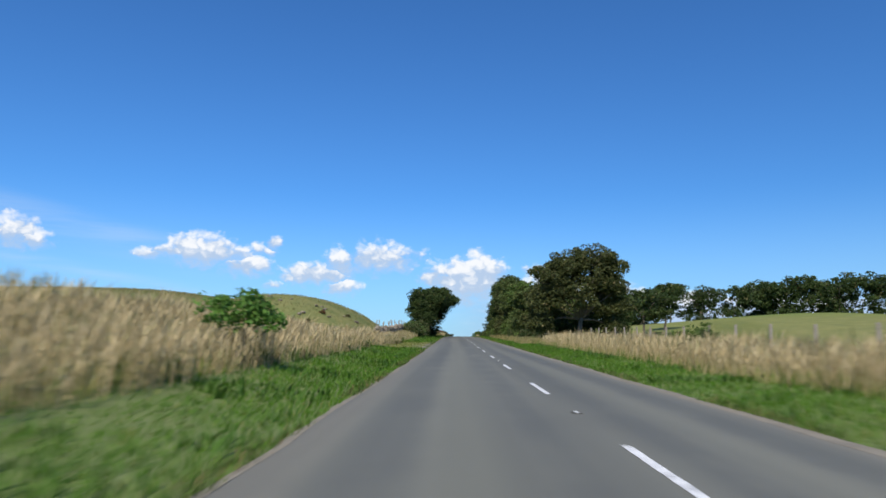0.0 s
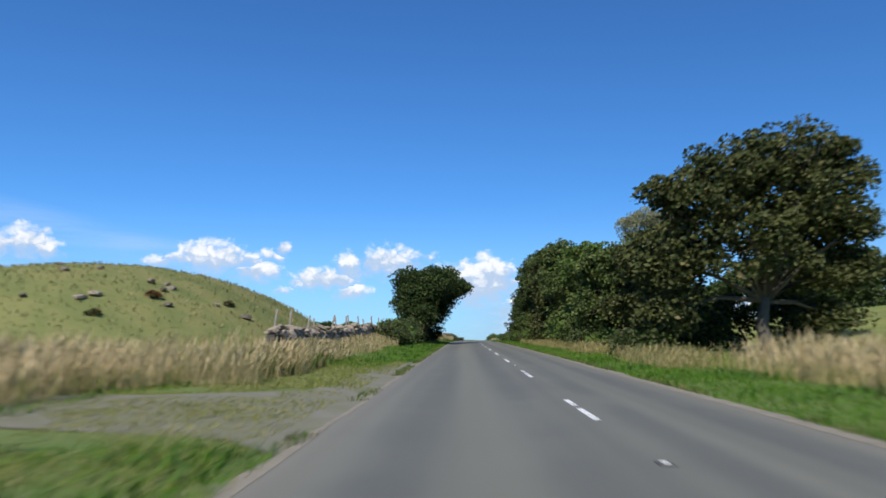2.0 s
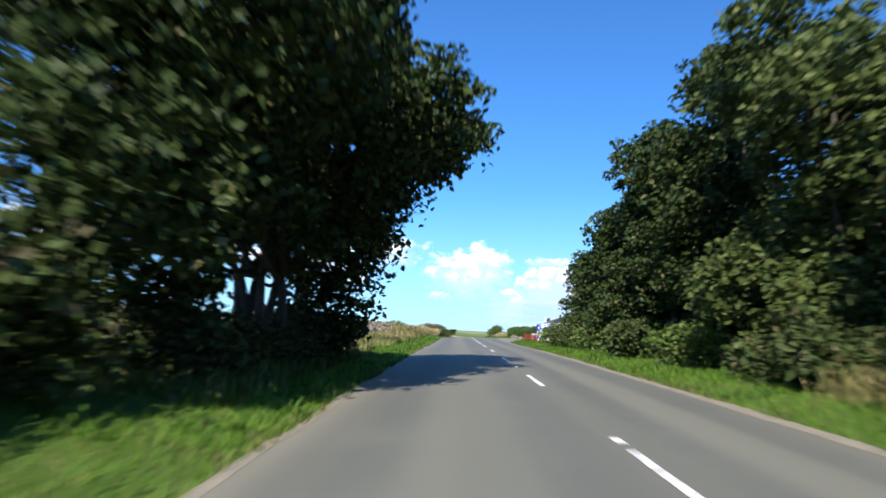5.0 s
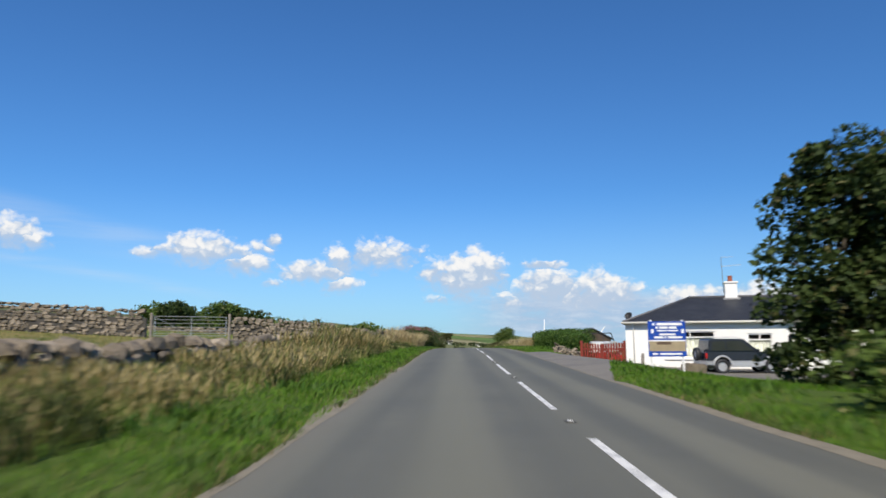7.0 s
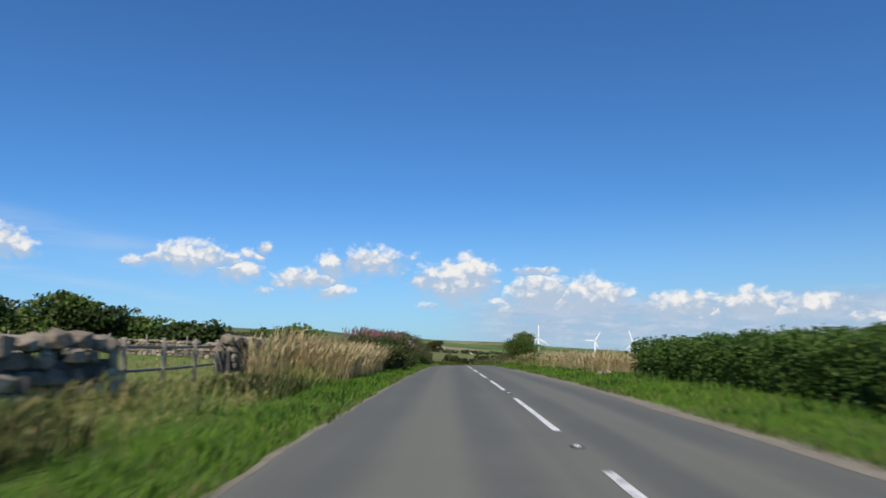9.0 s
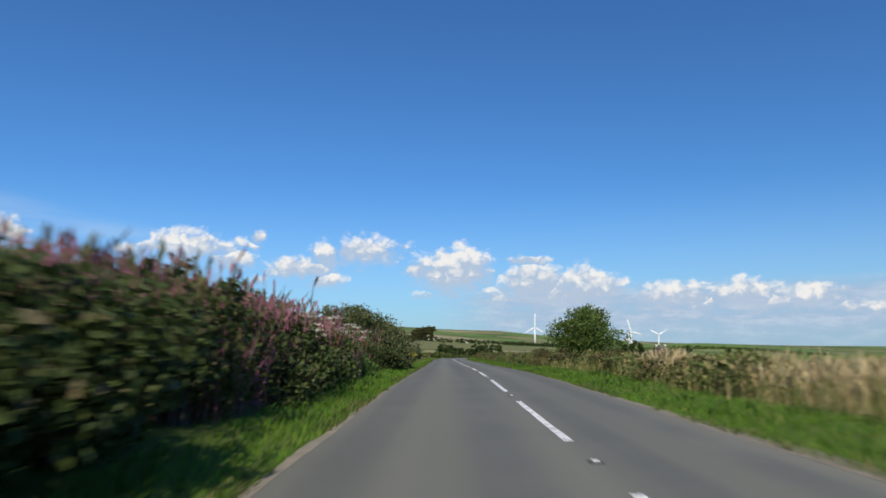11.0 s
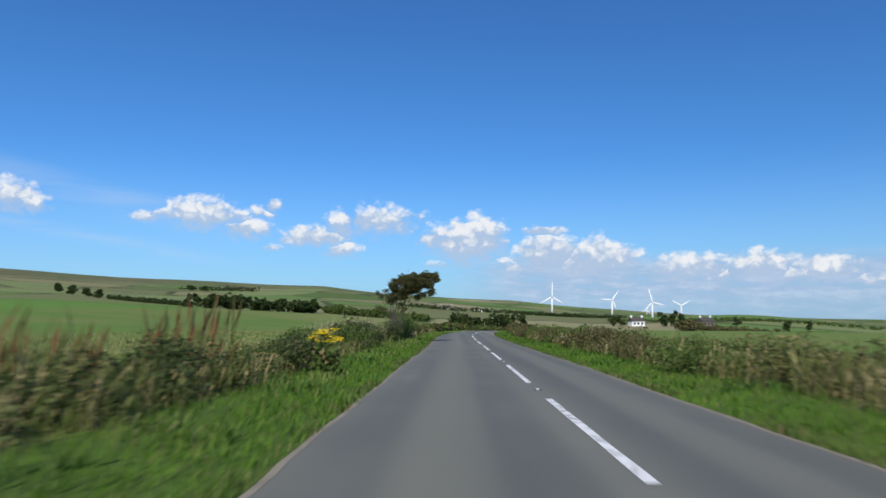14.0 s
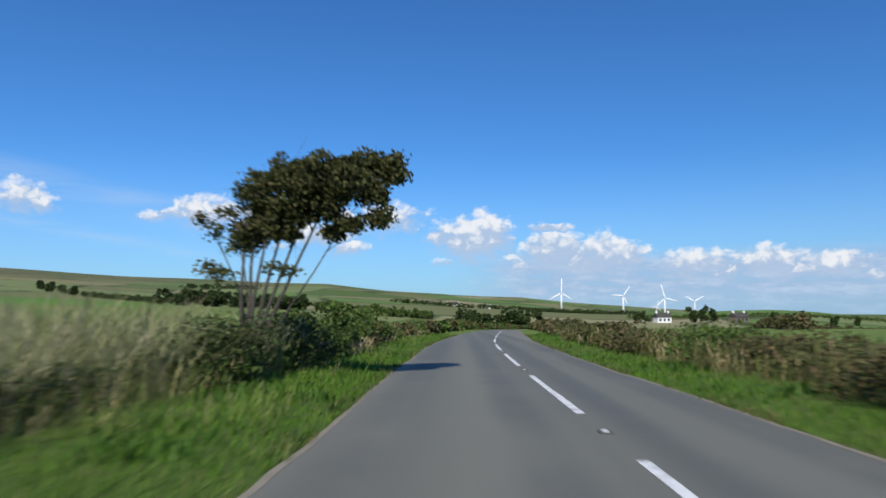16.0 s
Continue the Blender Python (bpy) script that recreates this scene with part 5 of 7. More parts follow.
def build_hedges():
    hedge("clipped_hedge", 6.4, 171.2, 191.0, 1.4, 1.36, [CLIPPED], "dense green clipped hedge beside the verge", 41, 4.0, 0.08, 0.06, 20.0, 46, True)
    hedge("clipped_hedge", 7.9, 177.5, 184.0, 1.5, 1.42, [CLIPPED], "dense green clipped hedge beside the verge", 42, 4.0, 0.08, 0.06, 16.0, 40, True)
    hedge("wild_hedge", -6.0, 204.0, 212.0, 1.6, 1.2, [HAWTHORN, HEATHER], "dark untidy hedge beside the verge", 43)
    hedge("wild_hedge", -6.3, 244.0, 257.0, 1.9, 0.7, [THICKET, HEATHER, RANKLEAF, THICKET], "low untidy hedge of brambles and weeds", 44, leaf=0.058, dense=14.0)
    hedge("wild_hedge", -6.6, 257.0, 272.0, 2.0, 0.5, [THICKET, RANKLEAF, HAWTHORN, THICKET], "low scattered brambles and weeds behind the verge", 62, wild=0.5, leaf=0.055, dense=13.0)
    hedge("wild_hedge", -7.2, 272.0, 277.5, 1.8, 0.7, [HAWTHORN, THICKET], "low scattered brambles and weeds behind the verge", 63, leaf=0.058, dense=13.0)
    hedge("wild_hedge", -5.75, 242.5, 249.0, 1.5, 0.8, [THICKET], "dark dense hedge of brambles by the verge", 57, leaf=0.06, dense=13.0)
    hedge("wild_hedge", -7.0, 284.0, 292.5, 1.5, 0.6, [THICKET], "low dark brambles under pale grass", 54, leaf=0.06, dense=13.0)
    hedge("wild_hedge", -6.3, 293.0, 333.0, 1.8, 0.85, [HAWTHORN, HEATHER, RANKLEAF], "low untidy hedge of brambles and weeds", 55)
    hedge("wild_hedge", 5.0, 240.0, 276.0, 2.2, 0.85, [HEATHER, RANKLEAF, HAWTHORN, HEATHER], "brown and green wild hedge along the verge", 45, wild=0.14, leaf=0.058, dense=13.0)
    hedge("wild_hedge", 5.0, 304.0, 335.0, 2.2, 0.84, [HEATHER, HEATHER, HAWTHORN], "brown and green wild hedge along the verge", 64, wild=0.2, leaf=0.11, dense=5.0)
    hedge("wild_hedge", 5.0, 276.0, 304.0, 2.2, 0.84, [HEATHER, HEATHER, HAWTHORN], "brown and green wild hedge along the verge", 56, wild=0.2, leaf=0.068, dense=12.0)
    hedge("wild_hedge", 5.4, 214.0, 236.0, 1.6, 0.75, [RANKLEAF, HEATHER], "low scrubby growth behind the verge", 46)
    hedge("wild_hedge", -6.3, 277.0, 284.3, 1.7, 1.05, [THICKET], "dark dense hedge of brambles by the verge", 52, leaf=0.06, dense=14.0)
    hedge("wild_hedge", -4.6, 233.5, 243.5, 1.4, 0.9, [THICKET], "dark brambles leaning out over a narrow verge", 58, leaf=0.07, dense=12.0)
    hedge("wild_hedge", -5.9, 298.0, 314.0, 1.6, 1.3, [HAWTHORN], "dark green hawthorn hedge by the verge", 47)
    hedge("far_hedge", -5.8, 335.0, 480.0, 1.6, 1.0, [HEATHER, HAWTHORN], "hedge round the far bend of the road", 48, 8.0, 0.3, 0.3, 0.5, 12)
    hedge("far_hedge", 5.0, 335.0, 470.0, 1.6, 0.9, [HEATHER], "hedge round the far bend of the road", 49, 8.0, 0.3, 0.3, 0.5, 12)
    hedge("wild_hedge", -5.45, 218.0, 234.0, 1.8, 1.25, [THICKET, HAWTHORN, HEDGELEAF, THICKET], "dark untidy hedge beside the verge", 61, leaf=0.07, dense=11.0)
    hedge("wild_hedge", -4.95, 234.0, 241.0, 1.8, 1.15, [THICKET, HAWTHORN, HEDGELEAF, THICKET], "dark untidy hedge beside the verge", 51, leaf=0.07, dense=12.0)


RANKLEAF = leafy("rank_leaves", (0.07, 0.10, 0.028), (0.19, 0.22, 0.07), (0.28, 0.23, 0.11), 0.2, 0.3)
build_first_trees()
build_hedges()

# ---- dry stone walls ----
def stone_shapes(count, seed):
    """A few rough stones, each about one unit long."""
    shapes = []
    rng = random.Random(seed)
    for _ in range(count):
        bm = bmesh.new()
        bmesh.ops.create_icosphere(bm, subdivisions=1, radius=0.5)
        for v in bm.verts:
            c = v.co
            c.x, c.y, c.z = (math.copysign(abs(q * 2) ** 0.62 / 2, q) * rng.uniform(0.72, 1.2) for q in c)
        me = bpy.data.meshes.new("stone")
        bmesh.ops.recalc_face_normals(bm, faces=bm.faces)
        bm.to_mesh(me)
        bm.free()
        me.materials.append(STONE)
        shapes.append(me)
    return shapes


SHAPES = stone_shapes(8, 17)
# near-black fill: shade between stones put into its colour; also on distant roofs
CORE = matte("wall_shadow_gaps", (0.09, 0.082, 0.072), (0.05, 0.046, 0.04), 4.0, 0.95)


def stone_wall(name, points, height, label, seed, size=0.36, thick=0.5, near=(-1e9, 1e9), ruin=0.12, tumble=14):
    """A dry stone wall along points on the ground; stones within the stretch near (in y) are objects of their own."""
    rng = random.Random(seed)
    root = empty(name, points[0][0], points[0][1], zland(*points[0]))
    origin = root.matrix_world.translation.copy()
    loose, singles = [], 0
    # inner body whose dark colour stands in for shade in the gaps
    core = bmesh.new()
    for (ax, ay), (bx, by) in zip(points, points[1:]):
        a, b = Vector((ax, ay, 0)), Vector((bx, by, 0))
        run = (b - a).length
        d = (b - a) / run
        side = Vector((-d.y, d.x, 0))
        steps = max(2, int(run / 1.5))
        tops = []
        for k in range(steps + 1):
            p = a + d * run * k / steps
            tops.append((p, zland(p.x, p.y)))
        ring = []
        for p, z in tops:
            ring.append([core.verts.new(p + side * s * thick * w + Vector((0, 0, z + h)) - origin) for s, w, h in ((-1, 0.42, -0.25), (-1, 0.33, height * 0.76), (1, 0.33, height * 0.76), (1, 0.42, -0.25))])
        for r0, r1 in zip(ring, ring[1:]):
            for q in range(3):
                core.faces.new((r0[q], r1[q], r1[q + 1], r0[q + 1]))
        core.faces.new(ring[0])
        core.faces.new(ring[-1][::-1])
        rows = max(2, int(height / (size * 0.62)))
        for c in range(rows + 1):
            top = c == rows
            u = rng.uniform(0, size)
            while u < run:
                L = size * rng.uniform(0.65, 1.45) * (1.15 if top else 1.0)
                p = a + d * (u + L / 2)
                if rng.random() < (ruin if top else 0.10):
                    u += L
                    continue
                worn = 1.0 + (0.20 * float(wobble(p.x, p.y, 0.9, seed)) - 0.05 if ruin > 0.15 else 0.0)
                z = zland(p.x, p.y) + height * worn * (c + 0.45) / (rows + 0.3) + rng.uniform(-0.03, 0.03)
                lean = 0.44 - 0.10 * c / rows
                for s in ((0,) if top else (-1, 1)):
                    hgt = height / rows * rng.uniform(0.7, 1.5)
                    wid = thick * (1.05 if top else 0.34) * rng.uniform(0.85, 1.15)
                    q = p + side * s * thick * (lean + rng.uniform(-0.09, 0.07))
                    m = pose(q.x - origin.x, q.y - origin.y, z - origin.z, rng.uniform(-tumble, tumble), rng.uniform(-tumble, tumble), math.degrees(math.atan2(d.y, d.x)) + rng.uniform(-tumble, tumble)) @ Matrix.Diagonal((L * 1.04, wid * rng.uniform(0.9, 1.25), hgt, 1))
                    mesh = rng.choice(SHAPES)
                    facing = side.x * s > 0.2 or side.y * s < -0.4 or s == 0
                    if singles < 300 and near[0] <= p.y <= near[1] and facing:
                        ob = new("stone", mesh)
                        ob.parent = root
                        ob.matrix_basis = m
                        singles += 1
                    else:
                        loose.append((mesh, m))
                u += L
    part("wall_gap_shade", core, CORE, root)
    if loose:
        vs, fs, n = [], [], 0
        cache = {}
        for mesh, m in loose:
            if mesh.name not in cache:
                co = np.empty(len(mesh.vertices) * 3, np.float32)
                mesh.vertices.foreach_get("co", co)
                ix = np.empty(len(mesh.loops), np.int32)
                mesh.loops.foreach_get("vertex_index", ix)
                cache[mesh.name] = (co.reshape(-1, 3), ix.reshape(-1, 3))
            co, ix = cache[mesh.name]
            mm = np.array(m)
            vs.append(co @ mm[:3, :3].T + mm[:3, 3])
            fs.append(ix + n)
            n += len(co)
        ob = mesh_from("stones", np.concatenate(vs), np.concatenate(fs), STONE)
        ob.parent = root
        tagged(ob, kind="stuff")
    return tagged(root, label, "stone wall")


TIMBER = matte("weathered_timber", (0.30, 0.27, 0.23), (0.18, 0.155, 0.13), 6.0, 0.9, 0.5, 30.0)


def fence_post(x, y, h, lean_x=0.0, lean_y=0.0, z=None, label="weathered grey timber fence post", r=0.05):
    bm = bmesh.new()
    tube(bm, [(0, 0, -0.3), (0, 0, h * 0.5), (0, 0, h - 0.04), (0, 0, h)], [r, r, r * 0.95, r * 0.7], 7)
    ob = part("fence_post", bm, TIMBER, None, "", True)
    ob.matrix_world = pose(x, y, (zland(x, y) if z is None else z), lean_x, lean_y, 0)
    return tagged(ob, label, "fence post", "fence posts")


def build_walls():
    rng = random.Random(8)
    stone_wall("stone_wall", [(-9.4, 56.3), (-9.0, 70.0), (-8.9, 84.0), (-8.6, 101.0)], 1.15, "tumbledown grey dry stone wall below a hillock", 1, 0.36, near=(50, 76), ruin=0.32, tumble=34)
    y = 57.0
    while y < 100:
        x = -9.5 + rng.uniform(-0.1, 0.1)
        h = 1.75 + rng.uniform(-0.1, 0.15)
        fence_post(x, y, h, rng.uniform(-9, 9), rng.uniform(-12, 12), None, "grey fence post leaning behind the wall")
        y += rng.uniform(2.4, 3.6)
    stone_wall("stone_wall", [(-8.7, 111.0), (-8.6, 128.0), (-8.4, 148.0), (-8.3, 168.0)], 0.62, "low broken dry stone wall along the verge", 2, 0.34, near=(118, 146), ruin=0.3, tumble=22)
    stone_wall("stone_wall", [(-8.2, 168.5), (-8.0, 177.5)], 0.95, "grey broken dry stone wall along the verge", 3, 0.42, near=(165, 180), ruin=0.35)
    stone_wall("stone_wall", [(-7.9, 184.2), (-7.7, 188.5)], 1.1, "short end of a dry stone wall", 4, 0.38)
    stone_wall("field_wall", [(-8.6, 167.8), (-14.2, 165.7)], 1.25, "neat brown dry stone field wall", 5, 0.3, near=(160, 170))
    stone_wall("field_wall", [(-18.2, 163.4), (-25.6, 161.4)], 1.35, "neat brown dry stone field wall", 6, 0.3, near=(150, 170))
    stone_wall("field_wall", [(-28.6, 160.6), (-46.0, 156.5)], 1.35, "neat brown dry stone field wall", 7, 0.34)
    stone_wall("field_wall", [(-11.5, 206.0), (-48.0, 219.0)], 0.9, "far dry stone field wall with posts", 8, 0.36)
    for k in range(8):
        fence_post(-12.0 - 2.9 * k, 205.4 + 1.03 * k, 1.35, rng.uniform(-4, 4), rng.uniform(-4, 4))
    # opening with rails
    for y in (178.2, 180.2, 182.2, 183.8):
        fence_post(-8.0, y, 1.15, rng.uniform(-3, 3), rng.uniform(-3, 3))
    for h in (0.45, 0.95):
        bm = bmesh.new()
        tube(bm, [(-8.05, 177.8, zland(-8, 177.8) + h), (-8.05, 181, zland(-8, 181) + h - 0.03), (-8.05, 184.2, zland(-8, 184.2) + h + 0.02)], [0.035] * 3, 6)
        tagged(part("fence_rail", bm, TIMBER), "grey timber rail across a field opening", "fence rail", "field opening rails")
    # stone trough in the gap
    bm = bmesh.new()
    box(bm, -1.3, -0.35, 0, 1.3, 0.35, 0.6, 0.05)
    trough = part("stone_trough", bm, matte("pale_stone", (0.46, 0.42, 0.36), (0.36, 0.33, 0.28), 2.0, 0.9, 0.3))
    trough.matrix_world = pose(-27.0, 161.0, zland(-27.0, 161.0) - 0.05, 0, 0, 14)
    tagged(trough, "long pale stone block in a gap of the wall", "trough")
    # pasture fence beside the first stretch
    for k in range(17):
        y = -2 + 3.1 * k
        x = 8.8 + 0.02 * y
        fence_post(x, y, 1.5, rng.uniform(-3, 3), rng.uniform(-3, 3), None, "pale timber fence post in dry grass", 0.055)


GALV = matte("galvanised_steel", (0.52, 0.53, 0.52), (0.40, 0.41, 0.41), 5.0, 0.45, metal=0.7)


def field_gate():
    a, b = Vector((-17.9, 163.5, 0)), Vector((-14.5, 165.6, 0))
    z = zland(-16.2, 164.5)
    L = (b - a).length
    root = empty("field_gate", a.x, a.y, z, math.degrees(math.atan2(b.y - a.y, b.x - a.x)))
    for k, h in enumerate((0.18, 0.32, 0.48, 0.66, 0.86, 1.06, 1.24)):
        bm = bmesh.new()
        tube(bm, [(0.08, 0, h), (L - 0.08, 0, h)], [0.022 if k in (0, 6) else 0.016] * 2, 6)
        part("bar", bm, GALV, root)
    for x in (0.1, L / 2, L - 0.1):
        bm = bmesh.new()
        tube(bm, [(x, 0.002, 0.16), (x, 0.002, 1.26)], [0.024] * 2, 6)
        part("upright", bm, GALV, root)
    bm = bmesh.new()
    tube(bm, [(0.1, 0.03, 1.2), (L / 2, 0.03, 0.2)], [0.014] * 2, 6)
    part("brace", bm, GALV, root)
    for x in (-0.08, L + 0.08):
        bm = bmesh.new()
        tube(bm, [(x, 0, -0.3), (x, 0, 1.36), (x, 0, 1.42)], [0.08, 0.08, 0.05], 8)
        part("gate_post", bm, TIMBER, root, "stout grey timber gate post")
    tagged(root, "grey galvanised seven-bar field gate, shut", "gate")


# ---- the bungalow and its yard ----
RENDER = matte("white_render", (0.84, 0.835, 0.81), (0.77, 0.765, 0.74), 0.8, 0.85, 0.25, 60.0)
TRIM = matte("white_gloss_paint", (0.82, 0.82, 0.80), (0.76, 0.76, 0.73), 2.0, 0.4)
GUTTER = matte("cream_gutter", (0.70, 0.68, 0.60), (0.62, 0.60, 0.52), 2.0, 0.5)
POT = matte("red_chimney_pot", (0.36, 0.11, 0.06), (0.26, 0.08, 0.05), 6.0, 0.8)
BLIND = matte("net_curtain", (0.42, 0.42, 0.38), (0.33, 0.33, 0.30), 9.0, 0.9)
DARK = matte("dark_plastic", (0.035, 0.036, 0.04), (0.02, 0.02, 0.022), 4.0, 0.5)
REDPAINT = matte("red_brown_fence_paint", (0.255, 0.044, 0.030), (0.18, 0.034, 0.025), 3.0, 0.65, 0.2, 40.0, spread=0.15)
ALU = matte("aerial_metal", (0.4, 0.41, 0.42), (0.3, 0.3, 0.31), 5.0, 0.4, metal=0.8)


def slate_material():
    m, n = material("dark_slate")
    co = n.add("ShaderNodeTexCoord").outputs["Object"]
    brick = n.add("ShaderNodeTexBrick", {"Vector": co, "Color1": (0.020, 0.021, 0.025, 1), "Color2": (0.034, 0.036, 0.041, 1), "Mortar": (0.014, 0.014, 0.016, 1), "Scale": 1.0, "Mortar Size": 0.012, "Brick Width": 0.3, "Row Height": 0.22})
    stain = n.noise(co, 0.9, 4.0, 0.6)
    col = n.mix(n.math("MULTIPLY", n.smooth(stain, 0.5, 0.75), 0.4), brick.outputs["Color"], (0.05, 0.05, 0.052))
    p = n.add("ShaderNodeBsdfPrincipled", {"Base Color": col, "Roughness": 0.6})
    b = n.add("ShaderNodeBump", {"Strength": 0.5, "Distance": 0.015, "Height": brick.outputs["Fac"]})
    b.invert = True
    n.tree.links.new(b.outputs[0], p.inputs["Normal"])
    finish(n, p.outputs[0])
    return m


def glass_material():
    m, n = material("window_glass")
    p = n.add("ShaderNodeBsdfPrincipled", {"Base Color": (0.9, 0.95, 0.95, 1), "Roughness": 0.03, "Transmission Weight": 1.0, "IOR": 1.45})
    finish(n, p.outputs[0])
    return m


GLASS = glass_material()


def window(parent, x0, x1, z0, z1, y, top_lights=True, blind=True):
    """A framed window in the front wall: frame, sill, panes and what hangs behind them."""
    frame_ = empty("window", 0, 0, 0)
    frame_.parent = parent
    bm = bmesh.new()
    w = 0.07
    for a, b, c, d in ((x0, x0 + w, z0, z1), (x1 - w, x1, z0, z1), (x0 + w, x1 - w, z0, z0 + w), (x0 + w, x1 - w, z1 - w, z1)):
        box(bm, a, y + 0.05, c, b, y + 0.12, d, 0.008)
    zt = z1 - 0.36 * (z1 - z0) if not top_lights else z1 - 0.34
    box(bm, x0 + w, y + 0.045, zt - 0.035, x1 - w, y + 0.115, zt + 0.035, 0.008)
    xm = (x0 + x1) / 2
    box(bm, xm - 0.035, y + 0.045, zt + 0.037, xm + 0.035, y + 0.115, z1 - w, 0.008)
    part("window_frame", bm, TRIM, frame_)
    bm = bmesh.new()
    box(bm, x0 - 0.1, y - 0.09, z0 - 0.09, x1 + 0.1, y + 0.05, z0 - 0.003, 0.012)
    part("window_sill", bm, RENDER, frame_)
    for a, b, c, d in ((x0 + w, x1 - w, z0 + w, zt - 0.035), (x0 + w, xm - 0.035, zt + 0.035, z1 - w), (xm + 0.035, x1 - w, zt + 0.035, z1 - w)):
        bm = bmesh.new()
        box(bm, a, y + 0.078, c, b, y + 0.086, d)
        g = part("pane", bm, GLASS, frame_)
        g.visible_shadow = False
    if blind:
        bm = bmesh.new()
        ys = [y + 0.16 + 0.02 * math.sin(k * 1.9) for k in range(25)]
        for k in range(24):
            xa, xb = x0 + (x1 - x0) * k / 24, x0 + (x1 - x0) * (k + 1) / 24
            bm.faces.new([bm.verts.new(v) for v in ((xa, ys[k], z0), (xb, ys[k + 1], z0), (xb, ys[k + 1], zt), (xa, ys[k], zt))])
        part("net_curtain", bm, BLIND, frame_, "pale net curtain")
    return frame_


def build_house():
    X0, X1, Y0, Y1, ZB, ZE = 8.3, 24.5, 166.4, 174.6, 2.2, 5.05
    root = empty("bungalow", X0, Y0, ZB, -17)
    inv = pose(-X0, -Y0, -ZB)
    keep = []

    def add(name, bm, mat, label="", smooth=False):
        bmesh.ops.transform(bm, matrix=inv, verts=bm.verts)
        ob = part(name, bm, mat, root, label, smooth)
        keep.append(ob)
        return ob

    wins = [(10.5, 13.1, 3.1, 4.6), (14.75, 16.0, 3.4, 4.45), (19.0, 20.6, 3.1, 4.5)]
    xs = [X0] + [v for w in wins for v in (w[0], w[1])] + [X1]
    piers = [(xs[k], ZB, xs[k + 1], ZE) for k in range(0, len(xs), 2)]
    for x0, z0, x1, z1 in piers + [(a, ZB, b, c) for a, b, c, d in wins] + [(a, d, b, ZE) for a, b, c, d in wins]:
        bm = bmesh.new()
        box(bm, x0, Y0, z0, x1, Y0 + 0.3, z1)
        add("wall", bm, RENDER, "white rendered front wall")
    bm = bmesh.new()
    box(bm, X0, Y0 + 0.302, ZB, X0 + 0.3, Y1, ZE)
    add("wall", bm, RENDER, "white rendered end wall")
    bm = bmesh.new()
    box(bm, X0 + 0.302, Y1 - 0.3, ZB, X1 - 0.3, Y1, ZE)
    add("wall", bm, RENDER, "white rendered back wall")
    bm = bmesh.new()
    box(bm, X1 - 0.3, Y0 + 0.302, ZB, X1, Y1, ZE)
    add("wall", bm, RENDER, "white rendered end wall")
    bm = bmesh.new()
    box(bm, X0 + 0.32, Y0 + 0.9, ZB + 0.1, X1 - 0.32, Y1 - 0.32, ZE - 0.05)
    add("dim_interior", bm, matte("dim_room", (0.12, 0.11, 0.10), (0.08, 0.075, 0.07), 1.0))
    # hipped roof with eaves
    e, th = 0.28, 0.10
    rid = (170.5, 6.72, 12.0, 20.0)
    bm = bmesh.new()
    low = [(X0 - 0.1, Y0 - e), (X1 + e, Y0 - e), (X1 + e, Y1 + e), (X0 - 0.1, Y1 + e)]
    v = [bm.verts.new((x, y, ZE)) for x, y in low] + [bm.verts.new((x, y, ZE + th)) for x, y in low]
    r0, r1 = bm.verts.new((rid[2], rid[0], rid[1])), bm.verts.new((rid[3], rid[0], rid[1]))
    for f in ((v[3], v[2], v[1], v[0]), (v[0], v[1], v[5], v[4]), (v[1], v[2], v[6], v[5]), (v[2], v[3], v[7], v[6]), (v[3], v[0], v[4], v[7]),
              (v[4], v[5], r1, r0), (v[5], v[6], r1), (v[6], v[7], r0, r1), (v[7], v[4], r0)):
        bm.faces.new(f)
    add("roof", bm, slate_material(), "dark slate hipped roof")
    # ridge and hip tiles
    for a, b in (((rid[2], rid[0], rid[1]), (rid[3], rid[0], rid[1])), ((X0 - 0.1, Y0 - e, ZE + th), (rid[2], rid[0], rid[1])), ((X0 - 0.1, Y1 + e, ZE + th), (rid[2], rid[0], rid[1])), ((X1 + e, Y0 - e, ZE + th), (rid[3], rid[0], rid[1]))):
        bm = bmesh.new()
        up = Vector((0, 0, 0.02))
        tube(bm, [Vector(a) + up, Vector(b) + up], [0.07, 0.07], 8)
        add("ridge_tiles", bm, matte("lead_grey", (0.16, 0.16, 0.17), (0.11, 0.11, 0.12), 3.0, 0.6), "", True)
    # gutters and downpipe
    for a, b in (((X0 - 0.15, Y0 - e - 0.06, ZE + 0.04), (X1 + e, Y0 - e - 0.06, ZE + 0.04)), ((X0 - 0.16, Y0 - e, ZE + 0.04), (X0 - 0.16, Y1 + e, ZE + 0.04))):
        bm = bmesh.new()
        tube(bm, [a, b], [0.065, 0.065], 8)
        add("gutter", bm, GUTTER, "", True)
    bm = bmesh.new()
    tube(bm, [(X0 + 0.45, Y0 - e, ZE), (X0 + 0.45, Y0 - 0.06, ZE - 0.28), (X0 + 0.45, Y0 - 0.06, ZB)], [0.04] * 3, 8)
    add("downpipe", bm, TRIM, "", True)
    for w in wins:
        ob = window(root, *(w[0] - X0, w[1] - X0, w[2] - ZB, w[3] - ZB), 0.0, True, True)
    # chimney with pot and aerial
    bm = bmesh.new()
    box(bm, 14.05, 170.1, 6.3, 14.75, 170.85, 7.52, 0.02)
    box(bm, 13.99, 170.04, 7.522, 14.81, 170.91, 7.63, 0.02)
    add("chimney", bm, RENDER, "white rendered chimney stack")
    bm = bmesh.new()
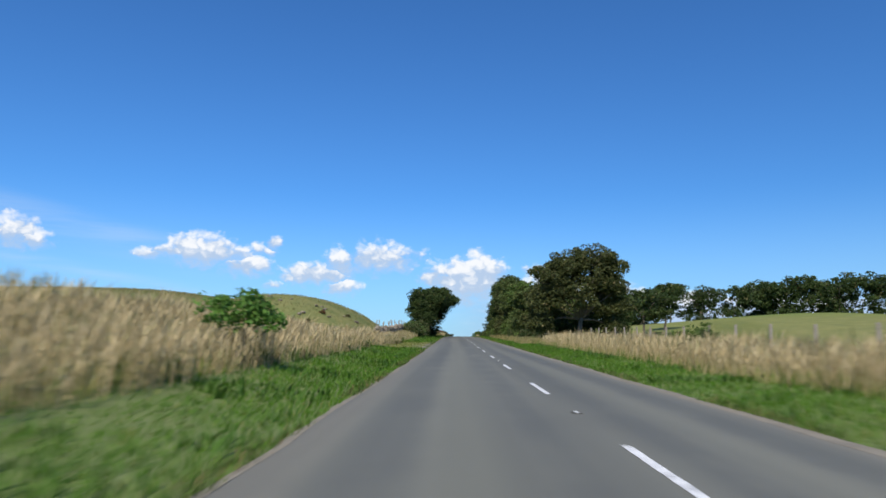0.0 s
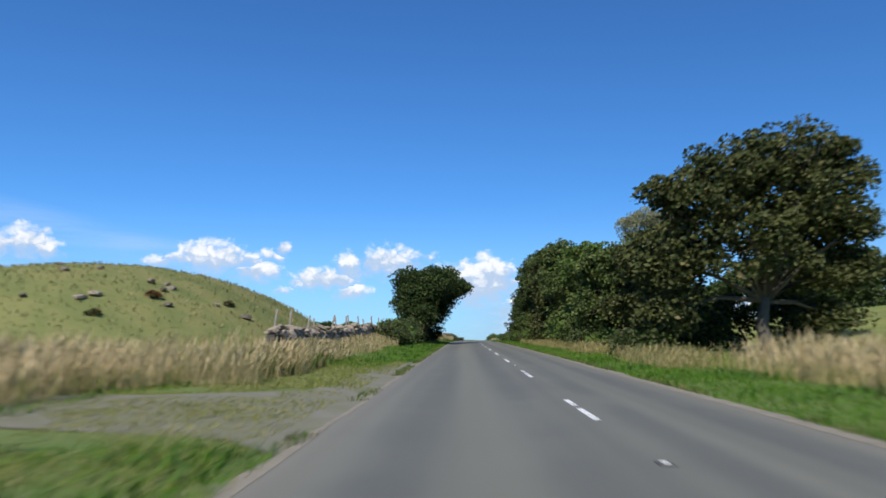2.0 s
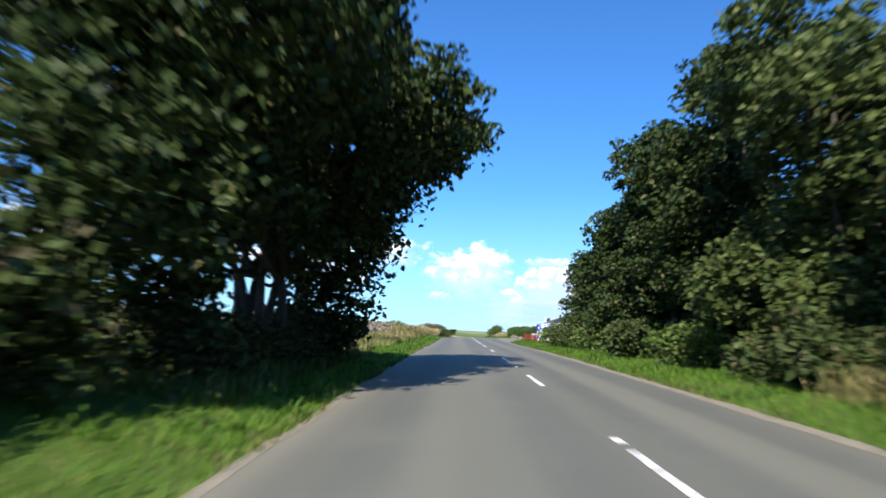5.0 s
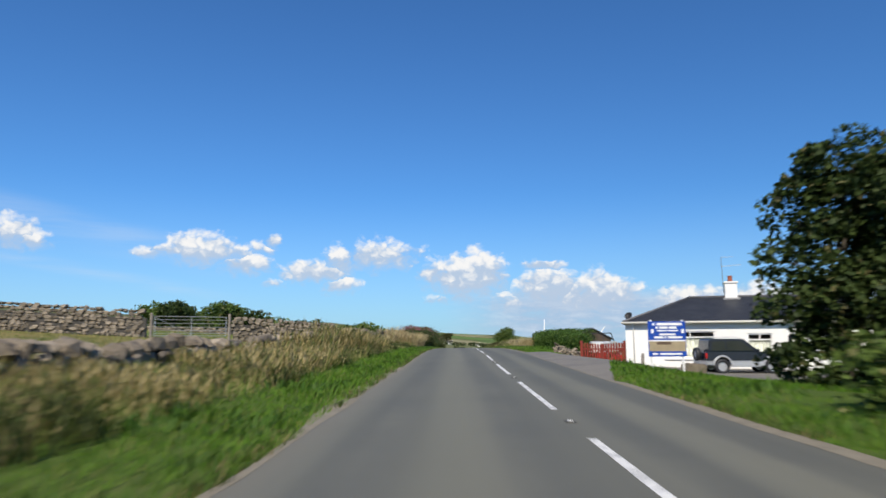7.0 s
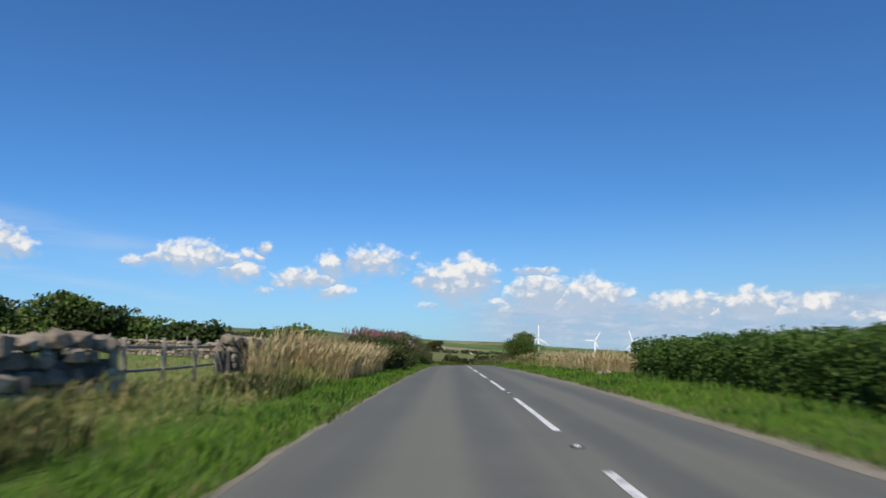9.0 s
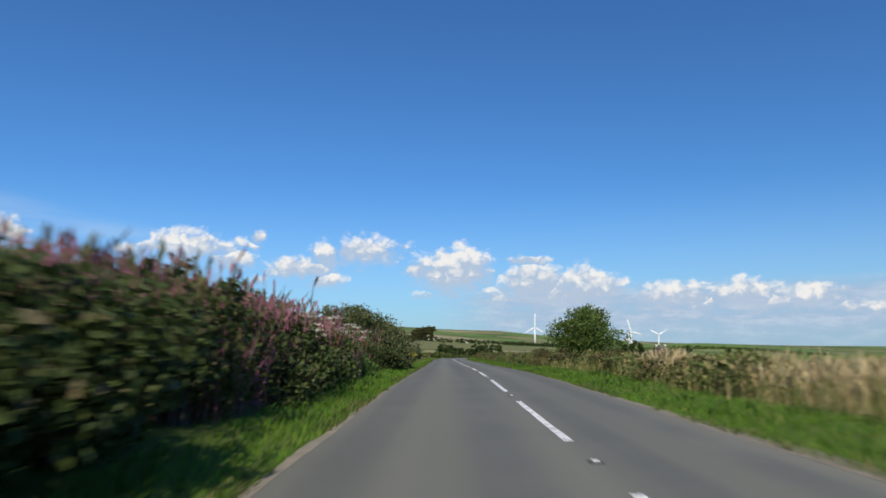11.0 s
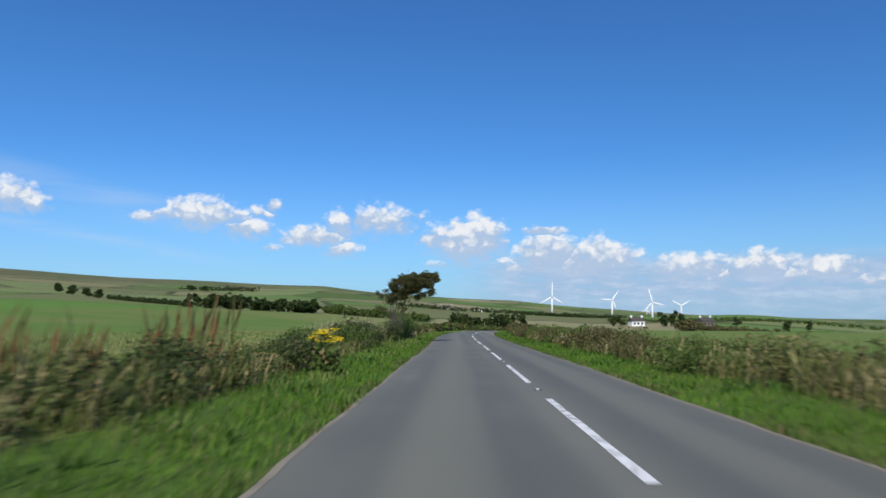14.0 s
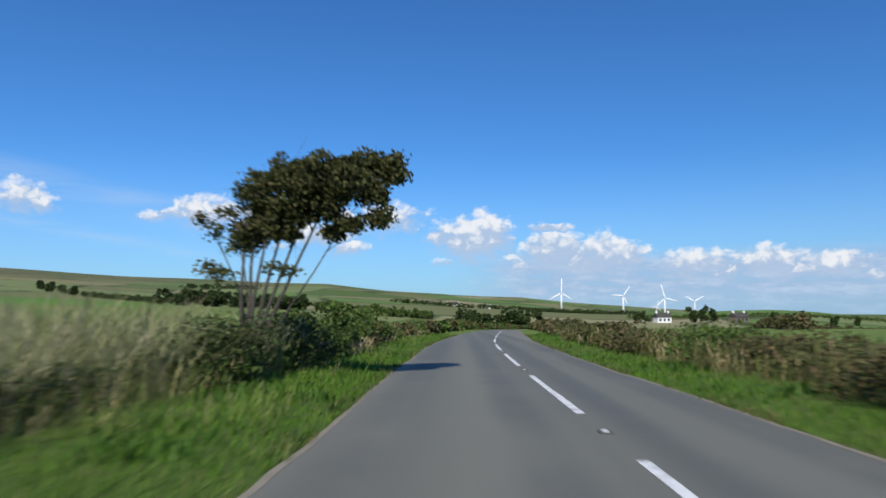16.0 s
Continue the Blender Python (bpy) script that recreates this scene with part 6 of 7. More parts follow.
    box(bm, 13.92, 169.95, 6.52, 14.88, 171.0, 6.63, 0.01)
    add("flashing", bm, matte("lead_flashing", (0.34, 0.34, 0.34), (0.25, 0.25, 0.25), 3.0, 0.6))
    bm = bmesh.new()
    tube(bm, [(14.4, 170.5, 7.62), (14.4, 170.5, 7.76), (14.4, 170.5, 7.96), (14.4, 170.5, 8.0)], [0.17, 0.14, 0.13, 0.15], 12)
    add("chimney_pot", bm, POT, "red clay chimney pot", True)
    bm = bmesh.new()
    tube(bm, [(13.97, 170.1, 6.95), (13.92, 170.05, 9.15)], [0.02, 0.016], 6)
    tube(bm, [(13.92, 170.05, 8.55), (15.0, 170.0, 8.62)], [0.012, 0.012], 5)
    tube(bm, [(13.92, 170.05, 9.1), (14.6, 170.0, 9.12)], [0.012, 0.012], 5)
    for k in range(7):
        c = Vector((14.1 + 0.14 * k, 170.04, 8.56 + 0.009 * k))
        tube(bm, [c + Vector((0, 0.26, 0)), c - Vector((0, 0.26, 0))], [0.007, 0.007], 4)
    add("aerial", bm, ALU, "thin television aerial on a pole")
    # satellite dish on its bracket
    bm = bmesh.new()
    bmesh.ops.create_uvsphere(bm, u_segments=20, v_segments=14, radius=0.30)
    bmesh.ops.delete(bm, geom=[q for q in bm.verts if q.co.z > -0.165], context="VERTS")
    bmesh.ops.solidify(bm, geom=bm.faces[:], thickness=0.012)
    bmesh.ops.transform(bm, matrix=pose(8.45, 167.4, 5.55, 62, 0, -20) @ pose(0, 0, 0.20), verts=bm.verts)
    tube(bm, [(8.45, 167.6, 5.1), (8.45, 167.58, 5.6)], [0.025, 0.025], 6)
    tube(bm, [(8.45, 167.45, 5.5), (8.3, 167.0, 5.62)], [0.012, 0.012], 5)
    add("satellite_dish", bm, DARK, "grey satellite dish above the gutter", True)
    # wall lamp
    bm = bmesh.new()
    box(bm, 16.75, 166.28, 4.0, 16.93, 166.4, 4.1, 0.01)
    tube(bm, [(16.84, 166.25, 3.95), (16.84, 166.25, 4.3), (16.84, 166.25, 4.42)], [0.06, 0.09, 0.02], 8)
    add("wall_lamp", bm, DARK, "black wall lantern")
    tagged(root, "white rendered bungalow with a dark slate hipped roof", "house")


def picket_gate():
    """Red picket gate and fence between the wall stub and the house."""
    x0, x1 = 0.0, 2.65
    root = empty("picket_gate", 6.08, 168.3, zland(6.9, 167.8) - 0.02, -36.0)
    n = 16
    for k in range(n):
        bm = bmesh.new()
        x = 0.08 + (x1 - x0 - 0.16) * k / (n - 1)
        top = 1.12 + 0.12 * abs(math.cos(math.pi * k / (n - 1)))
        w = 0.05
        vs = [(-w, 0.08), (w, 0.08), (w, top - 0.04), (0, top), (-w, top - 0.04)]
        f = bm.faces.new([bm.verts.new((x + a, -0.012, b)) for a, b in vs])
        ex = bmesh.ops.extrude_face_region(bm, geom=[f])
        bmesh.ops.translate(bm, vec=(0, 0.024, 0), verts=[q for q in ex["geom"] if isinstance(q, bmesh.types.BMVert)])
        part("slat", bm, REDPAINT, root)
    for h in (0.22, 0.85):
        bm = bmesh.new()
        box(bm, 0, 0.014, h - 0.045, x1 - x0, 0.055, h + 0.045, 0.006)
        part("rail", bm, REDPAINT, root)
    for a, b in (((0.1, 0.26), (1.28, 0.82)), ((1.37, 0.82), (2.55, 0.26))):
        bm = bmesh.new()
        tube(bm, [(a[0], 0.075, a[1]), (b[0], 0.075, b[1])], [0.035, 0.035], 4)
        part("brace", bm, REDPAINT, root)
    for x in (-0.03, 1.32, x1 - x0 + 0.03):
        bm = bmesh.new()
        box(bm, x - 0.07, 0.06, -0.2, x + 0.07, 0.2, 1.16 if 0.5 < x < 2 else 1.34, 0.012)
        part("gate_post", bm, REDPAINT, root)
    tagged(root, "red-brown painted picket gate, shut, beside the house", "gate")


def wheel(parent, x, y, z, r, w, spare=False):
    hub = empty("wheel", x, y, z)
    hub.parent = parent
    turn = pose(0, 0, 0, 90, 0, 0) if not spare else pose(0, 0, 0, 0, 90, 0)
    bm = bmesh.new()
    seg = 28
    prof = [(r * 0.62, -w / 2), (r * 0.93, -w / 2), (r, -w * 0.33), (r, w * 0.33), (r * 0.93, w / 2), (r * 0.62, w / 2)]
    rings = [[bm.verts.new((q * math.cos(t), q * math.sin(t), h)) for q, h in prof] for t in (2 * math.pi * k / seg for k in range(seg))]
    for k in range(seg):
        a, b = rings[k], rings[(k + 1) % seg]
        for j in range(len(prof)):
            bm.faces.new((a[j], a[(j + 1) % len(prof)], b[(j + 1) % len(prof)], b[j]))
    bmesh.ops.transform(bm, matrix=turn, verts=bm.verts)
    part("tyre", bm, DARK, hub, "", True)
    bm = bmesh.new()
    bmesh.ops.create_cone(bm, cap_ends=True, segments=20, radius1=r * 0.64, radius2=r * 0.64, depth=w * 0.5)
    for k in range(6):
        t = 2 * math.pi * k / 6
        bmesh.ops.create_cone(bm, cap_ends=True, segments=8, radius1=r * 0.12, radius2=r * 0.10, depth=w * 0.75, matrix=Matrix.Translation((r * 0.36 * math.cos(t), r * 0.36 * math.sin(t), 0)))
    bmesh.ops.create_cone(bm, cap_ends=True, segments=12, radius1=r * 0.16, radius2=r * 0.16, depth=w * 0.85)
    bmesh.ops.transform(bm, matrix=turn, verts=bm.verts)
    part("rim", bm, SILVER, hub)
    return hub


SILVER = matte("silver_paint", (0.55, 0.56, 0.57), (0.48, 0.49, 0.50), 1.0, 0.35, metal=0.4)
NAVY = matte("dark_blue_car_paint", (0.018, 0.022, 0.032), (0.024, 0.028, 0.040), 1.0, 0.22, spec=0.6)
TINT = matte("tinted_glass", (0.02, 0.024, 0.026), (0.03, 0.034, 0.036), 1.0, 0.05, spec=0.8)
REDLENS = matte("red_lens", (0.5, 0.02, 0.02), (0.4, 0.015, 0.015), 4.0, 0.2)
CLEARLENS = matte("clear_lens", (0.7, 0.72, 0.74), (0.6, 0.62, 0.64), 4.0, 0.1)


def slab(bm, outline, y0, y1, bevel=0.0):
    """A side view (x, z) pushed through from y0 to y1."""
    f = bm.faces.new([bm.verts.new((x, y0, z)) for x, z in outline])
    ex = bmesh.ops.extrude_face_region(bm, geom=[f])
    vs = [q for q in ex["geom"] if isinstance(q, bmesh.types.BMVert)]
    bmesh.ops.translate(bm, vec=(0, y1 - y0, 0), verts=vs)
    if bevel:
        caps = [e for e in bm.edges if abs(e.verts[0].co.y - e.verts[1].co.y) < 1e-5]
        bmesh.ops.bevel(bm, geom=caps, offset=bevel, segments=2, affect="EDGES")


def build_suv():
    x, y = 10.65, 161.2
    z = min(zland(10.9, y), zland(14.4, y)) + 0.0
    root = empty("estate_car", x, y, z, 0)
    W = 1.74
    h = W / 2
    bm = bmesh.new()
    slab(bm, [(0.05, 0.62), (0.03, 1.0), (0.10, 1.06), (2.62, 1.06), (2.75, 1.08), (3.85, 0.98), (4.02, 0.88), (4.05, 0.62), (3.62, 0.62), (3.55, 0.72), (3.35, 0.80), (3.05, 0.80), (2.85, 0.72), (2.78, 0.60), (1.18, 0.60), (1.10, 0.72), (0.92, 0.80), (0.64, 0.80), (0.44, 0.72), (0.38, 0.62)], -h, h, 0.04)
    part("body", bm, NAVY, root, "dark blue painted upper body", False)
    bm = bmesh.new()
    slab(bm, [(-0.02, 0.42), (-0.02, 0.63), (0.36, 0.63), (0.40, 0.45)], -h - 0.015, h + 0.015, 0.02)
    slab(bm, [(1.16, 0.34), (1.20, 0.64), (2.76, 0.64), (2.80, 0.34)], -h - 0.015, h + 0.015, 0.02)
    slab(bm, [(3.60, 0.40), (3.64, 0.64), (4.12, 0.64), (4.10, 0.36)], -h - 0.015, h + 0.015, 0.02)
    part("side_cladding", bm, SILVER, root, "silver lower cladding and bumpers")
    for xc in (0.78, 3.20):
        bm = bmesh.new()
        for s in (-1, 1):
            pts = [(xc + 0.44 * math.cos(t), s * (h + 0.005), 0.42 + 0.44 * math.sin(t)) for t in (math.pi * k / 10 for k in range(11))]
            tube(bm, pts, [0.05] * 11, 6)
        part("wheel_arch", bm, SILVER, root, "silver wheel arch")
    bm = bmesh.new()
    slab(bm, [(0.14, 1.062), (0.22, 1.62), (0.34, 1.70), (1.80, 1.70), (1.95, 1.66), (2.62, 1.062)], -h + 0.13, h - 0.13, 0.05)
    part("cabin", bm, NAVY, root)
    for outline in ([(0.30, 1.12), (0.36, 1.56), (0.98, 1.58), (0.98, 1.12)], [(1.06, 1.12), (1.06, 1.58), (1.76, 1.58), (2.36, 1.12)]):
        for s in (-1, 1):
            bm = bmesh.new()
            slab(bm, outline, s * (h - 0.118), s * (h - 0.134))
            part("side_window", bm, TINT, root)
    bm = bmesh.new()
    f = bm.faces.new([bm.verts.new(v) for v in ((2.66, -h + 0.22, 1.08), (2.66, h - 0.22, 1.08), (2.03, h - 0.26, 1.62), (2.03, -h + 0.26, 1.62))])
    bmesh.ops.solidify(bm, geom=[f], thickness=0.02)
    part("windscreen", bm, TINT, root)
    for s in (-1, 1):
        bm = bmesh.new()
        tube(bm, [(0.35, s * 0.58, 1.735), (0.45, s * 0.58, 1.77), (1.6, s * 0.58, 1.77), (1.7, s * 0.58, 1.735)], [0.016] * 4, 6)
        part("roof_rail", bm, SILVER, root)
        bm = bmesh.new()
        box(bm, -0.01, s * 0.80 - 0.06, 0.75, 0.06, s * 0.80 + 0.06, 1.02, 0.01)
        part("tail_light", bm, REDLENS, root)
        bm = bmesh.new()
        box(bm, 3.98, s * 0.66 - 0.13, 0.70, 4.07, s * 0.66 + 0.13, 0.86, 0.02)
        part("headlight", bm, CLEARLENS, root)
        bm = bmesh.new()
        box(bm, 2.42, s * (h + 0.10) - 0.08, 1.08, 2.52, s * (h + 0.10) + 0.08, 1.20, 0.02)
        part("wing_mirror", bm, NAVY, root)
        for xc in (0.78, 3.20):
            wheel(root, xc, s * (h - 0.12), 0.36, 0.36, 0.22)
    wheel(root, -0.12, 0.1, 0.95, 0.33, 0.2, True)
    tagged(root, "dark blue and silver off-road estate car parked by the house", "car")


def build_sign():
    BLUE = matte("blue_sign", (0.012, 0.075, 0.42), (0.014, 0.062, 0.36), 2.0, 0.4)
    WHITE = matte("white_sign_paint", (0.82, 0.83, 0.85), (0.76, 0.77, 0.8), 2.0, 0.5)
    x0, x1, z0, z1, y = 5.7, 7.12, 3.47, 4.78, 152.6
    root = empty("sign_board", x0, y, zland(6.4, y))
    inv = pose(-x0, -y, -zland(6.4, y))

    def add(name, bm, mat, label=""):
        bmesh.ops.transform(bm, matrix=inv, verts=bm.verts)
        return part(name, bm, mat, root, label)

    bm = bmesh.new()
    box(bm, x0, y, z0, x1, y + 0.02, z1, 0.004)
    add("panel", bm, BLUE, "blue painted panel")
    W, Hh = x1 - x0, z1 - z0

    def bar(u0, v0, u1, v1, mat, name, lift=0.006):
        bm = bmesh.new()
        box(bm, x0 + u0 * W, y - lift, z0 + v0 * Hh, x0 + u1 * W, y - 0.002, z0 + v1 * Hh)
        add(name, bm, mat)

    for u0, v0, u1, v1 in ((0.12, 0.885, 0.18, 0.955), (0.24, 0.885, 0.90, 0.96), (0.2, 0.79, 0.27, 0.855), (0.30, 0.79, 0.52, 0.855), (0.56, 0.79, 0.76, 0.855),
                           (0.24, 0.715, 0.50, 0.755), (0.53, 0.715, 0.80, 0.755), (0.3, 0.60, 0.72, 0.655), (0.16, 0.515, 0.40, 0.575), (0.44, 0.515, 0.48, 0.575), (0.52, 0.515, 0.90, 0.575), (0.10, 0.05, 0.24, 0.10), (0.30, 0.05, 0.88, 0.10)):
        bar(u0, v0, u1, v1, WHITE, "lettering_bar")
    for u in (0.08, 0.88):
        bar(u, 0.66, u + 0.07, 0.78, WHITE, "emblem")
    bar(0.02, 0.15, 0.98, 0.43, matte("printed_sand", (0.42, 0.34, 0.22), (0.30, 0.25, 0.17), 3.0, 0.5), "picture")
    bar(0.22, 0.34, 0.60, 0.42, matte("printed_brown", (0.10, 0.07, 0.05), (0.16, 0.11, 0.08), 3.0, 0.5), "picture_band", 0.010)
    bar(0.02, 0.43, 0.98, 0.47, WHITE, "picture_edge", 0.010)
    for x in (x0 + 0.12, x1 - 0.12):
        bm = bmesh.new()
        box(bm, x - 0.035, y + 0.022, zland(x, y) - 0.3, x + 0.035, y + 0.09, z1 + 0.06, 0.006)
        add("leg", bm, WHITE, "white timber leg")
    tagged(root, "blue and white roadside sign board on two white legs", "sign")


def build_yard():
    # drive from the road to the house
    us, vs = np.linspace(0, 1, 40), np.linspace(0, 1, 24)
    g = np.empty((40, 24, 3))
    for i, u in enumerate(us):
        x = 2.36 + u ** 1.5 * 14.0
        y0, y1 = float(drive_start(x)), min(float(drive_end(x)), 166.25 if x > 8.3 else 1e9)
        for j, v in enumerate(vs):
            g[i, j] = (x, y0 + (y1 - y0) * v, 0)
    g[:, :, 2] = land(g[:, :, 0], g[:, :, 1]) + 0.03
    g[0, :, 2] = road_z(g[0, :, 1]) - 0.014
    tagged(sheet("driveway", g[:, ::-1], matte("drive_tarmac", (0.225, 0.205, 0.175), (0.155, 0.145, 0.13), 0.8, 0.9, 0.4, 30.0)), "pale worn tarmac drive up to the house", "driveway", kind="structure")
    stone_wall("stone_wall", [(4.85, 170.3), (5.3, 169.4), (5.95, 168.5)], 0.62, "short tumbled stub of grey stone wall by the gate", 12, 0.2, 0.5, ruin=0.5, tumble=38)
    # loose stone block and marker post on the lawn
    bm = bmesh.new()
    box(bm, -0.45, -0.3, -0.1, 0.45, 0.3, 0.42, 0.06)
    b = part("stone_block", bm, STONE)
    b.matrix_world = pose(8.3, 155.4, zland(8.3, 155.4), 2, 3, 20)
    tagged(b, "squared grey stone block on the lawn", "stone block")
    fence_post(7.0, 158.3, 0.55, 0, 3, None, "short grey marker post on the lawn", 0.07)
    # low shed behind the hedge
    sx, sy, sz = 8.75, 179.0, zland(8.75, 179.0)
    shed = empty("garden_shed", sx, sy, sz)
    boards = matte("dark_shed_boards", (0.10, 0.075, 0.055), (0.065, 0.05, 0.04), 3.0, 0.85, 0.4, 25.0)
    eave, top = 4.25 - sz, 5.0 - sz
    for k in range(9):
        bm = bmesh.new()
        x = -1.2 + 0.3 * k
        slab(bm, [(x - 0.145, -0.1), (x + 0.145, -0.1), (x + 0.145, eave + (top - eave) * max(0.0, 1 - abs(x + 0.145) / 1.4)), (x - 0.145, eave + (top - eave) * max(0.0, 1 - abs(x - 0.145) / 1.4))], -1.0, -0.96)
        part("board", bm, boards, shed)
    bm = bmesh.new()
    slab(bm, [(-1.3, -0.1), (1.3, -0.1), (1.3, eave - 0.02), (-1.3, eave - 0.02)], -0.95, 1.5)
    part("wall", bm, boards, shed)
    for s in (-1, 1):
        bm = bmesh.new()
        slab(bm, [(0, top), (s * 1.5, eave - 0.06), (s * 1.5, eave), (0, top + 0.06)], -1.15, 1.7)
        part("roof", bm, matte("roofing_felt", (0.05, 0.047, 0.045), (0.035, 0.033, 0.032), 4.0, 0.9, 0.4), shed, "dark felt roof slope")
    tagged(shed, "low dark timber shed with a felt roof behind the hedge", "shed")
    tree("garden_tree", 19.9, 190.0, [(-0.5, 0, 1.3, 0.8, 0.9, 0.5), (0.6, 0, 1.6, 1.1, 1.0, 0.7), (0.1, 0.3, 2.3, 0.9, 0.9, 0.5), (1.3, 0, 2.6, 1.2, 1.0, 0.6), (2.3, 0, 1.9, 1.3, 1.1, 0.9)], SHADESYCAMORE, "dark loose-leaved garden tree behind the house", trunk_h=1.0, trunk_r=0.09, seed=301, per=26, leaf=0.13, dense=6)
    # white pickup in the yard behind the gate
    z = zland(8.0, 172)
    root = empty("pickup_truck", 7.5, 172.1, z - 0.08, 56.0)
    WH = matte("white_car_paint", (0.78, 0.79, 0.80), (0.72, 0.73, 0.74), 1.0, 0.3)
    bm = bmesh.new()
    slab(bm, [(0, 0.5), (0, 1.15), (0.9, 1.18), (1.0, 1.22), (2.4, 1.22), (2.5, 1.15), (3.6, 1.1), (3.7, 0.5)], -0.8, 0.8, 0.04)
    part("body", bm, WH, root)
    bm = bmesh.new()
    for a, b in (((0.2, -0.7, 1.2), (0.35, -0.65, 1.75)), ((0.2, 0.7, 1.2), (0.35, 0.65, 1.75)), ((0.35, -0.65, 1.75), (0.35, 0.65, 1.75)), ((0.35, -0.65, 1.75), (1.7, -0.65, 1.78)), ((0.35, 0.65, 1.75), (1.7, 0.65, 1.78)), ((1.7, -0.65, 1.78), (2.1, -0.7, 1.2)), ((1.7, 0.65, 1.78), (2.1, 0.7, 1.2))):
        tube(bm, [a, b], [0.03, 0.03], 6)
    part("cab_frame", bm, DARK, root)
    for xc in (0.65, 3.0):
        for s in (-1, 1):
            wheel(root, xc, s * 0.72, 0.34, 0.34, 0.2)
    tagged(root, "white open-framed pickup parked behind the gate", "pickup")
    bm = bmesh.new()
    box(bm, 0, 0, 0, 0.55, 0.45, 0.55, 0.05)
    b = part("red_crate", bm, matte("red_plastic", (0.55, 0.03, 0.02), (0.45, 0.025, 0.02), 2.0, 0.4))
    b.matrix_world = pose(7.0, 168.35, zland(7.2, 168.5) + 0.1, 0, 0, -30)
    tagged(b, "red plastic crate behind the gate", "crate")
    copy_thing(b, pose(7.85, 167.9, zland(8.0, 168.0) + 0.1, 0, 0, -20))


build_walls()
field_gate()
build_house()
picket_gate()
build_suv()
build_sign()
build_yard()


# ---- road studs ----
def build_studs():
    base_mat = matte("stud_casting", (0.10, 0.098, 0.09), (0.06, 0.058, 0.055), 9.0, 0.7)
    lens = matte("stud_rubber", (0.75, 0.74, 0.72), (0.6, 0.6, 0.58), 9.0, 0.5)
    first = None
    for k in range(-3, 43):
        if k <= 14:
            if k % 2:
                continue
            y = 9 * k + 0.1
        elif k <= 22:
            y = 9 * k + 1.15
        else:
            y = 9 * k - 0.05
        m = pose(float(road_x(y)), y, float(road_z(y)) + 0.012)
        if first is None:
            first = empty("road_stud", 0, 0, 0)
            bm = bmesh.new()
            box(bm, -0.075, -0.10, -0.01, 0.075, 0.10, 0.014, 0.006)
            part("casting", bm, base_mat, first)
            bm = bmesh.new()
            box(bm, -0.035, -0.04, 0.010, 0.035, 0.04, 0.026, 0.006)
            part("reflector", bm, lens, first, "white rubber reflector")
            tagged(first, "iron road stud with a white reflector", "road stud", "road studs")
            first.matrix_world = m
        else:
            copy_thing(first, m)


build_studs()

# ---- far country ----
def far_wood(name, centre_points, height, radius, mat, label, seed, leaf=0.7, per=14, dense=1.6):
    leaf, per = leaf * 0.55, int(per * 1.5)
    """A distant wood or field hedge as one mass of foliage over the given line."""
    rng = np.random.default_rng(seed)
    blobs = []
    for (ax, ay), (bx, by) in zip(centre_points, centre_points[1:]):
        run = math.hypot(bx - ax, by - ay)
        k = max(2, int(run / (radius * 0.55)))
        for i in range(k):
            t = (i + rng.uniform(0, 1)) / k
            x, y = ax + (bx - ax) * t + rng.normal() * radius * 0.35, ay + (by - ay) * t + rng.normal() * radius * 0.35
            h = height * rng.uniform(0.65, 1.1)
            blobs.append((x, y, zland(x, y) + h * 0.5, radius * rng.uniform(0.7, 1.1), radius * rng.uniform(0.7, 1.1), h * 0.55))
    pts = clumps(blobs, per, leaf * 0.9, rng, 0.6, dense * 1.5 / radius if radius > 3 else dense * 0.7)
    ob = leaf_mesh(name, pts, leaf, mat, rng, 1.3)
    return tagged(ob, label, "wood", kind="stuff")


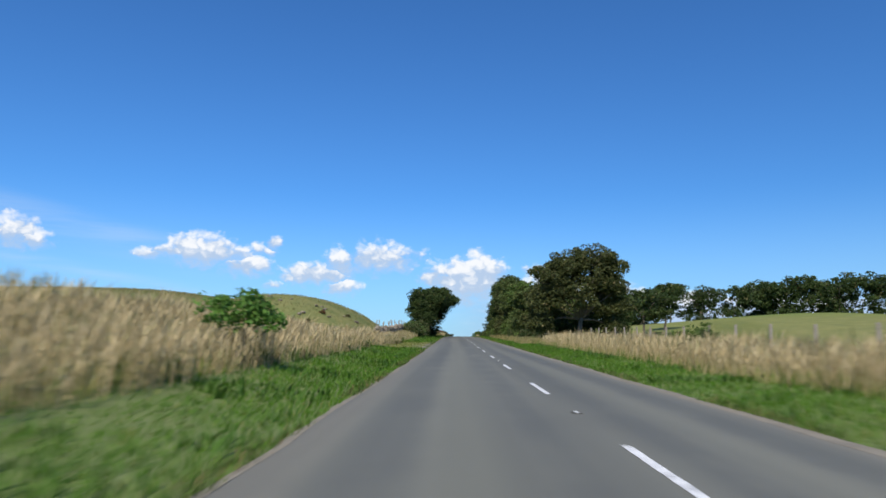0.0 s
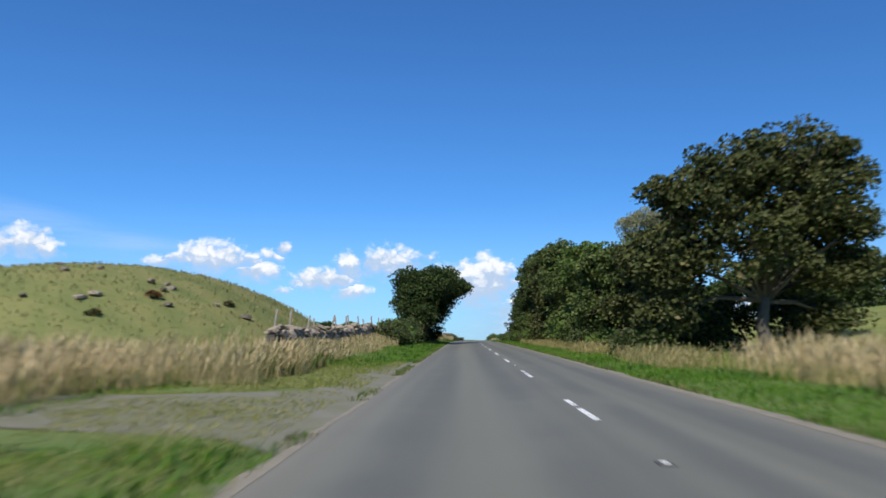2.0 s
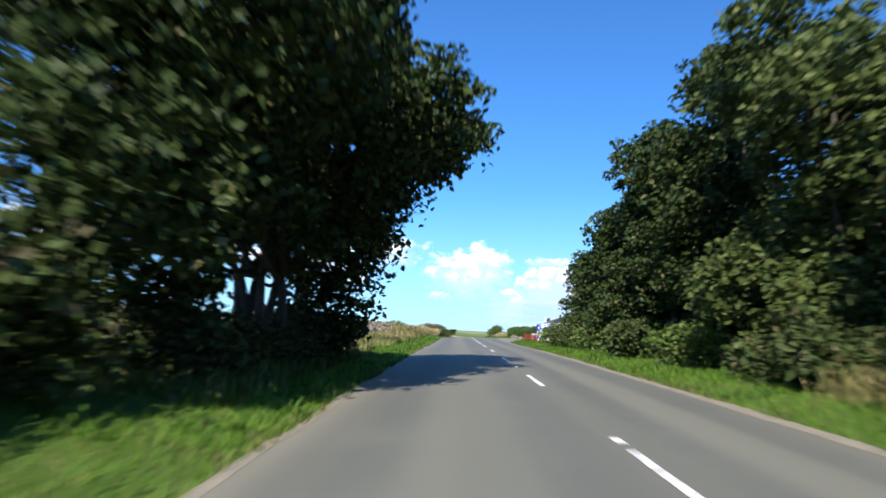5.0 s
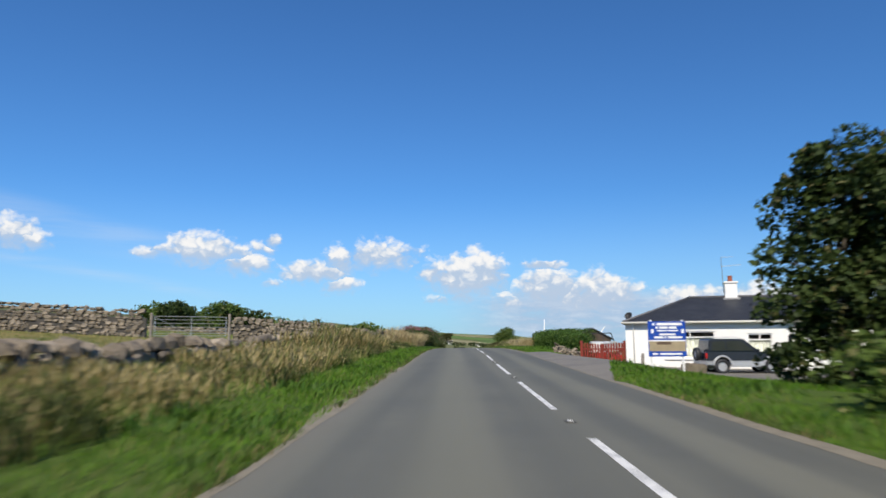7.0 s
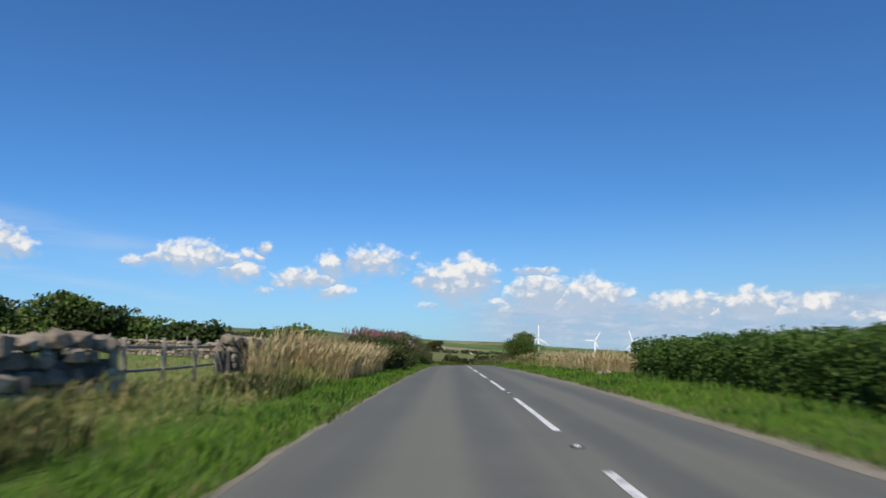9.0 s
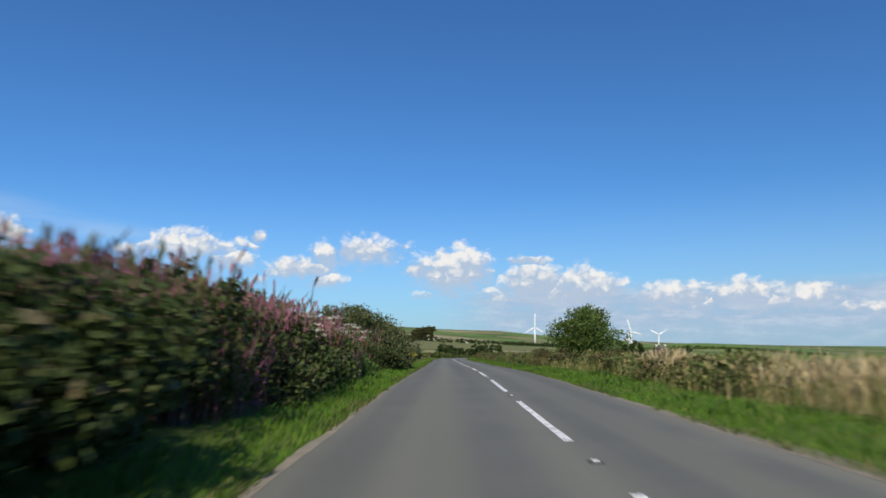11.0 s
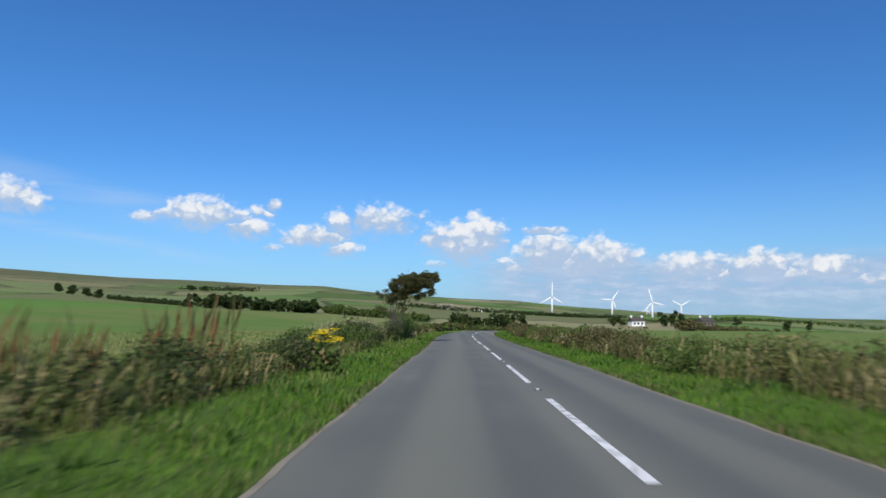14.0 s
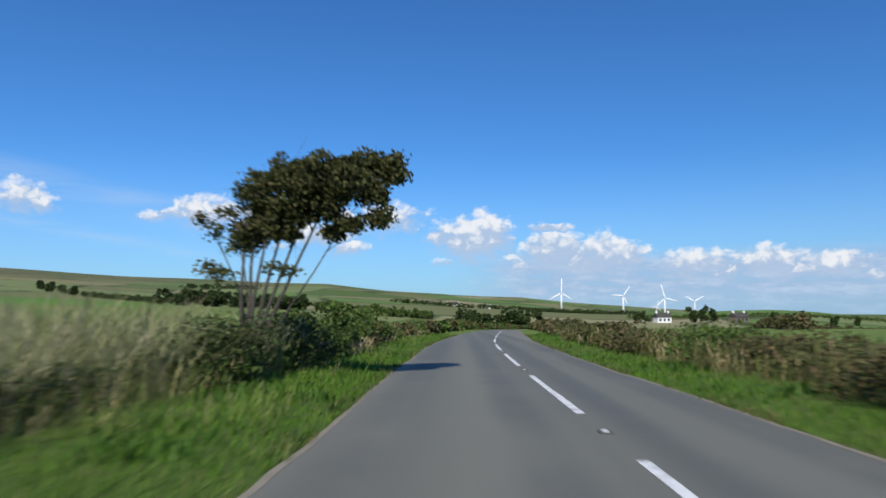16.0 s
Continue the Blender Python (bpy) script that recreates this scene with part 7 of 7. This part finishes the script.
def build_far():
    rng = random.Random(77)
    # trees beyond the first pasture
    for k, (x, y, h, r) in enumerate(((34, 168, 9, 6), (42, 176, 10, 6), (51, 184, 10.5, 6), (61, 188, 13, 6), (70, 190, 11, 6), (79, 188, 10.5, 7), (88, 186, 11.5, 7), (97, 184, 13, 7), (106, 182, 13.5, 7), (115, 182, 13, 7), (127, 184, 12, 6), (138, 180, 12, 6), (27, 150, 9, 5), (92, 196, 12, 7), (55, 194, 11, 6), (110, 195, 13, 7))):
        b = [(rng.uniform(-0.6, 0.6) * r, rng.uniform(-0.5, 0.5) * r, h * q, r * rng.uniform(0.6, 0.85), r * rng.uniform(0.55, 0.8), h * 0.17) for q in (0.12, 0.26, 0.42, 0.55, 0.66, 0.76, 0.85, 0.72)]
        if k in (3, 10):
            b = [p for p in b if p[2] > h * 0.6]
        tree("pasture_tree", x, y, b, SHADESYCAMORE, "dark broad-crowned tree beyond the pasture", trunk_h=h * 0.4, trunk_r=0.25, seed=200 + k, per=16, leaf=0.45, spread=0.6, dense=1.7, group="trees beyond the pasture")
    tree("gorse_bush", 22.0, 58.0, [(0, 0, 0.8, 1.4, 1.4, 0.8), (1.2, 0.4, 0.7, 1.2, 1.2, 0.7), (-1.2, 0.4, 0.6, 1.0, 1.0, 0.6)], HAWTHORN, "dark gorse bush on the pasture slope", "bush", trunk_h=0.3, trunk_r=0.06, stems=3, seed=220)
    tree("gorse_bush", 8.3, 17.6, [(0, 0, 1.0, 0.6, 0.6, 0.5), (0.45, 0.2, 0.8, 0.5, 0.5, 0.45), (-0.45, 0.1, 0.85, 0.5, 0.5, 0.45)], HAWTHORN, "dark green gorse bush by the pasture fence", "bush", trunk_h=0.3, trunk_r=0.05, stems=3, seed=221, leaf=0.07, spread=0.14, dense=16)
    # grove behind the field walls
    for k, (x, y, h) in enumerate(((-42.5, 222, 4.6), (-39, 221, 5.0), (-35, 222, 5.2), (-31.5, 223, 4.4), (-28, 224, 3.4), (-21.5, 219, 2.8), (-15.5, 221, 2.6))):
        b = [(rng.uniform(-1.6, 1.6), rng.uniform(-1.5, 1.5), h * q, 2.7, 2.2, h * 0.22) for q in (0.25, 0.4, 0.55, 0.7, 0.75)]
        tree("grove_tree", x, y, b, SHADESYCAMORE if k % 2 else HAWTHORN, "dark tree in a low grove behind walls", trunk_h=h * 0.3, trunk_r=0.14, seed=240 + k, per=22, leaf=0.28, spread=0.45, dense=4.5, group="grove behind the walls")
    # woods, hedgerows and strips across the valley
    far_wood("valley_wood", [(-2, 520), (10, 512), (24, 516)], 6.5, 4.5, SHADESYCAMORE, "dark wood in the valley beyond the bend", 1, 0.9, 20, 5.0)
    far_wood("shelter_belt", [(-96, 505), (-78, 520), (-58, 540)], 5.5, 4.5, SHADESYCAMORE, "dark shelter belt across the fields", 3, 1.0, 22, 5.0)
    far_wood("shelter_belt", [(-58, 548), (-38, 560), (-14, 566)], 4.0, 4, HAWTHORN, "low dark shelter belt across the fields", 4, 1.0, 16, 4.0)
    far_wood("hedgerow", [(-185, 610), (-140, 560), (-110, 530)], 2.2, 2.0, SHADESYCAMORE, "dark hedge along a green field", 11, 0.8, 10, 1.2)
    far_wood("hedgerow", [(34, 352), (60, 420), (120, 470)], 1.6, 1.4, HEATHER, "field hedge across the valley", 5, 0.6, 8, 0.7)
    far_wood("hedgerow", [(90, 660), (180, 650), (320, 600)], 2.0, 2.0, HAWTHORN, "field hedge on the far slope", 6, 0.8, 8, 0.7)
    far_wood("hedgerow", [(140, 520), (220, 540), (300, 500)], 1.4, 1.4, HAWTHORN, "field hedge on the far slope", 7, 0.6, 8, 0.5)
    far_wood("hedgerow", [(-60, 900), (60, 930), (160, 900)], 4, 5, SHADESYCAMORE, "distant woodland strip", 8, 1.4, 10, 1.6)
    far_wood("hedgerow", [(100, 1300), (300, 1350), (420, 1300)], 4.5, 8, SHADESYCAMORE, "distant conifer plantation on a hill", 9, 2.6, 8, 1.6)
    far_wood("hedgerow", [(-500, 1500), (-380, 1560)], 9, 9, SHADESYCAMORE, "distant plantation on a hill crest", 10, 2.2, 10, 1.4)
    for k, (x, y, h) in enumerate(((103.5, 592, 7.0), (108.5, 594, 7.6), (113, 593, 6.6), (82.5, 592, 5.0), (79.5, 592, 4.5), (142, 596, 4.5), (150, 560, 4), (168, 575, 4), (-250, 690, 6), (-300, 760, 6.5), (-212, 640, 5), (-196, 622, 4.5), (185, 470, 4.5))):
        b = [(rng.uniform(-0.3, 0.3) * h, 0, h * q, h * (0.26 if x > 0 else 0.5) * (1.15 - q * 0.6), h * (0.26 if x > 0 else 0.5) * (1.15 - q * 0.6), h * 0.16) for q in (0.25, 0.45, 0.65, 0.85)]
        tree("field_tree", x, y, b, SHADESYCAMORE, "dark lone tree among the valley fields", trunk_h=h * 0.25, trunk_r=0.14, seed=260 + k, per=14, leaf=0.5, spread=0.5, dense=4, group="trees in the valley")
    # white cottages far off
    for k, (x, y, turn, w) in enumerate(((91.5, 596, 8, 6.6), (-10, 1120, 0, 14.0), (32, 1150, -8, 12.0), (126, 596, 24, 7.5))):
        z = zland(x, y)
        root = empty("cottage", x, y, z, turn)
        bm = bmesh.new()
        slab(bm, [(-w / 2, -0.5), (w / 2, -0.5), (w / 2, 2.6), (-w / 2, 2.6)], -2.4, 2.4)
        part("wall", bm, RENDER if k != 3 else STONE, root)
        bm = bmesh.new()
        v = [bm.verts.new(p) for p in ((-w / 2 - 0.2, -2.7, 2.5), (w / 2 + 0.2, -2.7, 2.5), (w / 2 + 0.2, 2.7, 2.5), (-w / 2 - 0.2, 2.7, 2.5), (-w / 2 - 0.2, 0, 4.6), (w / 2 + 0.2, 0, 4.6))]
        for f in ((0, 1, 5, 4), (2, 3, 4, 5), (1, 2, 5), (3, 0, 4), (3, 2, 1, 0)):
            bm.faces.new([v[i] for i in f])
        part("roof", bm, CORE, root)
        for s in (-1, 1):
            bm = bmesh.new()
            box(bm, s * (w / 2 - 0.5) - 0.4, -0.4, 4.0, s * (w / 2 - 0.5) + 0.4, 0.4, 5.4)
            part("chimney", bm, RENDER, root)
        for s in (-0.3, 0.0, 0.3):
            bm = bmesh.new()
            box(bm, s * w - 0.5, -2.45, 0.8, s * w + 0.5, -2.38, 1.9)
            part("window", bm, DARK, root)
        tagged(root, "small white cottage with a dark roof far across the fields" if k != 3 else "grey stone farm building far across the fields", "cottage", "distant cottages")


BLADE_WHITE = matte("turbine_white", (0.82, 0.83, 0.84), (0.76, 0.77, 0.78), 0.2, 0.4)


def turbine(x, y, hub_z, blade, spin, face):
    z = zland(x, y)
    hgt = hub_z - z
    root = empty("wind_turbine", x, y, z)
    bm = bmesh.new()
    tube(bm, [(0, 0, -1), (0, 0, hgt * 0.5), (0, 0, hgt - 0.5)], [1.9, 1.6, 1.2], 12)
    part("tower", bm, BLADE_WHITE, root, "", True)
    head = empty("nacelle_joint", 0, 0, hgt, face)
    head.name = "rotor_head"
    head.parent = root
    bm = bmesh.new()
    box(bm, -1.0, -1.6, -1.0, 1.0, 3.6, 1.1, 0.4)
    part("nacelle", bm, BLADE_WHITE, head)
    bm = bmesh.new()
    tube(bm, [(0, -1.6, 0), (0, -2.2, 0), (0, -2.9, 0)], [1.0, 0.95, 0.3], 12)
    part("hub", bm, BLADE_WHITE, head, "", True)
    for k in range(3):
        bm = bmesh.new()
        secs = [(0.6, 0.6, 0.6), (blade * 0.12, 1.2, 0.5), (blade * 0.25, 1.5, 0.4), (blade * 0.6, 1.1, 0.25), (blade, 0.5, 0.1)]
        rings = [[bm.verts.new((w * math.cos(t), -2.3 + d * math.sin(t), r)) for t in (2 * math.pi * j / 8 for j in range(8))] for r, w, d in secs]
        for a, b in zip(rings, rings[1:]):
            for j in range(8):
                bm.faces.new((a[j], a[(j + 1) % 8], b[(j + 1) % 8], b[j]))
        bm.faces.new(rings[-1])
        bmesh.ops.transform(bm, matrix=pose(0, 0, 0, 0, spin + 120 * k, 0), verts=bm.verts)
        part("blade", bm, BLADE_WHITE, head, "", True)
    tagged(root, "white three-bladed wind turbine on the far slope", "wind turbine", "wind turbines")


def build_turbines():
    for x, y, hz, b, spin, face in TURBINES:
        turbine(x, y, hz, b, spin, face)


TURBINES = [
    (179.0, 1500.0, 23.1, 26.0, 2.0, 0.0),
    (288.0, 1500.0, 17.6, 20.6, 35.0, 0.0),
    (361.0, 1500.0, 13.3, 24.9, -15.0, 0.0),
    (413.0, 1500.0, 7.1, 18.4, 60.0, 0.0),
    (660.0, 2600.0, -5.0, 22.0, 20.0, 0.0),
]
build_far()
build_turbines()


# ---- small growth and litter ----
UMBEL = leafy("hogweed_white", (0.50, 0.50, 0.40), (0.72, 0.72, 0.62), (0.25, 0.24, 0.12), 0.2, 0.2)
YELLOW = leafy("ragwort_yellow", (0.75, 0.50, 0.01), (0.85, 0.66, 0.02), None, 0, 0.2)


def flowering_plant(name, x, y, h, seed, count, reach, floret, petals, spread, mat, label, group=""):
    """A plant with thin stems, each topped by one flat flower head, and leaves between them."""
    rng = np.random.default_rng(seed)
    root = empty(name, x, y, zland(x, y))
    tops = []
    for k in range(count):
        a, r = rng.uniform(0, 6.28), rng.uniform(0.05, reach)
        top = (r * math.cos(a), r * math.sin(a), h * rng.uniform(0.75, 1.05))
        tops.append(top)
        bm = bmesh.new()
        tube(bm, [(top[0] * 0.2, top[1] * 0.2, -0.05), (top[0] * 0.6, top[1] * 0.6, top[2] * 0.6), top], [0.013, 0.010, 0.006], 4)
        part("stem", bm, WEEDS, root)
        ob = leaf_mesh("flower_head", np.array(top) + rng.normal(size=(petals, 3)) * np.array([spread, spread, spread * 0.2]), floret, mat, rng, 1.1)
        ob.parent = root
        tagged(ob, kind="stuff")
    pts = np.concatenate([np.array(t) * rng.uniform(0.3, 0.9) + rng.normal(size=(20, 3)) * 0.08 for t in tops])
    pts[:, 2] = np.abs(pts[:, 2])
    ob = leaf_mesh("foliage", pts, 0.09, WEEDS, rng)
    ob.parent = root
    tagged(root, label, "flowers", group)


def flower_plant(x, y, h, seed):
    flowering_plant("ragwort", x, y, h, seed, 9, 0.28, 0.04, 26, 0.07, YELLOW, "clump of yellow flowering ragwort on the verge")


def umbel_plant(x, y, h, seed):
    flowering_plant("hogweed", x, y, h, seed, 5, 0.35, 0.04, 70, 0.11, UMBEL, "hogweed with flat white flower heads in the thicket", "hogweed plants")


def build_small():
    flower_plant(-3.72, 263.8, 1.05, 1)
    flower_plant(-4.1, 264.4, 1.0, 2)
    for k in range(11):
        umbel_plant(-4.6 - 0.4 * (k % 3), 217.5 + 1.15 * k, 1.85 + 0.2 * math.sin(2.3 * k), 40 + k)
    # gravel field entrance, ragged where it meets the grass
    ys, us = np.linspace(34.5, 61.5, 60), np.linspace(0, 1, 16)
    g = np.empty((60, 16, 3))
    for i, y in enumerate(ys):
        reach = 6.6 * float(ramp(y, 37.4, 39.4)) * float(1 - ramp(y, 42.0, 44.5)) + 1.25 * math.sin(math.pi * i / 59) + 0.2 * math.sin(y * 2.7) + 0.12 * math.sin(y * 6.1)
        xr = -float(half_left(y)) + 0.05
        for j, u in enumerate(us):
            g[i, j] = (xr - max(reach, 0.05) * u + float(road_x(y)), y, 0)
    g[:, :, 2] = land(g[:, :, 0], g[:, :, 1]) + 0.02
    g[:, 0, 2] = road_z(ys) - 0.02
    tagged(sheet("pull_in", g[:, ::-1], TRACK), "trodden gravel field entrance beside the road", "pull-in", kind="structure")
    x, y = patchy(*strip(35, 59, 0.5, 6.0, 330, -1), 0.9, 0.8)
    tagged(blades("worn_grass", x, y, 0.09 * uneven(x, y), 0.015, leafy("worn_grass", (0.14, 0.17, 0.035), (0.28, 0.29, 0.08), (0.36, 0.31, 0.15), 0.2, 0.35), RNG, 0.6), "thin worn grass over gravel", "grass")
    # stones and dark scrub on the hillock
    rng = random.Random(91)
    for k in range(30):
        x, y = rng.uniform(-30, -12), rng.uniform(52, 62)
        s = rng.uniform(0.2, 0.45)
        ob = new("hillside_stone", SHAPES[k % 8])
        ob.matrix_world = pose(x, y, zland(x, y) + 0.12 * s, rng.uniform(-15, 15), rng.uniform(-15, 15), rng.uniform(0, 180)) @ Matrix.Diagonal((s * 1.5, s, s * 0.6, 1))
        tagged(ob, "grey weathered stone in the hillock's grass", "stone", "stones on the hillock")
    for k, (x, y, r) in enumerate(((-15.2, 58.4, 0.3), (-13.1, 61.9, 0.2), (-15.9, 55.1, 0.2))):
        tree("scrub_bush", x, y, [(0, 0, 0.4 * r, r, r, 0.45 * r), (0.5 * r, 0.2, 0.35 * r, 0.7 * r, 0.6 * r, 0.35 * r)], DOCK if k == 0 else HEATHER, "rusty brown scrub bush on a grassy hillock" if k == 0 else "low dark scrub bush on a grassy hillock", "bush", trunk_h=0.1, trunk_r=0.02, stems=3, seed=400 + k, leaf=0.07, twigs=1, spread=0.1)
    # litter and pale stones
    for k, (x, y, s) in enumerate(((-7.6, 52.2, 0.10), (4.7, 191.5, 0.22), (5.1, 192.0, 0.3), (5.0, 193.0, 0.2), (-6.3, 119.8, 0.1))):
        ob = new("pale_stone", SHAPES[k])
        ob.matrix_world = pose(x, y, zland(x, y) + s * 0.3, 10 * k, 5, 40 * k) @ Matrix.Diagonal((s * 1.5, s, s * 0.9, 1))
        tagged(ob, "pale loose stone lying in the verge", "stone", "loose stones")


build_small()
